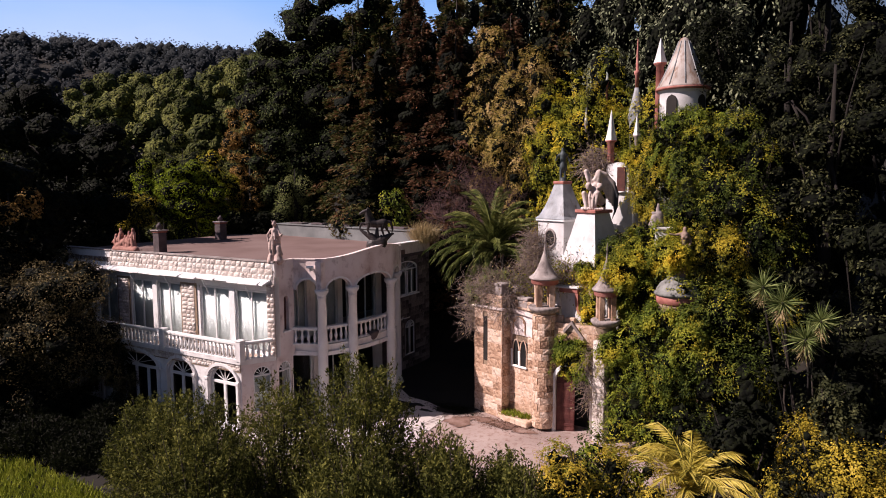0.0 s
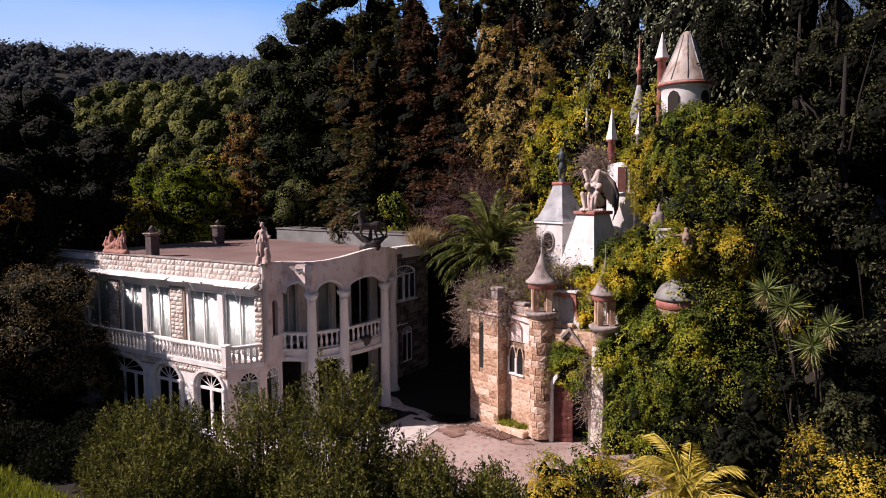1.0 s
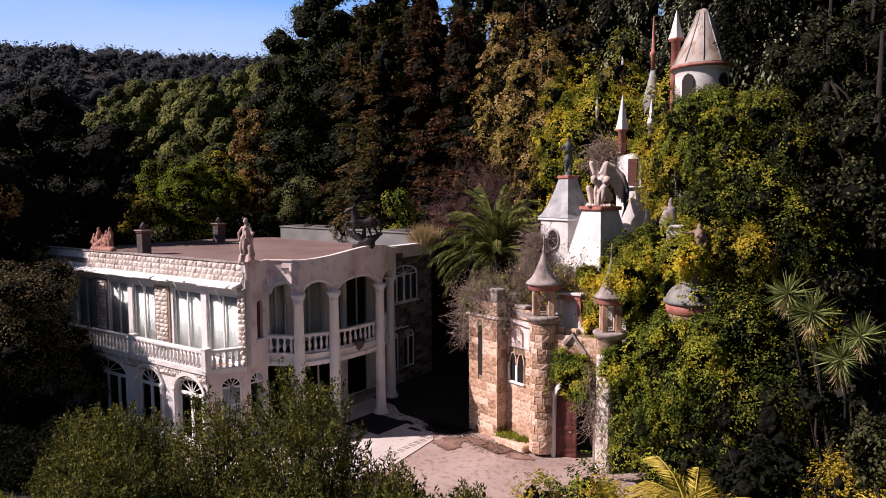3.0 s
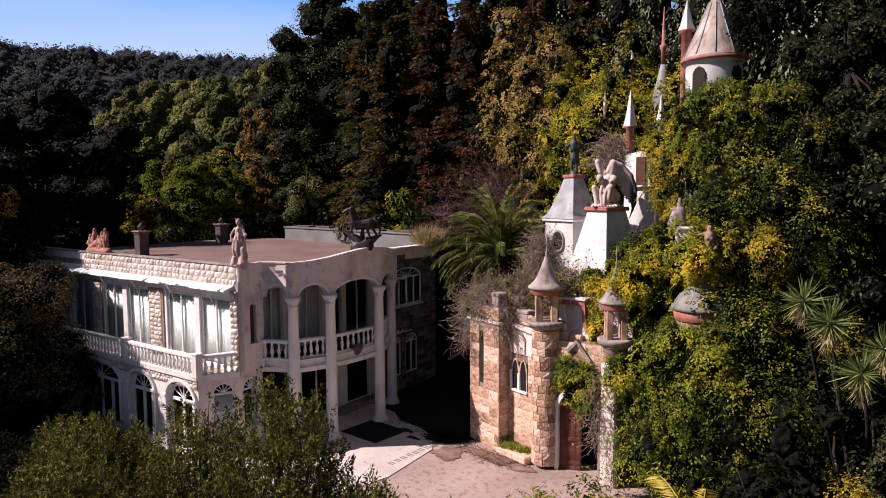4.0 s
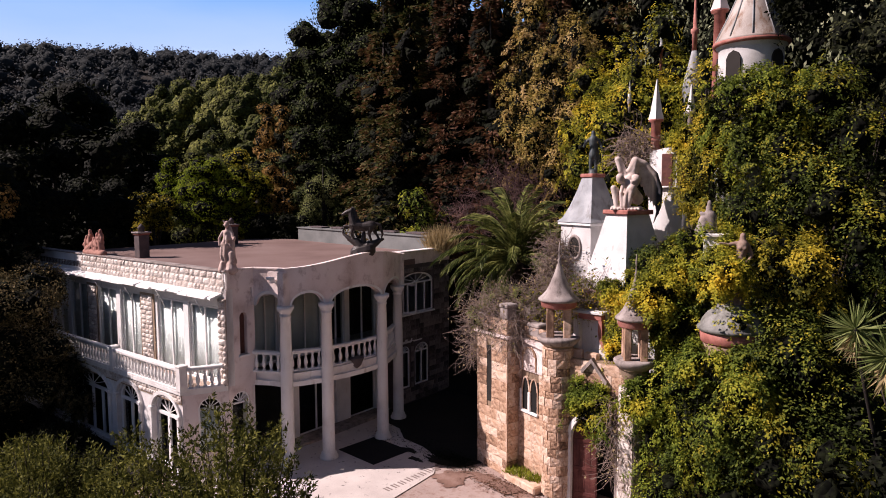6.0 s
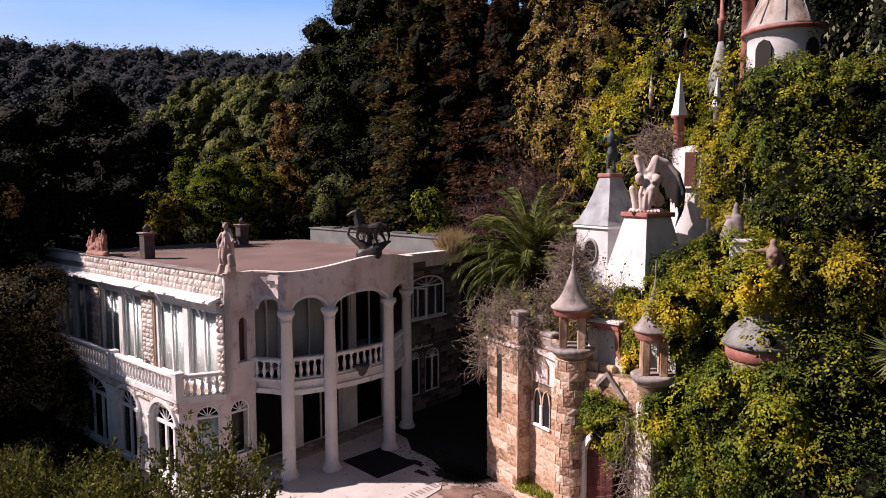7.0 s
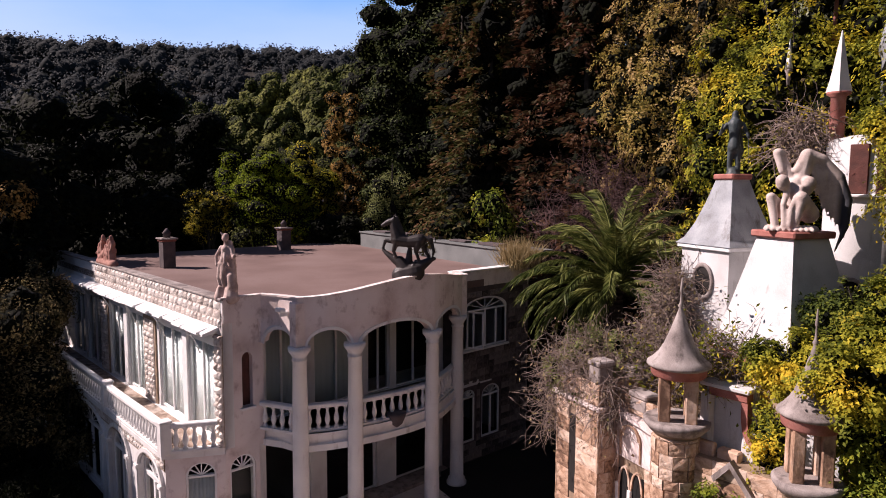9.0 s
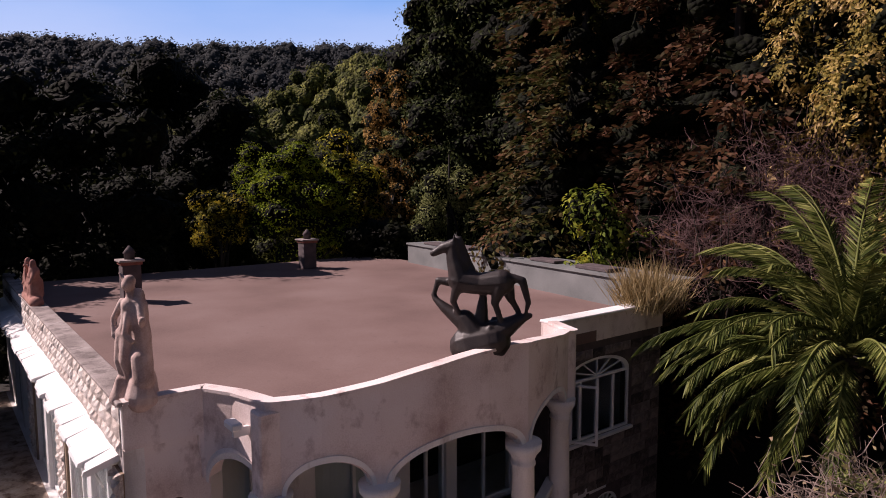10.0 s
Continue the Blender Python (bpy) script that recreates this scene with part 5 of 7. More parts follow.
    # body of the castle behind, terrace
    part("terrace", Mesh().box(-14.3, -10.0, 28.6, 33.5, 0, 5.6).box(-10.0, -3.6, 28.9, 33.5, 0, 5.6), MORTAR, castle, "hidden masonry terrace")
    # white niche with a red lintel between the turrets
    part("niche_panel", Mesh().box(-9.95, -8.80, 28.02, 28.2, 5.0, 6.8), LIME, castle, "white plastered back of the niche")
    part("niche_pier", Mesh().box(-9.96, -9.74, 27.74, 28.02, 5.0, 6.56, 0.02), LIME, castle, "white plastered pier")
    part("red_lintel", Mesh().box(-9.78, -8.87, 27.76, 28.05, 6.56, 6.76, 0.02), TERRA, castle, "faded red lintel")
    part("coping", Mesh().box(-9.98, -8.82, 27.70, 28.22, 6.762, 6.86, 0.02), LIME, castle, "white coping slab")
    part("red_jamb", Mesh().prism([(-9.02, 6.56), (-9.02, 6.2), (-8.98, 5.9), (-8.88, 5.66), (-8.74, 5.52), (-8.74, 5.66), (-8.82, 5.82), (-8.87, 6.1), (-8.88, 6.56)], (0, 0.24, 0), (0, 27.78, 0)), TERRA, castle, "curved red-painted jamb")
    part("niche_foot", Mesh().box(-9.02, -8.72, 27.86, 28.02, 5.0, 5.9, 0.03), LIME, castle)
    part("screen_block", Mesh().box(-9.9, -9.5, 27.55, 27.73, 5.0, 5.5, 0.03).box(-9.45, -8.95, 27.6, 27.85, 5.0, 5.42, 0.03), STONE, castle, "worn parapet block")
    part("white_wall_panel", Mesh().box(-7.9, -7.05, 28.0, 28.2, 5.0, 6.5, 0.02), LIME, castle)
    # mansard tower
    M = pose(-10.92, 30.8, 0, 0, 0, -19)

    def mpart(name, mesh, mat, label=""):
        o = part(name, mesh, mat, castle, label)
        o.matrix_basis = M
        return o
    mpart("mansard_tower", Mesh().box(-0.85, 0.85, -0.85, 0.85, 5.5, 9.72), LIME, "white square tower")
    mpart("tower_cornice", Mesh().box(-0.95, 0.95, -0.95, 0.95, 9.70, 9.82, 0.02), PAINT)
    rings = [[(sx * hw, sy * hw, z) for sx, sy in ((-1, -1), (1, -1), (1, 1), (-1, 1))] for hw, z in ((0.98, 9.82), (0.82, 9.98), (0.63, 10.4), (0.45, 10.95), (0.29, 11.55))]
    mpart("mansard_roof", Mesh().add([p for ring in rings for p in ring], [(4 * i + k, 4 * i + (k + 1) % 4, 4 * i + 4 + (k + 1) % 4, 4 * i + 4 + k) for i in range(4) for k in range(4)] + [(16, 17, 18, 19), (3, 2, 1, 0)]), SLATE, "flared slate-grey mansard roof")
    mpart("mansard_cap", Mesh().box(-0.35, 0.35, -0.35, 0.35, 11.55, 11.70, 0.03), TERRA, "red cap slab")
    for m in (pose(0, -0.88, 8.85, 90, 0, 0), pose(0.88, 0, 8.85, 90, 0, 90)):
        ow = part("oval_window", Mesh().lathe([(0.34, -0.03), (0.37, 0.0), (0.37, 0.03), (0.30, 0.04), (0.28, 0.0)], n=28, squash=1.35, cap=False), CONCRETE, castle, "oval window with moulded rim")
        ow.matrix_basis = M @ m
        # near-black sheet for the shade within the oval
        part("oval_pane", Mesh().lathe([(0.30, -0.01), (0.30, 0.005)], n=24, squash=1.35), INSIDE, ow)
    # tapered pedestal under the winged statue
    PED = pose(-8.78, 29.42, 0, 0, 0, -21)
    b, t = 1.12, 0.52
    pd = Mesh().add([(sx * b, sy * b, 7.5) for sx, sy in ((-1, -1), (1, -1), (1, 1), (-1, 1))] + [(sx * t, sy * t, 10.2) for sx, sy in ((-1, -1), (1, -1), (1, 1), (-1, 1))],
                    [(3, 2, 1, 0), (4, 5, 6, 7), (0, 1, 5, 4), (1, 2, 6, 5), (2, 3, 7, 6), (3, 0, 4, 7)])
    part("pedestal_band", Mesh().box(-1.2, 1.2, -1.2, 1.2, 7.3, 7.5, 0.03), TERRA, castle, "red band").matrix_basis = PED
    part("pedestal_base", Mesh().box(-1.1, 1.1, -1.1, 1.1, 5.5, 7.3), MORTAR, castle).matrix_basis = PED
    for o in (part("tapered_pedestal", pd, LIME, castle, "white tapered pedestal"), part("pedestal_slab", Mesh().box(-0.63, 0.63, -0.63, 0.63, 10.2, 10.36, 0.03), TERRA, castle, "red slab")):
        o.matrix_basis = PED
    # round white tower behind
    cx, cy = -7.9, 31.6
    part("round_tower", Mesh().lathe([(0.98, 5.5), (0.98, 12.4), (0.9, 12.5), (0.5, 12.6)], cx, cy, 32), LIME, castle, "round white tower in the creepers")
    for a, z, w, h in ((-88, 11.2, 0.2, 1.15), (-58, 11.2, 0.17, 1.1)):
        m = Matrix.Translation((cx, cy, 0)) @ Matrix.Rotation(math.radians(a + 90), 4, "Z") @ Matrix.Translation((-w, -1.0, z))
        part("tower_window", Mesh().box(0, 2 * w, -0.02, 0.1, 0, h, 0.02, m), WOOD, castle, "dark red-brown tower window")
        part("tower_sill", Mesh().box(-0.08, 2 * w + 0.08, -0.1, 0.05, -0.07, 0.0, 0.015, m), PAINT, castle)
    for a, z in ((-88, 8.85),):
        m = Matrix.Translation((cx, cy, 0)) @ Matrix.Rotation(math.radians(a + 90), 4, "Z") @ pose(0, -0.99, z, 90, 0, 0)
        ow = part("oval_window", Mesh().lathe([(0.26, -0.03), (0.3, 0.02), (0.3, 0.06), (0.24, 0.07), (0.22, 0.0)], n=24, squash=1.35, cap=False), CONCRETE, castle, "oval window with moulded rim")
        ow.matrix_basis = m
        # same painted shade within this oval
        part("oval_pane", Mesh().lathe([(0.25, -0.01), (0.25, 0.03)], n=20, squash=1.35), INSIDE, ow)
    # pinnacles

    def pinnacle(x, y, z0, z1, z2, r, shaft, cone, name="pinnacle"):
        part(name, Mesh().lathe([(r * 0.4, z0), (r * 0.62, z0 + 0.3), (r * 0.6, z1 - 0.12), (r * 0.95, z1 - 0.06), (r * 0.95, z1)], x, y, 14), shaft, castle, "painted turret pinnacle")
        part("pinnacle_cone", Mesh().lathe([(r * 1.02, z1), (r * 0.75, z1 + (z2 - z1) * 0.2), (r * 0.4, z1 + (z2 - z1) * 0.6), (0.015, z2)], x, y, 4 if cone is LIME else 16, smooth=cone is not LIME, turn=math.radians(20)), cone, castle)

    pinnacle(-8.66, 31.4, 12.2, 13.68, 15.15, 0.28, TERRA, LIME)
    pinnacle(-7.5, 31.75, 12.4, 13.9, 14.9, 0.18, CONCRETE, LIME)
    pinnacle(-10.77, 33.6, 14.3, 14.76, 15.61, 0.11, CONCRETE, PAINT)
    pinnacle(-10.44, 35.95, 13.0, 17.2, 18.24, 0.10, TERRA, PAINT)
    part("spire", Mesh().lathe([(0.30, 13.2), (0.34, 14.6), (0.42, 14.85), (0.40, 15.05), (0.30, 15.5), (0.18, 16.0), (0.10, 16.38)], -7.99, 33.25, 20), LEAD, castle, "grey-green spire")
    part("spire_pole", Mesh().lathe([(0.09, 16.36), (0.10, 17.0), (0.15, 17.06), (0.15, 17.2), (0.08, 17.24), (0.05, 18.2), (0.015, 18.8)], -7.99, 33.25, 12), TERRA, castle, "orange pole finial")
    # great round tower
    cx, cy = -5.1, 30.4
    up = 0.17
    part("great_tower", Mesh().lathe([(0.98, 5.5), (0.98, 15.37), (0.98, 15.55), (0.99, 15.57), (1.08, 15.67), (1.1, 15.79)], cx, cy, 36), LIME, castle, "white drum of the great tower")
    cone = part("great_cone", Mesh().lathe([(r, z + up) for r, z in ((1.16, 15.60), (1.10, 15.70), (0.76, 16.4), (0.46, 17.1), (0.24, 17.65), (0.16, 17.8), (0.05, 17.85))], cx, cy, 36), CONE, castle, "rust-stained metal cone roof")
    for k in range(10):
        a = 2 * math.pi * k / 10
        part("seam", Mesh().tube([(cx + r * math.cos(a), cy + r * math.sin(a), z + 0.02 + up) for r, z in ((1.10, 15.70), (0.76, 16.4), (0.46, 17.1), (0.24, 17.65))], [0.025] * 4, 5), LEAD, cone)
    part("red_eave", Mesh().lathe([(1.10, 15.67), (1.17, 15.71), (1.17, 15.79), (1.1, 15.81)], cx, cy, 36), TERRA, castle)
    # arched sheets coloured near-black as the shade inside the drum
    for a in (-79, 2, -150):
        m = Matrix.Translation((cx, cy, 0)) @ Matrix.Rotation(math.radians(a - 25 + 90), 4, "Z") @ Matrix.Translation((-0.24, -1.01, 14.45))
        w = Mesh().prism([(0, 0), (0.48, 0), (0.48, 0.75), (0.4, 0.92), (0.24, 1.0), (0.08, 0.92), (0, 0.75)], (0, 0.15, 0))
        wo = part("arched_window", w, INSIDE, castle, "arched tower window as a sheet of painted shade")
        wo.matrix_basis = m
    pinnacle(-6.11, 30.36, 14.0, 17.0, 18.1, 0.3, TERRA, LIME, "side_chimney")
    # bartizan with a domed cap
    cx, cy = DOME_AT
    part("bartizan", Mesh().lathe([(0.3, 4.9), (0.74, 6.2), (0.72, 6.75), (0.72, 6.85)], cx, cy, 28), MORTAR, castle, "round bartizan hidden in creepers")
    part("bartizan_ring", Mesh().lathe([(0.72, 6.82), (0.78, 6.88), (0.80, 7.16), (0.75, 7.2)], cx, cy, 36), TERRA, castle, "red painted ring")
    part("bartizan_dome", Mesh().lathe([(0.82, 7.16), (0.87, 7.20), (0.88, 7.27), (0.81, 7.32), (0.76, 7.46), (0.62, 7.66), (0.46, 7.78), (0.38, 7.81), (0.36, 7.9), (0.18, 7.94)], cx, cy, 36), DOME, castle, "grey mossy domed cap")


build_castle()
TORSO = surface("brown_worn_stone", [(0.10, 0.06, 0.045), (0.24, 0.16, 0.125), (0.36, 0.27, 0.22)], 4.0, 0.9, 0.6)
statue("torso_statue", pose(DOME_AT[0] + 0.2, DOME_AT[1] + 0.05, 8.36, 0, 0, 20), [((-0.1, 0, -0.58), (0, 0, 0.1), 0.24, 0.18), ((0, 0, 0), (0, 0, 0.4), 0.2, 0.17), ((0, 0, 0.4), (-0.02, 0, 0.9), 0.19, 0.2), ((-0.08, 0, 0.85), (-0.02, 0, 1.15), 0.16, 0.15), ((0.0, 0, 1.15), (0.03, 0, 1.5), 0.16, 0.2), ((0.03, 0, 1.7), (0.03, 0, 1.82), 0.11, 0.1),
       ((-0.15, 0, 1.55), (-0.42, 0, 1.5), 0.08, 0.06), ((-0.42, 0, 1.5), (-0.7, -0.1, 1.55), 0.06, 0.04), ((0.2, 0, 1.5), (0.33, 0, 1.15), 0.07, 0.06), ((0.33, 0, 1.15), (0.2, -0.12, 0.95), 0.06, 0.05), ((0.1, -0.12, 1.38), (0.1, -0.13, 1.39), 0.08, 0.08), ((-0.06, -0.12, 1.38), (-0.06, -0.13, 1.39), 0.08, 0.08)], TORSO, "weathered brown stone torso with one arm out, on a domed cap", 0.025, "statue", 0.8)
statue("armoured_statue", pose(-10.92, 30.8, 11.70, 0, 0, 30), [((0, 0, 0), (0, 0, 0.04), 0.2, 0.16), ((-0.1, 0, 0.05), (-0.08, 0, 0.75), 0.06, 0.09), ((0.12, 0, 0.05), (0.09, 0, 0.75), 0.06, 0.09), ((0, 0, 0.7), (0, 0, 0.95), 0.17, 0.13), ((0, 0, 0.95), (0, 0, 1.32), 0.13, 0.18),
       ((0, 0, 1.5), (0, 0, 1.6), 0.09, 0.085), ((0.2, 0, 1.32), (0.33, -0.1, 0.98), 0.055, 0.05), ((-0.2, 0, 1.32), (-0.36, -0.04, 1.05), 0.055, 0.045), ((-0.36, -0.04, 1.05), (-0.3, -0.2, 1.3), 0.045, 0.03), ((0.08, 0.13, 1.3), (0.14, 0.18, 0.6), 0.08, 0.13), ((0.33, -0.1, 0.98), (0.36, -0.16, 0.2), 0.02, 0.015)],
       PATINA, "dark bronze standing figure on the mansard cap", 0.025)
WING = surface("pale_stone_dark_wing", [(0.34, 0.25, 0.22), (0.56, 0.46, 0.42), (0.68, 0.58, 0.54)], 4.0, 0.85, 0.5)
wn_, wl_ = WING.node_tree.nodes, WING.node_tree.links     # the outer wing is painted slate black
wb_ = wn_["Principled BSDF"]
wc_, ws_, wr_, wm_ = wn_.new("ShaderNodeTexCoord"), wn_.new("ShaderNodeSeparateXYZ"), wn_.new("ShaderNodeMapRange"), wn_.new("ShaderNodeMix")
wm_.data_type = "RGBA"
wl_.new(wc_.outputs["Object"], ws_.inputs[0])
wl_.new(ws_.outputs["X"], wr_.inputs["Value"])
wr_.inputs["From Min"].default_value, wr_.inputs["From Max"].default_value = 0.86, 1.0
wl_.new(wr_.outputs[0], wm_.inputs["Factor"])
wl_.new(wb_.inputs["Base Color"].links[0].from_socket, wm_.inputs["A"])
wm_.inputs["B"].default_value = (0.035, 0.037, 0.045, 1)
wl_.new(wm_.outputs["Result"], wb_.inputs["Base Color"])
wing_limbs = [((-0.5, -0.1, 0.03), (0.45, -0.1, 0.03), 0.10, 0.10), ((-0.36, -0.42, 0.1), (-0.47, -0.32, 0.76), 0.085, 0.11), ((-0.47, -0.32, 0.76), (-0.2, 0.12, 0.42), 0.12, 0.17), ((0.02, -0.44, 0.1), (0.16, -0.36, 0.76), 0.09, 0.12), ((0.16, -0.36, 0.76), (0.34, 0.06, 0.38), 0.14, 0.22),
              ((0.1, 0.1, 0.42), (0.02, -0.05, 1.02), 0.22, 0.2), ((0.24, -0.05, 0.95), (0.28, -0.1, 1.08), 0.16, 0.17), ((-0.24, -0.3, 1.06), (-0.26, -0.33, 1.14), 0.15, 0.15), ((-0.12, -0.18, 0.98), (-0.22, -0.42, 0.6), 0.085, 0.065), ((-0.22, -0.42, 0.6), (-0.18, -0.5, 0.12), 0.06, 0.07), ((0.12, -0.25, 0.95), (-0.06, -0.46, 0.5), 0.085, 0.06), ((-0.06, -0.46, 0.5), (-0.08, -0.52, 0.12), 0.06, 0.07),
              ((-0.05, 0.08, 1.1), (-0.30, 0.1, 1.70), 0.13, 0.12), ((-0.30, 0.1, 1.72), (-0.36, 0.05, 1.78), 0.13, 0.12), ((-0.36, 0.05, 1.76), (-0.26, 0.0, 1.36), 0.11, 0.08), ((0.12, 0.05, 1.1), (0.24, 0.08, 1.72), 0.16, 0.16), ((0.24, 0.08, 1.72), (0.05, 0.0, 1.4), 0.15, 0.10),
              ((0.24, 0.08, 1.74), (0.56, 0.14, 1.62), 0.14, 0.12), ((0.56, 0.14, 1.62), (0.94, 0.2, 1.22), 0.11, 0.10), ((0.94, 0.2, 1.22), (1.12, 0.24, 0.72), 0.09, 0.08), ((1.12, 0.24, 0.72), (1.10, 0.26, 0.12), 0.08, 0.07), ((1.10, 0.26, 0.12), (0.90, 0.3, -0.5), 0.07, 0.02)]
for k in range(6):                                        # long feathers
    f = k / 5
    wing_limbs.append(((0.36 + 0.60 * f, 0.12 + 0.08 * f, 1.55 - 0.35 * f), (0.46 + 0.60 * f, 0.18 + 0.1 * f, 0.80 - 0.62 * f), 0.07, 0.02))
    wing_limbs.append(((0.42 + 0.56 * f, 0.16 + 0.08 * f, 1.35 - 0.45 * f), (0.62 + 0.46 * f, 0.24 + 0.1 * f, 0.46 - 0.62 * f), 0.055, 0.018))
for k in range(9):                                        # shell-like rim of the base
    wing_limbs.append(((-0.5 + 0.105 * k, -0.3, 0.1), (-0.52 + 0.115 * k, -0.55, 0.03), 0.05, 0.045))
statue("winged_statue", pose(-8.80, 29.42, 10.36, 0, 0, 24), wing_limbs, WING, "crouching pale stone figure with dark outer wing", 0.026)
solid("statue_plinth", Mesh().box(-0.42, 0.42, -0.3, 0.3, 0, 1.25, 0.06).box(-0.5, 0.5, -0.36, 0.36, 1.25, 1.36, 0.03), WHITE, "flaking white plinth half lost in creepers", "plinth", m=pose(-5.0, 27.55, 8.4, 0, 0, 20))
statue("draped_statue", pose(-5.35, 27.6, 9.76, 0, 0, 20), [((-0.2, 0, 0), (-0.15, 0, 0.6), 0.38, 0.28), ((0.15, 0, 0.1), (0.12, 0, 0.85), 0.32, 0.26), ((-0.4, -0.1, 0.1), (-0.3, -0.05, 0.55), 0.2, 0.1), ((0.3, -0.05, 0.8), (-0.3, -0.05, 0.95), 0.12, 0.1), ((0.05, 0, 1.0), (0.05, 0, 1.25), 0.16, 0.15), ((0.06, -0.03, 1.42), (0.06, -0.03, 1.5), 0.12, 0.1)], CONCRETE, "pale worn draped figure half lost in creepers", 0.03, "statue", 0.62)

# ---- plants ----


def trunk_mesh(rng, h, r, limbs, lean=0.0, n=7):
    t = Mesh()
    top = Vector((lean * h, lean * 0.4 * h, h))
    pts = [(0, 0, -0.3), (lean * 0.2 * h, 0, h * 0.3), (lean * 0.6 * h, lean * 0.2 * h, h * 0.7), tuple(top)]
    t.tube(pts, [r * 1.25, r, r * 0.65, r * 0.2], n)
    for c in limbs:
        f = rng.uniform(0.35, 0.85)
        s = Vector((lean * f * h, lean * 0.2 * f * h, h * f))
        e = Vector(c)
        mid = (s + e) / 2 + Vector((0, 0, 0.12 * (e - s).length))
        t.tube([s, mid, e], [r * 0.32, r * 0.2, r * 0.07], 5)
    return t


def broad_tree(name, label, x, y, h, spread, mat, seed, leaf=0.30, count=9000, clumps=26, low=0.25, droop=0.1, tall=1.0, group="", z=None, category="tree", puff=0.34, core=0.66):
    """A crown of many uneven leaf clumps round limbs."""
    rng = np.random.default_rng(seed)
    pr = random.Random(seed)
    z0 = ground_height(x, y) if z is None else z
    t = thing(name, label, category, pose(x, y, z0, 0, 0, pr.uniform(0, 360)), group)
    cz, rz = h * (1 + low) / 2, h * (1 - low) / 2
    P, A, F, C, R = [], [], [], [], []
    for k in range(clumps):
        d = rng.normal(size=3)
        d /= np.linalg.norm(d)
        f = rng.uniform(0.35, 0.92)
        c = np.array([d[0] * spread * f, d[1] * spread * f, cz + d[2] * rz * f])
        C.append(c)
        rr = spread * puff * rng.uniform(0.7, 1.35)
        R.append(rr)
        p, a, f2 = shell(rng, c, (rr, rr, rr * 0.8 * tall), count // clumps, droop, inner=0.72)
        P.append(p)
        A.append(a)
        F.append(f2)
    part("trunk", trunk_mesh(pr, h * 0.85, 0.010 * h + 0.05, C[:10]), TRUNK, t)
    part("crown", leaf_data("crown", np.concatenate(P), np.concatenate(A), leaf, leaf * 0.5, mat, rng, face=np.concatenate(F)), mat, t)
    # near-black lobes paint the shade in the crown's gaps
    part("gap_shade", lobe_data("gap_shade", C, [(q * core, q * core, q * core * 0.8 * tall) for q in R], L_CORE, rng, 2, 0.25), L_CORE, t, "near-black inner foliage painting the shade in the gaps")
    return t


def conifer(label, x, y, h, spread, mat, seed, count=9000, group="", leaf=0.42):
    """A cedar or cypress: whorls of drooping, frond-like boughs."""
    rng = np.random.default_rng(seed)
    pr = random.Random(seed)
    t = thing("conifer", label, "tree", pose(x, y, ground_height(x, y)), group)
    P, A, limbs = [], [], []
    nb = int(h * 5.5)
    per = count // nb
    for k in range(nb):
        f = (k + rng.uniform(0, 1)) / nb
        z = h * (0.06 + 0.94 * f)
        L = spread * ((1 - f) ** 0.75) * rng.uniform(0.6, 1.15) + 0.25
        az = rng.uniform(0, 2 * np.pi)
        d = np.array([np.cos(az), np.sin(az), 0.0])
        s = rng.uniform(0.15, 1.0, per) ** 0.7
        side = np.array([-d[1], d[0], 0.0])
        wob = rng.normal(size=per) * 0.22 * L * (1.15 - s)
        sag = -0.30 * L * s ** 1.6 + 0.12 * L * s
        p = np.array([0, 0, z]) + d * (s * L)[:, None] + side * wob[:, None]
        p[:, 2] += sag + rng.normal(size=per) * 0.12
        a = d + side * (np.sign(wob) * 0.7)[:, None] + rng.normal(size=(per, 3)) * 0.35
        a[:, 2] -= 0.35
        P.append(p)
        A.append(a)
        if k % 4 == 0:
            limbs.append(((0, 0, z), (d[0] * L * 0.8, d[1] * L * 0.8, z - 0.1 * L)))
    tr = Mesh().tube([(0, 0, -0.4), (0, 0, h * 0.5), (0, 0, h)], [0.018 * h + 0.06, 0.012 * h, 0.02], 7)
    for s, e in limbs:
        tr.tube([s, e], [0.05, 0.015], 4)
    part("trunk", tr, BARK, t)
    part("crown", leaf_data("crown", np.concatenate(P), np.concatenate(A), leaf, leaf * 0.42, mat, rng, 0.1), mat, t)
    # near-black lobes up the trunk paint the shade between boughs
    cs = [(rng.normal() * 0.12 * spread, rng.normal() * 0.12 * spread, h * f) for f in np.linspace(0.08, 0.9, 26)]
    part("gap_shade", lobe_data("gap_shade", cs, [(spread * 0.36 * (1 - c[2] / h) ** 0.75 + 0.08,) * 2 + (h * 0.03,) for c in cs], L_CORE, rng, 2, 0.35), L_CORE, t, "near-black inner lobes painting the shade between boughs")
    return t


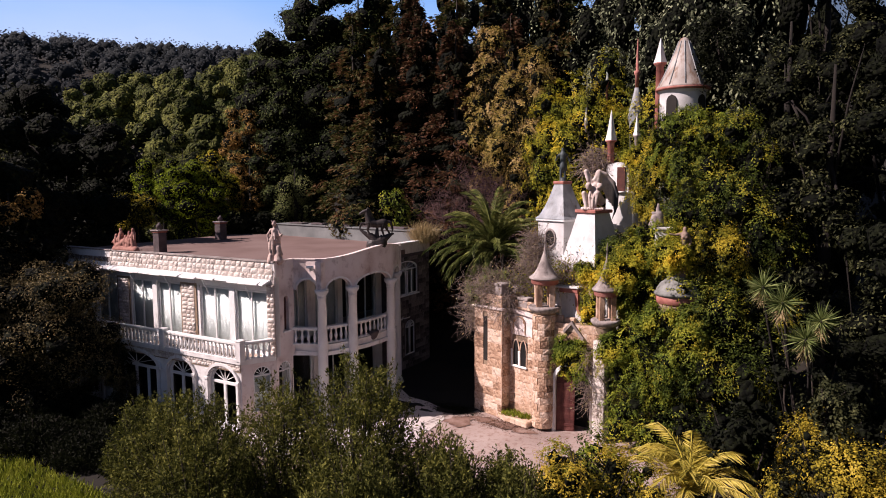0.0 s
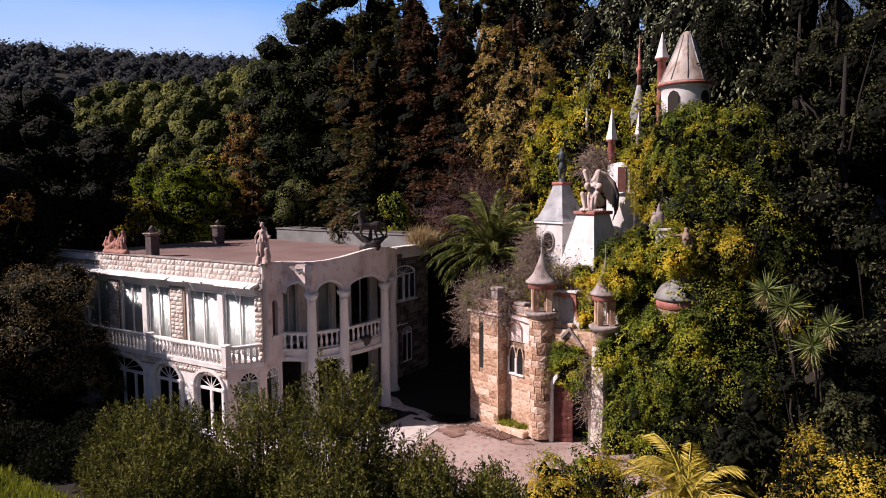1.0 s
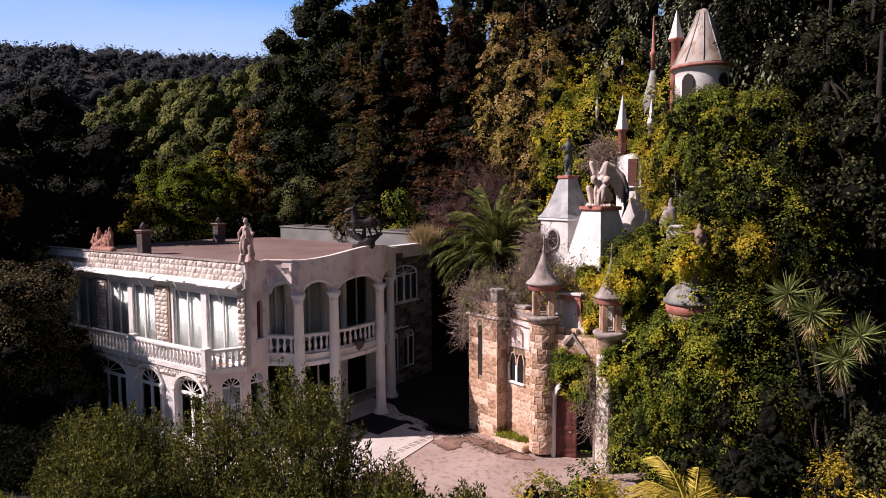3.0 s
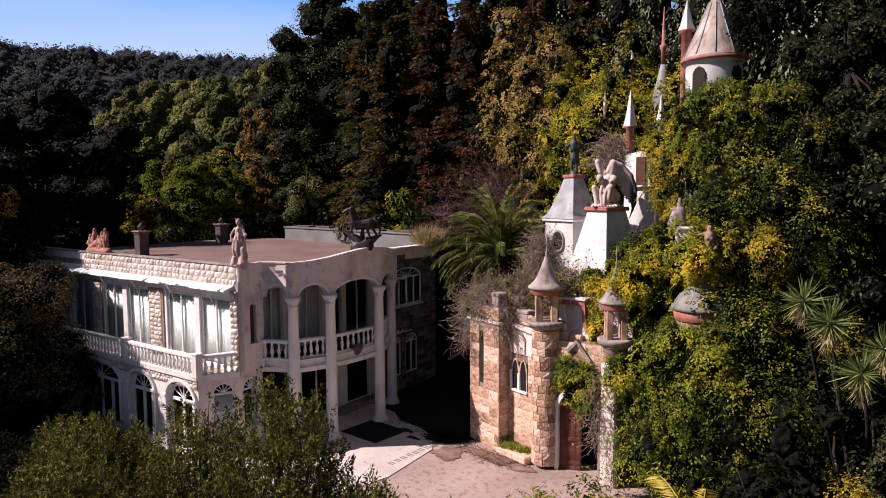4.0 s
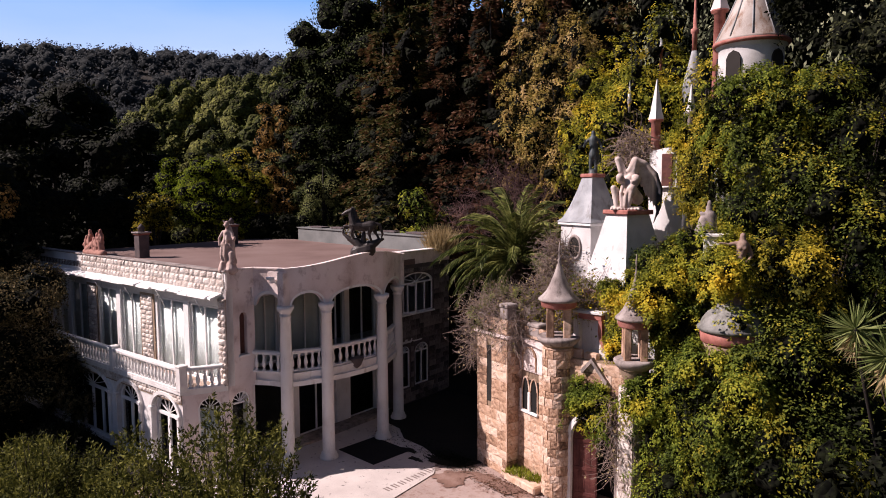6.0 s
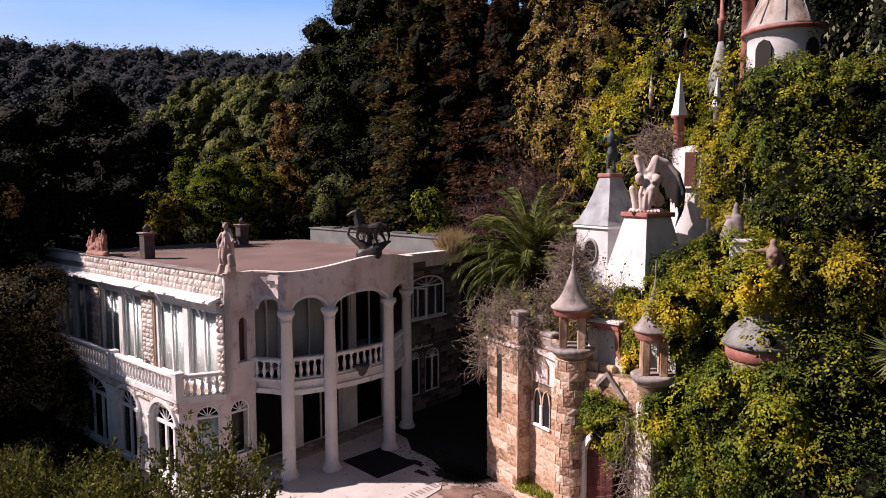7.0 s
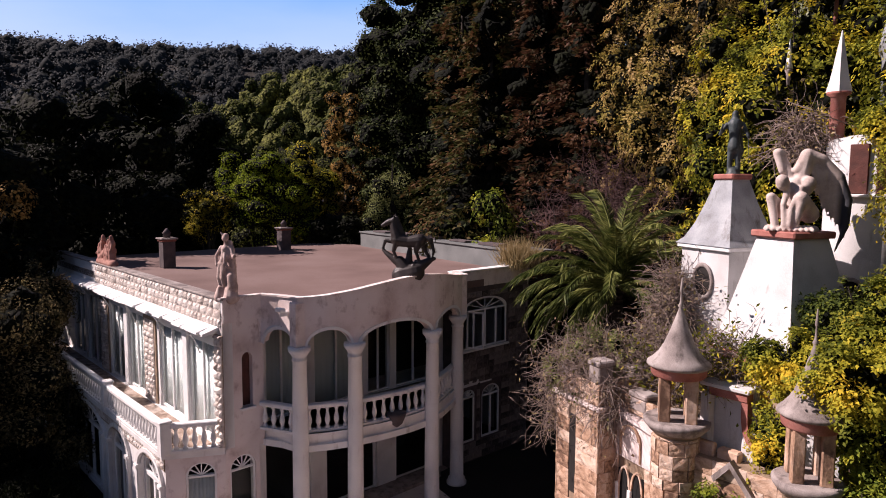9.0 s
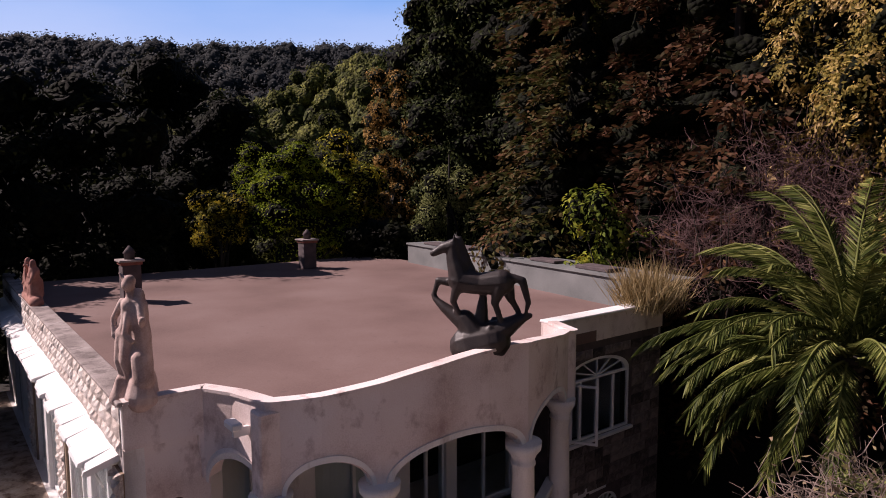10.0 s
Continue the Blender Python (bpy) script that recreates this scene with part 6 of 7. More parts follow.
def creeper(label, c, radii, mat, seed, count, leaf=0.2, droop=0.5, lumps=44, group="creepers on the castle", stems=4, lump=0.30):
    """A mass of climbing leaves: bunches that overhang one another over near-black lobes painting their shade, with
    trailing shoots.
    """
    rng = np.random.default_rng(seed)
    pr = random.Random(seed)
    t = thing("creeper", label, "climbing plant", pose(*c), group)
    P, A, F, C, R = [], [], [], [], []
    rad = np.asarray(radii, float)
    size = min(1.9, max(rad.min(), 0.6))
    weight = rng.uniform(0.35, 1.7, lumps)
    share = weight ** 2 / (weight ** 2).sum()
    for k in range(lumps):
        d = rng.normal(size=3)
        d /= np.linalg.norm(d)
        q = d * rad * rng.uniform(0.55, 1.12)
        rr = size * lump * weight[k]
        n = max(12, int(count * 0.86 * share[k]))
        sprigs = max(3, n // 14)                          # leaves sit in rows along short shoots
        e = rng.normal(size=(sprigs, 3))
        e += d * 0.5 + np.array([0, 0, 0.35])
        e /= np.linalg.norm(e, axis=1, keepdims=True)
        tip = q + e * rr * rng.uniform(0.72, 1.15, (sprigs, 1)) * np.array([1, 1, 1.15])
        way = e * 0.6 + rng.normal(size=(sprigs, 3)) * 0.45
        way[:, 2] -= droop
        way /= np.linalg.norm(way, axis=1, keepdims=True)
        per = n // sprigs
        s = rng.uniform(-0.5, 0.5, (sprigs, per, 1)) * rr * 0.9
        p = tip[:, None] + way[:, None] * s + rng.normal(size=(sprigs, per, 3)) * leaf * 0.45
        a = way[:, None] * 0.7 + rng.normal(size=(sprigs, per, 3)) * 0.5
        f2 = np.broadcast_to(e[:, None], p.shape) + np.array([0, 0, 0.35])
        P.append(p.reshape(-1, 3))
        A.append(a.reshape(-1, 3))
        F.append(f2.reshape(-1, 3))
        C.append(q)
        R.append((rr * 0.5, rr * 0.5, rr * 0.56))
    trails = lumps // 2
    for k in range(trails):                               # trailing shoots
        d = rng.normal(size=3)
        d /= np.linalg.norm(d)
        q = d * rad * rng.uniform(0.9, 1.1)
        n = max(3, int(count * 0.14 / trails))
        s = rng.uniform(0, 1, n)[:, None]
        out = d * 0.5 + rng.normal(size=3) * 0.4
        p = q + (np.array([0, 0, -1.0]) * s ** 1.4 + out * s) * rng.uniform(0.4, 0.95) + rng.normal(size=(n, 3)) * 0.05
        a = rng.normal(size=(n, 3)) + d * 0.6
        a[:, 2] -= 0.6
        P.append(p)
        A.append(a)
        F.append(np.tile(d + np.array([0, 0, 0.4]), (n, 1)))
    for k in range(stems):
        az = pr.uniform(0, 2 * math.pi)
        pts = [(rad[0] * 0.6 * math.cos(az) * f + pr.uniform(-0.15, 0.15), rad[1] * 0.6 * math.sin(az) * f + pr.uniform(-0.15, 0.15), -rad[2] * 0.9 + 1.8 * rad[2] * f) for f in (0, 0.25, 0.5, 0.75, 1)]
        part("stem", Mesh().tube(pts, [0.05, 0.045, 0.035, 0.025, 0.01], 5), BARK, t)
    part("foliage", leaf_data("foliage", np.concatenate(P), np.concatenate(A), leaf, leaf * 0.55, mat, rng, face=np.concatenate(F)), mat, t)
    # inner shell of near-black leaves, painting shade into the gaps
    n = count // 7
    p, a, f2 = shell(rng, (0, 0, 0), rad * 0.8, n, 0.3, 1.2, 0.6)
    part("gap_shade", leaf_data("gap_shade", p, a, leaf * 1.3, leaf * 0.8, L_DARK, rng), L_DARK, t, "near-black inner foliage painting the shade in the gaps")
    # lobes under the bunches, coloured as the shade behind them
    part("gap_shade_core", lobe_data("gap_shade_core", C, R, L_CORE, rng, 1, 0.25), L_CORE, t, "near-black lobes painting the shade behind the leaves", "stuff")
    return t


def shrub(label, x, y, h, spread, seed, count=36000, mat=None, group="foreground shrubs", leaf=0.11):
    """A bush of upright leafy shoots."""
    mat = mat or L_SHRUB
    rng = np.random.default_rng(seed)
    pr = random.Random(seed)
    t = thing("shrub", label, "shrub", pose(x, y, ground_height(x, y)), group)
    P, A = [], []
    st = Mesh()
    shoots = 420
    per = count // shoots
    for k in range(shoots):
        az, rr = rng.uniform(0, 2 * np.pi), spread * np.sqrt(rng.uniform(0, 1))
        edge = rr / spread
        top = h * (1 - 0.62 * edge ** 2.6) * rng.uniform(0.66, 1.08)
        e = np.array([np.cos(az) * rr, np.sin(az) * rr, top])
        dirn = np.array([np.cos(az) * edge * 0.9, np.sin(az) * edge * 0.9, 1.0]) + rng.normal(size=3) * 0.22
        dirn /= np.linalg.norm(dirn)
        L = rng.uniform(0.5, 1.25) * (0.5 + 0.18 * h)
        s = rng.uniform(0, 1, per) ** 0.8
        p = e - dirn * (L * (1 - s))[:, None] + rng.normal(size=(per, 3)) * (0.11 * (1.15 - s))[:, None]
        a = dirn * 0.8 + rng.normal(size=(per, 3)) * 0.6
        P.append(p)
        A.append(a)
        if k % 6 == 0:
            st.tube([(e[0] * 0.15, e[1] * 0.15, 0), (e[0] * 0.6, e[1] * 0.6, top * 0.5), tuple(e)], [0.04, 0.025, 0.006], 4)
    n = count // 4                                        # inner leaves
    d = rng.normal(size=(n, 3))
    d /= np.linalg.norm(d, axis=1, keepdims=True)
    p = d * rng.uniform(0.5, 0.92, n)[:, None] * np.array([spread, spread, h * 0.85])
    p[:, 2] = np.abs(p[:, 2])
    P.append(p)
    A.append(d + rng.normal(size=(n, 3)) * 0.8)
    part("branching", st, BARK, t, kind="stuff")
    part("foliage", leaf_data("foliage", np.concatenate(P), np.concatenate(A), leaf, leaf * 0.36, mat, rng), mat, t)
    return t


def palm(label, x, y, z0, trunk_h, fronds, L, mat, seed, width=0.55, leaf=0.5, droop=1.0, updir=1.0, name="palm_tree", per=90, tilts=(8, 78), sag=0.0, swept=0.85):
    """A feather palm: stout trunk and arching fronds of narrow leaflets, each frond a part."""
    rng = np.random.default_rng(seed)
    t = thing(name, label, "palm", pose(x, y, z0))
    pr = []
    z = 0
    while z < trunk_h:
        pr += [(0.26 if trunk_h > 1.5 else 0.12, z), (0.31 if trunk_h > 1.5 else 0.14, z + 0.12)]
        z += 0.16
    part("trunk", Mesh().lathe(pr + [(0.2, trunk_h + 0.15)], n=12, smooth=False), BARK, t)
    for k in range(fronds):
        az = rng.uniform(0, 2 * np.pi)
        tilt = np.radians(rng.uniform(*tilts))
        Lk = L * rng.uniform(0.8, 1.1)
        n = 14
        p = np.zeros((n + 1, 3))
        el = np.pi / 2 - tilt
        for i in range(n):
            e = el - droop * (i / n) ** 1.5 * 1.25
            p[i + 1] = p[i] + np.array([np.cos(az) * np.cos(e), np.sin(az) * np.cos(e), np.sin(e)]) * Lk / n
        p[:, 2] += trunk_h
        rib = Mesh().tube([tuple(q) for q in p], [0.035 * (1 - i / (n + 2)) + 0.006 for i in range(n + 1)], 4)
        fr = part("frond", rib, mat, t)
        s = np.linspace(0.1, 1, per)
        ix = s * n
        i0 = np.minimum(ix.astype(int), n - 1)
        f = (ix - i0)[:, None]
        pos = p[i0] * (1 - f) + p[i0 + 1] * f
        d = p[i0 + 1] - p[i0]
        d /= np.linalg.norm(d, axis=1, keepdims=True)
        sd = np.array([-np.sin(az), np.cos(az), 0.0])
        lv = np.sin(np.pi * np.clip(s * 0.9 + 0.1, 0, 1)) ** 0.6
        base, ax, ln = [], [], []
        for sg in (-1, 1):
            a = sd * sg * swept + d * 0.85 + rng.normal(size=(per, 3)) * 0.03
            a[:, 2] += 0.10 - 0.25 * droop * s - sag
            base.append(pos)
            ax.append(a)
        me = leaf_data("leaf_blade", np.concatenate(base), np.concatenate(ax), leaf, width * 0.09, mat, rng, 0.1)
        part("leaf_blade", me, mat, fr, kind="stuff")
    return t


def yucca_head(x, y, z, r, seed, stem_to):
    rng = np.random.default_rng(seed)
    t = thing("yucca", "spiky yucca rosette over a skirt of withered leaves", "plant", pose(x, y, z), "yuccas")
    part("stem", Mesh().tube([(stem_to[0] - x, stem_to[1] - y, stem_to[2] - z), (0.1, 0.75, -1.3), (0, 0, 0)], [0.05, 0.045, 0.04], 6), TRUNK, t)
    n = 70
    d = rng.normal(size=(n, 3))
    d[:, 2] = -np.abs(d[:, 2]) * 1.3 - 0.5
    part("withered_skirt", leaf_data("withered_skirt", np.c_[np.zeros((n, 2)), rng.uniform(-0.4, -0.1, n)], d, r * 0.62, 0.04, L_STRAW, rng, 0.3), L_STRAW, t, "withered leaves hanging under the rosette", kind="stuff")
    n = 170
    d = rng.normal(size=(n, 3))
    d[:, 2] += 0.1
    d *= rng.uniform(0.6, 1.2, (n, 1))
    part("rosette", leaf_data("rosette", np.zeros((n, 3)) + d * 0.03, d, r * 0.84, 0.038, L_YUCCA, rng, 0.3), L_YUCCA, t, kind="stuff")


def tangle(label, x, y, z, radii, seed, strands=220, mat=None, leaves=0, lmat=None, name="dry_creeper", r=0.0075, hang=0.5, category="climbing plant", curl=0.45):
    """A mat of bare, crossing twigs, with a few leaves."""
    pr = random.Random(seed)
    t = thing(name, label, category, pose(x, y, z))
    m = Mesh()
    pts_all = []
    for k in range(strands):
        p = Vector((pr.gauss(0, 0.45) * radii[0], pr.gauss(0, 0.45) * radii[1], pr.uniform(-0.2, 0.9) * radii[2]))
        d = Vector((pr.gauss(0, 1), pr.gauss(0, 1), pr.gauss(0, 0.8))).normalized()
        line = [p.copy()]
        for i in range(5):
            d = (d + Vector((pr.gauss(0, curl), pr.gauss(0, curl), pr.gauss(-0.1 * hang, curl * 0.9)))).normalized()
            p = p + d * pr.uniform(0.12, 0.32)
            line.append(p.copy())
        pts_all += line
        rr = r * pr.uniform(0.6, 1.6)
        m.tube(line, [rr, rr, rr * 0.9, rr * 0.8, rr * 0.6, rr * 0.3], 3)
    part("twig_mat", m, mat or DRYTWIG, t, kind="stuff")
    if name == "bare_bush":
        for k in range(5):
            az = pr.uniform(0, 2 * math.pi)
            line = [(f * radii[0] * 0.6 * math.cos(az), f * radii[1] * 0.6 * math.sin(az), -radii[2] + f * 1.7 * radii[2]) for f in (0, 0.3, 0.65, 1)]
            part("stem", Mesh().tube(line, [0.06, 0.045, 0.03, 0.01], 5), BARK, t)
    if leaves:
        rng = np.random.default_rng(seed)
        q = np.array([tuple(pts_all[i]) for i in rng.integers(0, len(pts_all), leaves)]) + rng.normal(size=(leaves, 3)) * 0.1
        part("leaves", leaf_data("leaves", q, rng.normal(size=(leaves, 3)), 0.13, 0.07, lmat or L_DRY, rng), lmat or L_DRY, t)
    return t


def woods(name, label, spots, size, lobes, level, fringe, leaf, mat, wmat, seed, tall=1.3, tip=0.5):
    """Distant tree crowns over the slope, beyond counting: each a ragged heap of leaf bunches round a dark core."""
    rng = np.random.default_rng(seed)
    P, A, F, C, R = [], [], [], [], []
    for x, y in spots:
        s = size * rng.uniform(0.6, 1.4)
        z = ground_height(x, y)
        hgt = s * tall * rng.uniform(0.8, 1.25)
        for k in range(lobes):
            u = (k + rng.uniform(0.2, 0.8)) / lobes
            off = 0.30 * (1 - 0.75 * u)
            az = rng.uniform(0, 2 * np.pi)
            c = (x + np.cos(az) * s * off, y + np.sin(az) * s * off, z + hgt * (0.12 + 0.78 * u))
            r = s * (0.30 - 0.14 * u) * rng.uniform(0.75, 1.25)
            C.append(c)
            R.append((r * 0.86, r * 0.86, r * 0.9))
            p, a, f = shell(rng, c, (r, r, r * 1.05), fringe, 0.0, tip, 0.8)
            P.append(p)
            A.append(a)
            F.append(f)
    wood = tagged(new(name, lobe_data(name, C, R, wmat, rng, level, 0.2)), label, "woods", kind="stuff")
    part("fringe", leaf_data("fringe", np.concatenate(P), np.concatenate(A), leaf, leaf * 0.6, mat, rng, face=np.concatenate(F)), mat, wood, kind="stuff")
    return wood


def ridge_woods(spots):
    """The canopy of the far ridge: small crowns of leaf sprays, beyond counting."""
    rng = np.random.default_rng(1)
    n = 64
    x = np.array(spots)
    z = np.array([ground_height(*s) for s in spots])
    k = len(spots)
    s = rng.uniform(0.75, 1.7, k)
    d = rng.normal(size=(k, n, 3))
    d /= np.linalg.norm(d, axis=2, keepdims=True)
    c = np.c_[x, z + 2.6 * s]
    p = c[:, None, :] + d * rng.uniform(0.6, 1.08, (k, n, 1)) * s[:, None, None] * np.array([2.4, 2.4, 2.5])
    # sprays share one facing to light evenly, standing in for haze
    face = d * 0.6 + np.array([0.45, -0.45, 0.55]) + rng.normal(size=(k, n, 3)) * 0.25
    a = rng.normal(size=(k, n, 3)) + np.array([0, 0, 0.5])
    wood = tagged(new("far_woods", lobe_data("far_woods", c, np.outer(s, (1.5, 1.5, 1.7)), L_FARW, rng, 1, 0.1)), "dark woods on the far ridge with haze put into their colour", "woods", kind="stuff")
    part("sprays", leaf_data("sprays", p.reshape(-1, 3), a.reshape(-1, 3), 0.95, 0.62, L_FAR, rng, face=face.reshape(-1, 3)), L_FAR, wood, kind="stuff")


def build_plants():
    pr = random.Random(77)
    # far ridge and middle slope
    far = []
    for k in range(2000):
        az, d = math.radians(pr.uniform(42, 99)), 148 + 178 * pr.random() ** 0.85
        far.append((-d * math.sin(az), d * math.cos(az)))
    ridge_woods(far)
    mid = []
    for k in range(250):
        az, d = math.radians(pr.uniform(42, 82)), 66 + 84 * pr.random() ** 0.8
        mid.append((-d * math.sin(az), d * math.cos(az)))
    woods("hill_woods", "green mixed woods on the slope behind the house", mid, 6.2, 6, 2, 58, 0.42, L_HILL, L_HILLW, 2, 1.05, 0.6)
    # pines and conifers behind the roof
    G = "trees behind the house"
    for x, y, h, s, sd in ((-45.0, 45, 23.5, 4.0, 11), (-40.6, 44.5, 26, 4.2, 12), (-36.5, 46, 27, 4.2, 13), (-42, 43, 17, 3.6, 14), (-48.0, 48, 21, 3.6, 15)):
        broad_tree("pine_tree", "tall dark pine with clumped needles", x, y, h, s, L_PINE, sd, 0.26, 13500, 80, 0.15, 0.0, 0.9, G, puff=0.34)
    k = 20
    for x, y, h, s, mt in ((-33, 41, 22.5, 4.6, L_CEDAR), (-29.5, 40, 21, 4.6, L_CEDAR), (-26, 40.5, 21, 4.8, L_RUST), (-22.8, 40, 20.5, 4.6, L_RUST), (-31, 45, 24, 4.5, L_CEDAR), (-27, 46, 24, 4.5, L_CEDAR),
                           (-23, 46, 24.5, 4.6, L_CEDAR), (-20, 43, 20, 4.2, L_RUST), (-34.5, 47, 23, 4.5, L_CEDAR), (-18, 47, 23, 4.5, L_CEDAR), (-24.5, 43, 23, 4.2, L_CEDAR), (-28, 42.5, 23, 4.2, L_RUST)):
        k += 1
        conifer("dark conifer with drooping rusty boughs" if mt is L_RUST else "dark green conifer with drooping boughs", x, y, h, s, mt, k, 10500, G, 0.37)
    for x, y, h, s in ((-5.6, 42, 26, 3.4), (-23.5, 49.5, 25, 3.2), (-19.5, 49, 25, 3.2), (-34, 52, 22, 3), (-30, 53, 24, 3), (-25, 53, 24, 3.2), (-20, 52, 24, 3.2), (-15.5, 49, 24, 3.4), (-11.5, 47, 25, 3.4), (-7.5, 46, 26, 3.6), (-3, 45, 27, 3.6), (-13, 43, 19, 3), (-8.5, 41, 20, 3), (-4.5, 40, 22, 3.2), (0, 39, 24, 3.6)):
        k += 1
        broad_tree("eucalyptus", "tall grey-green eucalyptus with hanging foliage", x, y, h, s, L_EUC if x < -4 else L_DARK, k, 0.25, 6800, 44, 0.1, 1.3, 2.6, "eucalyptus trees on the slope", puff=0.26)
    # trees round the roof's back
    broad_tree("autumn_tree", "slender tree with orange-brown autumn leaves", -46, 41.6, 16.0, 3.0, L_RUSSET, 61, 0.19, 12000, 70, 0.25, group=G, puff=0.2)
    broad_tree("bright_tree", "bushy bright green tree", -43.8, 33.8, 13.6, 3.1, L_BRIGHT, 62, 0.15, 17000, 50, 0.48, group=G, puff=0.27)
    broad_tree("bright_tree", "bushy bright green tree", -48.6, 34.2, 13.0, 2.4, L_BRIGHT, 162, 0.15, 9000, 34, 0.6, group=G, puff=0.28)
    broad_tree("yellow_tree", "tree with yellow-green leaves", -46.5, 38, 13.6, 2.4, L_VINE, 60, 0.2, 8000, 26, 0.3, group=G)
    broad_tree("golden_shrub", "small tree with yellow leaves", -46.4, 30.2, 11.4, 1.6, L_GOLD, 63, 0.15, 7000, 34, 0.66, group=G, puff=0.36)
    broad_tree("pale_tree", "small pale green tree beside the conifers", -38.6, 39.8, 12.6, 2.0, L_PALE, 64, 0.17, 10000, 18, 0.05, 0.4, 1.6, group=G)
    broad_tree("hill_tree", "green tree on the slope", -50, 46, 12, 4, L_HILL, 65, 0.22, 11000, 26, 0.1, group=G)
    broad_tree("hill_tree", "green tree on the slope", -55, 41, 11, 4, L_HILL, 66, 0.22, 11000, 26, 0.1, group=G)
    broad_tree("hill_tree", "green tree on the slope", -50, 37, 11, 3.6, L_HILL, 67, 0.22, 10000, 26, 0.1, group=G)
    broad_tree("hill_tree", "green tree on the slope", -40.5, 37, 8.5, 3.0, L_DARK, 68, 0.3, 8000, 24, 0.1, group=G)
    broad_tree("hill_tree", "green tree on the slope", -30, 38, 9, 3.0, L_CEDAR, 69, 0.3, 7000, 24, 0.05, group=G)
    broad_tree("creeper_tree", "small tree hung with light green creepers", -25.5, 37, 11.6, 1.5, L_VINEG, 70, 0.22, 5000, 20, 0.05, 0.7, 1.8, group=G)
    # dark trees at the far end of the house
    for x, y, h, s, sd in ((-40.6, 17, 18, 4.8, 71), (-45, 23.2, 18, 4.8, 72), (-52, 28, 15, 5, 73), (-57, 34, 15, 5, 74), (-44, 11, 13, 5, 75), (-56, 20, 18, 5.5, 76), (-64, 33, 17, 5.5, 77), (-63, 25, 19, 5.5, 70)):
        broad_tree("dark_tree", "dense dark evergreen standing in shade", x, y, h, s, L_DARK, sd, 0.34, 5500, 30, 0.05, group="evergreens beyond the house")
    broad_tree("dark_tree", "dark evergreen close against the long side", -31.4, 16.0, 8.6, 3.0, L_DUSK, 78, 0.13, 26000, 60, 0.05, group="evergreens beyond the house", core=0.5)
    broad_tree("dark_tree", "dark evergreen close against the long side", -35.5, 14.2, 9.5, 3.6, L_DUSK, 79, 0.15, 22000, 60, 0.05, group="evergreens beyond the house", core=0.5)
    for x, y, z, r, sd in ((-32.6, 18.3, 3.2, (1.3, 0.6, 2.3), 171), (-30.4, 18.6, 2.2, (0.9, 0.5, 1.7), 172), (-35.0, 18.2, 5.2, (1.7, 0.7, 2.6), 173), (-33.4, 18.7, 6.6, (1.0, 0.5, 0.9), 174)):
        creeper("dark creeper hanging before the arcade", (x, y, z), r, L_DUSK, sd, 5200, 0.12, 0.8, 34, "dark creepers by the arcade", 3, 0.36)
    broad_tree("autumn_tree", "thin tree with russet leaves", -38.5, 17.5, 13.2, 1.8, L_RUSSET, 80, 0.2, 3500, 20, 0.3, group="evergreens beyond the house")
    # hillside creepers behind the castle
    for lab, c, r, mt, sd, n in (("tall tawny creepers hanging from trees", (-19.6, 39.6, 15.6), (1.7, 1.2, 5.6), L_VINEB, 81, 11000), ("tall tawny creepers hanging from trees", (-16.6, 38.4, 14.4), (2.2, 1.5, 5.4), L_VINEB, 85, 13000),
                                 ("tall tawny creepers hanging from trees", (-21.2, 40.8, 12.0), (1.5, 1.2, 4.5), L_VINEB, 86, 6000), ("tall mass of yellow-green creepers over trees", (-13.4, 36.8, 12.5), (2.2, 1.6, 4.8), L_VINE, 82, 13000),
                                 ("yellow-green creepers behind the pinnacles", (-10.8, 35.0, 12.6), (2.0, 1.5, 5.2), L_VINE, 83, 12000), ("yellow-green creepers behind the pinnacles", (-6.8, 33.5, 13.2), (1.5, 1.4, 2.6), L_VINE, 84, 6000)):
        creeper(lab, c, r, mt, sd, int(n * 1.5), 0.14, 0.8, 80, "creepers on the slope", 5, 0.36)
    creeper("dark bough hanging over the cone roof", (-3.4, 29.4, 17.4), (1.0, 0.8, 1.5), L_DARK, 87, 3000, 0.16, 0.8, 30, "creepers on the slope", 2)
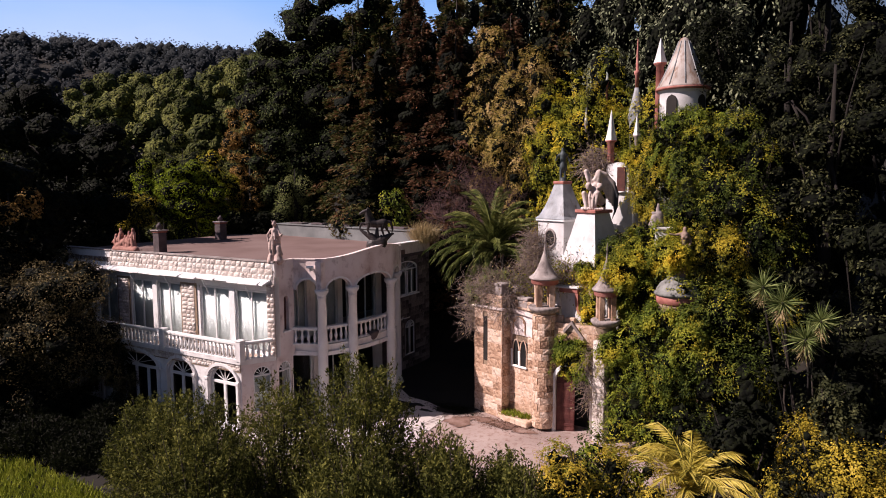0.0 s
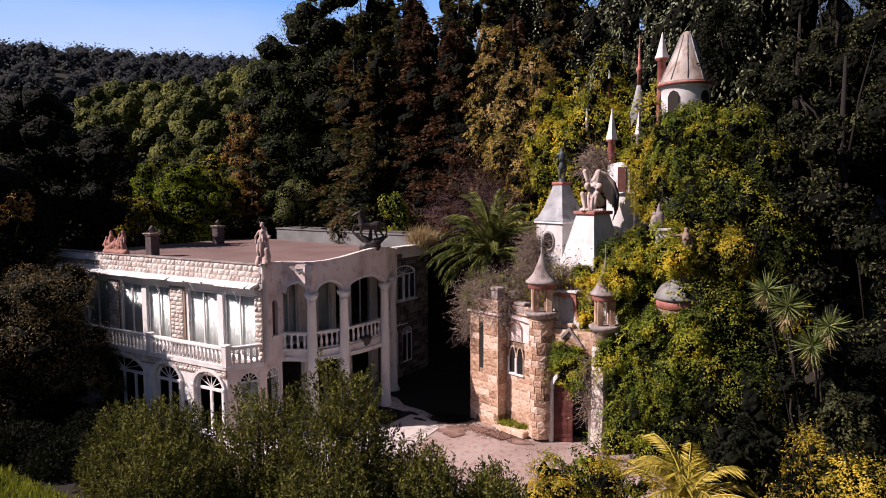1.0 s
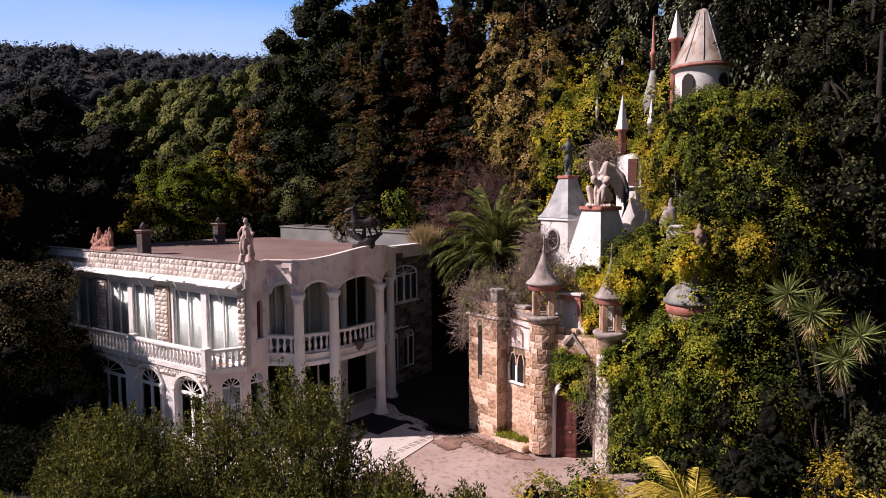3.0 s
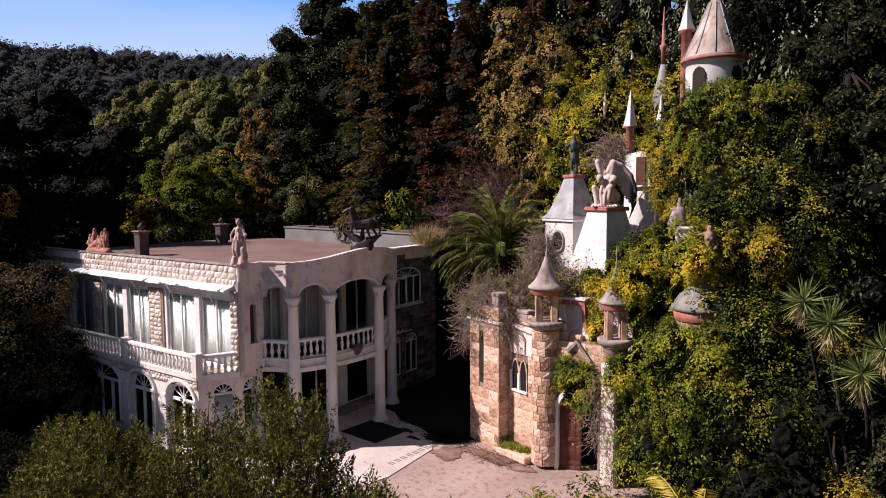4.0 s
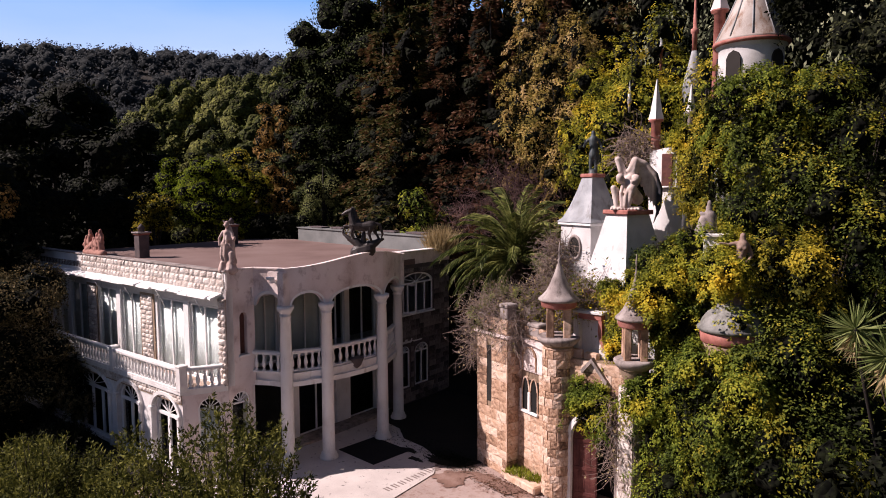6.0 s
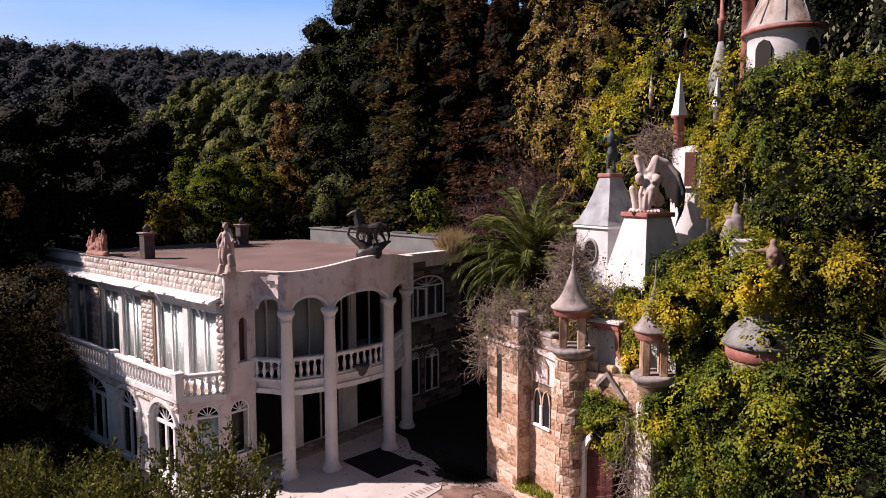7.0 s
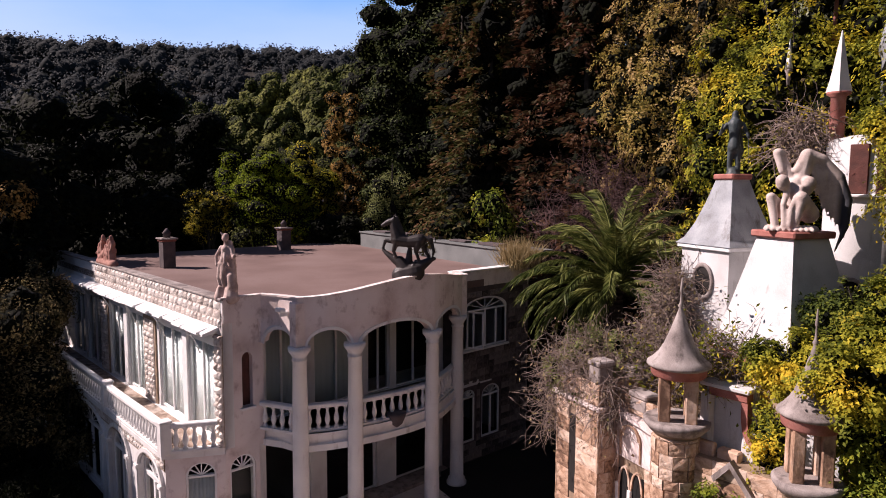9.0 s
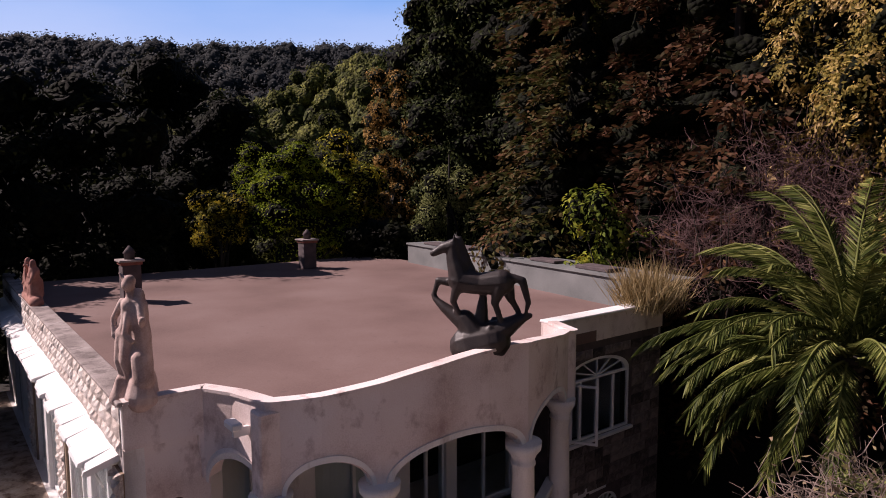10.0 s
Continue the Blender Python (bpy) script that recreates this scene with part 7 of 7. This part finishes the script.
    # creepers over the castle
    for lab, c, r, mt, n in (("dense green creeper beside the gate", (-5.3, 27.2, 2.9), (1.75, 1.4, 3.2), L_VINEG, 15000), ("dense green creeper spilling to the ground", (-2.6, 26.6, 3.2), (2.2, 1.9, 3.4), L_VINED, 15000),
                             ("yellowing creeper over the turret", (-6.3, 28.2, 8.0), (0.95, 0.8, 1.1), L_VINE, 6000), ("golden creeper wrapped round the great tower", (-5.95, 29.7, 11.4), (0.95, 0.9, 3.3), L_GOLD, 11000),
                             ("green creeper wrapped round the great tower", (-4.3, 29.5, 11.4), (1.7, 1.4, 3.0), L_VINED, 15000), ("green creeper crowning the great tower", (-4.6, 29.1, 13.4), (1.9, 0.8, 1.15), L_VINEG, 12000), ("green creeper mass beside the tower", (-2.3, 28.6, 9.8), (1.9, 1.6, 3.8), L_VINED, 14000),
                             ("golden creeper over the bartizan", (-2.9, 27.0, 8.9), (1.3, 0.9, 0.9), L_GOLD, 5000), ("green creeper below the bartizan", (-4.2, 25.9, 4.9), (1.5, 1.1, 1.5), L_VINEG, 12000), ("creeper filling the wall behind the bartizan with shade in its leaf colour", (-2.0, 27.4, 6.4), (1.7, 1.1, 1.6), L_VINED, 9000),
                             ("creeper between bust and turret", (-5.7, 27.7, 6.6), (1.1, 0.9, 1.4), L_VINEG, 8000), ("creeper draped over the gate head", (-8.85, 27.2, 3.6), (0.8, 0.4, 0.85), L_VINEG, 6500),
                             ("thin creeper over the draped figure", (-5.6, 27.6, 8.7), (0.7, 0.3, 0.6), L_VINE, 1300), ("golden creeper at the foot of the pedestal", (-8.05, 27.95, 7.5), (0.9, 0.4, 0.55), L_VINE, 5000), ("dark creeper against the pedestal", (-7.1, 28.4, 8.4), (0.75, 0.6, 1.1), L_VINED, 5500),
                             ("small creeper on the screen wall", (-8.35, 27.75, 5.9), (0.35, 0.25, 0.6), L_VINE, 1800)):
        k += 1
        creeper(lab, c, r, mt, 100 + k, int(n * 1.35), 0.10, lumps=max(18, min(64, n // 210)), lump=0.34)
    for lab, c, r, mt, sd, n in (("yellowing creeper over the plinth", (-4.7, 27.2, 8.9), (0.65, 0.3, 0.65), L_VINE, 151, 4200), ("creeper beside the plinth", (-5.6, 27.4, 9.2), (0.4, 0.3, 0.9), L_VINEG, 159, 3000), ("green creeper under the domed cap", (-4.5, 25.5, 6.15), (0.9, 0.5, 0.5), L_VINEG, 152, 6000), ("green creeper at the edge of the domed cap", (-3.5, 25.5, 6.3), (0.6, 0.5, 0.5), L_VINED, 160, 3500), ("golden creeper over the small turret", (-6.6, 26.75, 7.75), (0.55, 0.5, 0.55), L_VINE, 153, 4500),
                                 ("green creeper under the small turret", (-6.8, 26.5, 4.5), (0.6, 0.35, 0.75), L_VINEG, 157, 4200), ("creeper on the round tower", (-7.15, 31.0, 12.7), (0.6, 0.6, 0.6), L_VINE, 155, 3500), ("golden creeper climbing the torso figure", (-4.2, 25.72, 8.7), (0.6, 0.3, 0.42), L_VINE, 158, 3600), ("thin creeper over the domed cap", (-3.9, 25.8, 7.4), (0.4, 0.35, 0.25), L_VINEG, 156, 800)):
        creeper(lab, c, r, mt, sd, int(n * 1.2), 0.10, lumps=22, stems=3, lump=0.34)
    tangle("pale dry creeper behind the winged figure", -9.3, 31.0, 12.3, (0.6, 0.4, 1.0), 23, 260, DRYTWIG, 200, L_STRAW, "dry_creeper", 0.01, 2.0)
    # big dark trees on the slope beside the castle
    for x, y, h, s, mt, sd in ((0.8, 29.5, 19, 3.6, L_GREY, 91), (4.5, 27.0, 20, 4.2, L_DARK, 92), (3.0, 33.5, 24, 4.2, L_EUC2, 93), (8.5, 30, 24, 4.8, L_DARK, 94), (-1.2, 34, 21, 3.4, L_GREY, 95), (7.5, 23.5, 12, 3.6, L_DARK, 96), (3.6, 23.6, 8, 2.4, L_DARK, 97)):
        broad_tree("slope_tree", "dark evergreen crowding the castle", x, y, h, s, mt, sd, 0.16, 5500 if y < 24 else 12000, 64, 0.03, 0.2, 1.0, "evergreens beside the castle", puff=0.18)
    # palms and yuccas
    palm("large feathery date palm beside the villa", -16.3, 33.4, 0, 7.7, 88, 4.0, L_PALM, 5, 0.42, 0.46, 0.95, per=130, tilts=(2, 106), sag=0.3, swept=0.5)
    palm("yellowing feather palm among shrubs", -2.1, 19.5, 0, 2.1, 22, 2.4, L_PALMY, 6, 0.34, 0.50, 1.15, 0.2, "yellow_palm", 84, tilts=(0, 46), sag=0.4, swept=0.6)
    for x, y, z, r, sd in ((-0.03, 22.2, 7.86, 0.78, 1), (1.05, 22.2, 7.38, 0.66, 2), (0.66, 22.1, 6.78, 0.72, 3), (-0.62, 22.4, 8.28, 0.66, 4)):
        yucca_head(x, y, z, r, 200 + sd, (0.8, 24.2, 0))
    # dry tangles over the terrace, bare bushes, straw
    tangle("dry brown creeper matted over the terrace", -13.6, 29.0, 6.1, (1.6, 1.3, 0.9), 1, 900, None, 1500)
    tangle("dry brown creeper matted over the terrace", -11.6, 29.4, 6.0, (1.5, 1.0, 1.0), 2, 800, None, 1500, L_VINE)
    tangle("dry brown creeper matted over the terrace", -11.9, 29.6, 7.3, (0.7, 0.5, 1.0), 3, 420, None, 500)
    tangle("dry creeper spilling over the tower battlement", -13.4, 27.95, 5.9, (1.1, 0.3, 0.7), 19, 330, None, 250, None, "dry_creeper", 0.008, 2.5)
    tangle("dry creeper spilling over the tower battlement", -12.45, 27.75, 5.2, (0.3, 0.3, 1.1), 20, 200, None, 120, None, "dry_creeper", 0.008, 3.0)
    tangle("dry creeper on the gate jamb", -7.95, 27.1, 2.2, (0.35, 0.3, 2.2), 21, 260, None, 300, None, "dry_creeper", 0.008, 2.5)
    tangle("dry creeper hung down the white tower", -11.9, 29.9, 7.9, (0.4, 0.5, 1.3), 15, 420, None, 400)
    tangle("matted creeper before the pedestal", -9.6, 28.5, 6.9, (0.9, 0.5, 1.0), 16, 480, None, 1200, L_VINE)
    creeper("grey-green creeper over the tower top", (-13.4, 29.6, 6.5), (1.5, 1.2, 0.55), L_PALE, 17, 5000, 0.1, 0.2, 40, stems=2)
    creeper("grey-green creeper over the tower top", (-14.3, 29.0, 5.9), (0.7, 1.1, 0.5), L_PALE, 18, 2500, 0.1, 0.3, 30, stems=2)
    tangle("dry creeper hanging from the terrace edge", -14.6, 28.4, 4.6, (0.4, 0.8, 1.7), 4, 460, None, 300)
    tangle("dry creeper hanging from the terrace edge", -14.7, 30.4, 5.0, (0.5, 1.2, 1.6), 14, 460, None, 300)
    for x, y, z, sd in ((-21.5, 37.5, 8.6, 5), (-19.0, 38.0, 9.4, 6), (-23, 38, 7.8, 7), (-17.8, 37.6, 8.6, 8), (-20.3, 38.2, 10.2, 9)):
        tangle("bare greyish-pink bush behind the roof", x, y, z, (1.9, 1.2, 2.7), sd, 420, MAUVE, 0, None, "bare_bush", 0.008, -1.5, "shrub", 0.22)
    rng = np.random.default_rng(9)
    t = thing("straw_grass", "tuft of dry straw-coloured grass at the roof edge", "grass", pose(-21.6, 34.0, 7.7))
    n = 900
    d = rng.normal(size=(n, 3)) * 0.45
    d[:, 2] = 1.0
    part("blades", leaf_data("blades", np.c_[rng.normal(size=(n, 2)) * 0.3, rng.uniform(0, 0.25, n)], d, 1.3, 0.035, L_STRAW, rng), L_STRAW, t)
    # foreground shrubs
    for x, y, h, s, sd, n in ((-11.3, 15.0, 6.2, 2.5, 1, 38000), (-13.9, 14.2, 5.2, 2.0, 9, 26000), (-17.3, 13.0, 4.4, 2.8, 2, 32000), (-14.5, 11.4, 4.5, 2.2, 3, 26000), (-8.6, 15.4, 4.2, 1.5, 4, 20000), (-7.5, 17.6, 3.0, 1.0, 5, 9000),
                              (-20.5, 13.6, 3.6, 1.7, 6, 20000), (-9.5, 12.4, 4.2, 2.0, 7, 26000), (-6.3, 15.6, 3.9, 1.3, 8, 18000), (-4.9, 13.6, 3.6, 1.6, 10, 20000), (-7.6, 14.9, 4.2, 1.5, 11, 19000), (-5.5, 15.0, 3.8, 1.3, 12, 17000), (-9.8, 14.3, 3.9, 1.4, 13, 16000)):
        shrub("dense olive-green shrub with upright shoots", x, y, h, s, 300 + sd, int(n * 0.66), leaf=0.13)
    creeper("low golden-leaved shrub by the court", (-4.6, 18.6, 1.6), (1.7, 1.4, 1.9), L_AMBER, 401, 16000, 0.085, 0.0, 30, "golden shrubs")
    creeper("low golden-leaved shrub by the court", (-5.6, 21.0, 1.0), (1.6, 1.4, 1.3), L_VINEG, 402, 6000, 0.16, 0.0, 30, "golden shrubs")
    creeper("golden-leaved shrub on the bank", (1.75, 19.3, 3.25), (2.0, 1.5, 2.1), L_AMBER, 403, 30000, 0.085, 0.0, 36, "golden shrubs")
    creeper("golden-leaved shrub on the bank", (5.0, 19.5, 3.1), (2.4, 1.6, 2.0), L_AMBER, 404, 22000, 0.085, 0.0, 36, "golden shrubs")
    # sparse near-black leaves over dark lobes paint the bank's deep shade
    creeper("shrub on the bank coloured near-black for deep shade", (-0.6, 21.5, 2.5), (2.2, 1.6, 2.3), L_DARK, 405, 2000, 0.18, 0.0, 36, "golden shrubs")
    creeper("creeper bank under the yuccas with its deep shade painted near-black", (0.7, 23.2, 4.4), (1.9, 1.15, 3.2), L_DARK, 406, 2200, 0.14, 0.3, 40, "golden shrubs")
    creeper("grey-green sprigs rising over the golden shrub", (1.42, 19.8, 5.4), (0.6, 0.4, 0.65), L_GREY, 407, 1600, 0.12, 0.0, 14, "golden shrubs", 3)
    # added near-black bushes stand for the shade on this ground
    for x, y, h, s, sd in ((-28.6, 13.4, 1.3, 1.9, 5), (-25.4, 14.0, 1.2, 1.8, 6), (-31.8, 13.0, 1.6, 2.0, 7), (-23.0, 14.6, 1.3, 1.5, 8), (-35.0, 12.6, 1.8, 2.2, 9), (-27.5, 16.6, 1.6, 1.8, 1), (-31.0, 15.5, 2.0, 2.0, 2), (-24.2, 16.4, 1.2, 1.5, 3), (-34.5, 15.5, 2.4, 2.2, 4)):
        shrub("low near-black bush added to stand for shaded ground", x, y, h, s, 350 + sd, 9000, L_DARK, "dark bushes by the arcade", 0.16)
    # grass
    rng = np.random.default_rng(12)
    n = 30000
    p = np.c_[rng.uniform(-34, -19, n), rng.uniform(2, 12.4, n), np.zeros(n)]
    p[:, 2] = -0.02
    d = rng.normal(size=(n, 3)) * 0.5
    d[:, 2] = 1
    tagged(new("grass", leaf_data("grass", p, d, 0.4, 0.05, GRASS, rng)), "bright yellow-green rough grass", "grass", kind="stuff")
    for lab, x0, x1, y0, y1, n, mt in (("dark leaf litter in the yard corner", -16.6, -13.9, 26.6, 28.0, 1500, L_DARK), ("red-brown leaf litter along the castle foot", -13.8, -10.4, 26.1, 27.4, 900, L_LITTER), ("dark leaf litter on the porch paving", -20.0, -16.0, 26.3, 29.0, 240, L_DARK)):
        p = np.c_[rng.normal((x0 + x1) / 2, (x1 - x0) * 0.24, n), rng.normal((y0 + y1) / 2, (y1 - y0) * 0.24, n), np.full(n, 0.06)]
        d = rng.normal(size=(n, 3))
        d[:, 2] = np.abs(d[:, 2]) * 0.15
        tagged(new("leaf_litter", leaf_data("leaf_litter", p, d, 0.085, 0.055, mt, rng, face=np.tile((0.0, 0.0, 1.0), (n, 1)))), lab, "leaf litter", kind="stuff")
    n = 500
    p = np.c_[rng.uniform(-12.6, -11.0, n), rng.uniform(27.2, 27.95, n), np.full(n, 0.3)]
    d = rng.normal(size=(n, 3)) * 0.6
    d[:, 2] = 1
    tagged(new("weeds", leaf_data("weeds", p, d, 0.25, 0.04, GRASS, rng)), "weeds along the foot of the castle wall", "grass", kind="stuff")


build_plants()
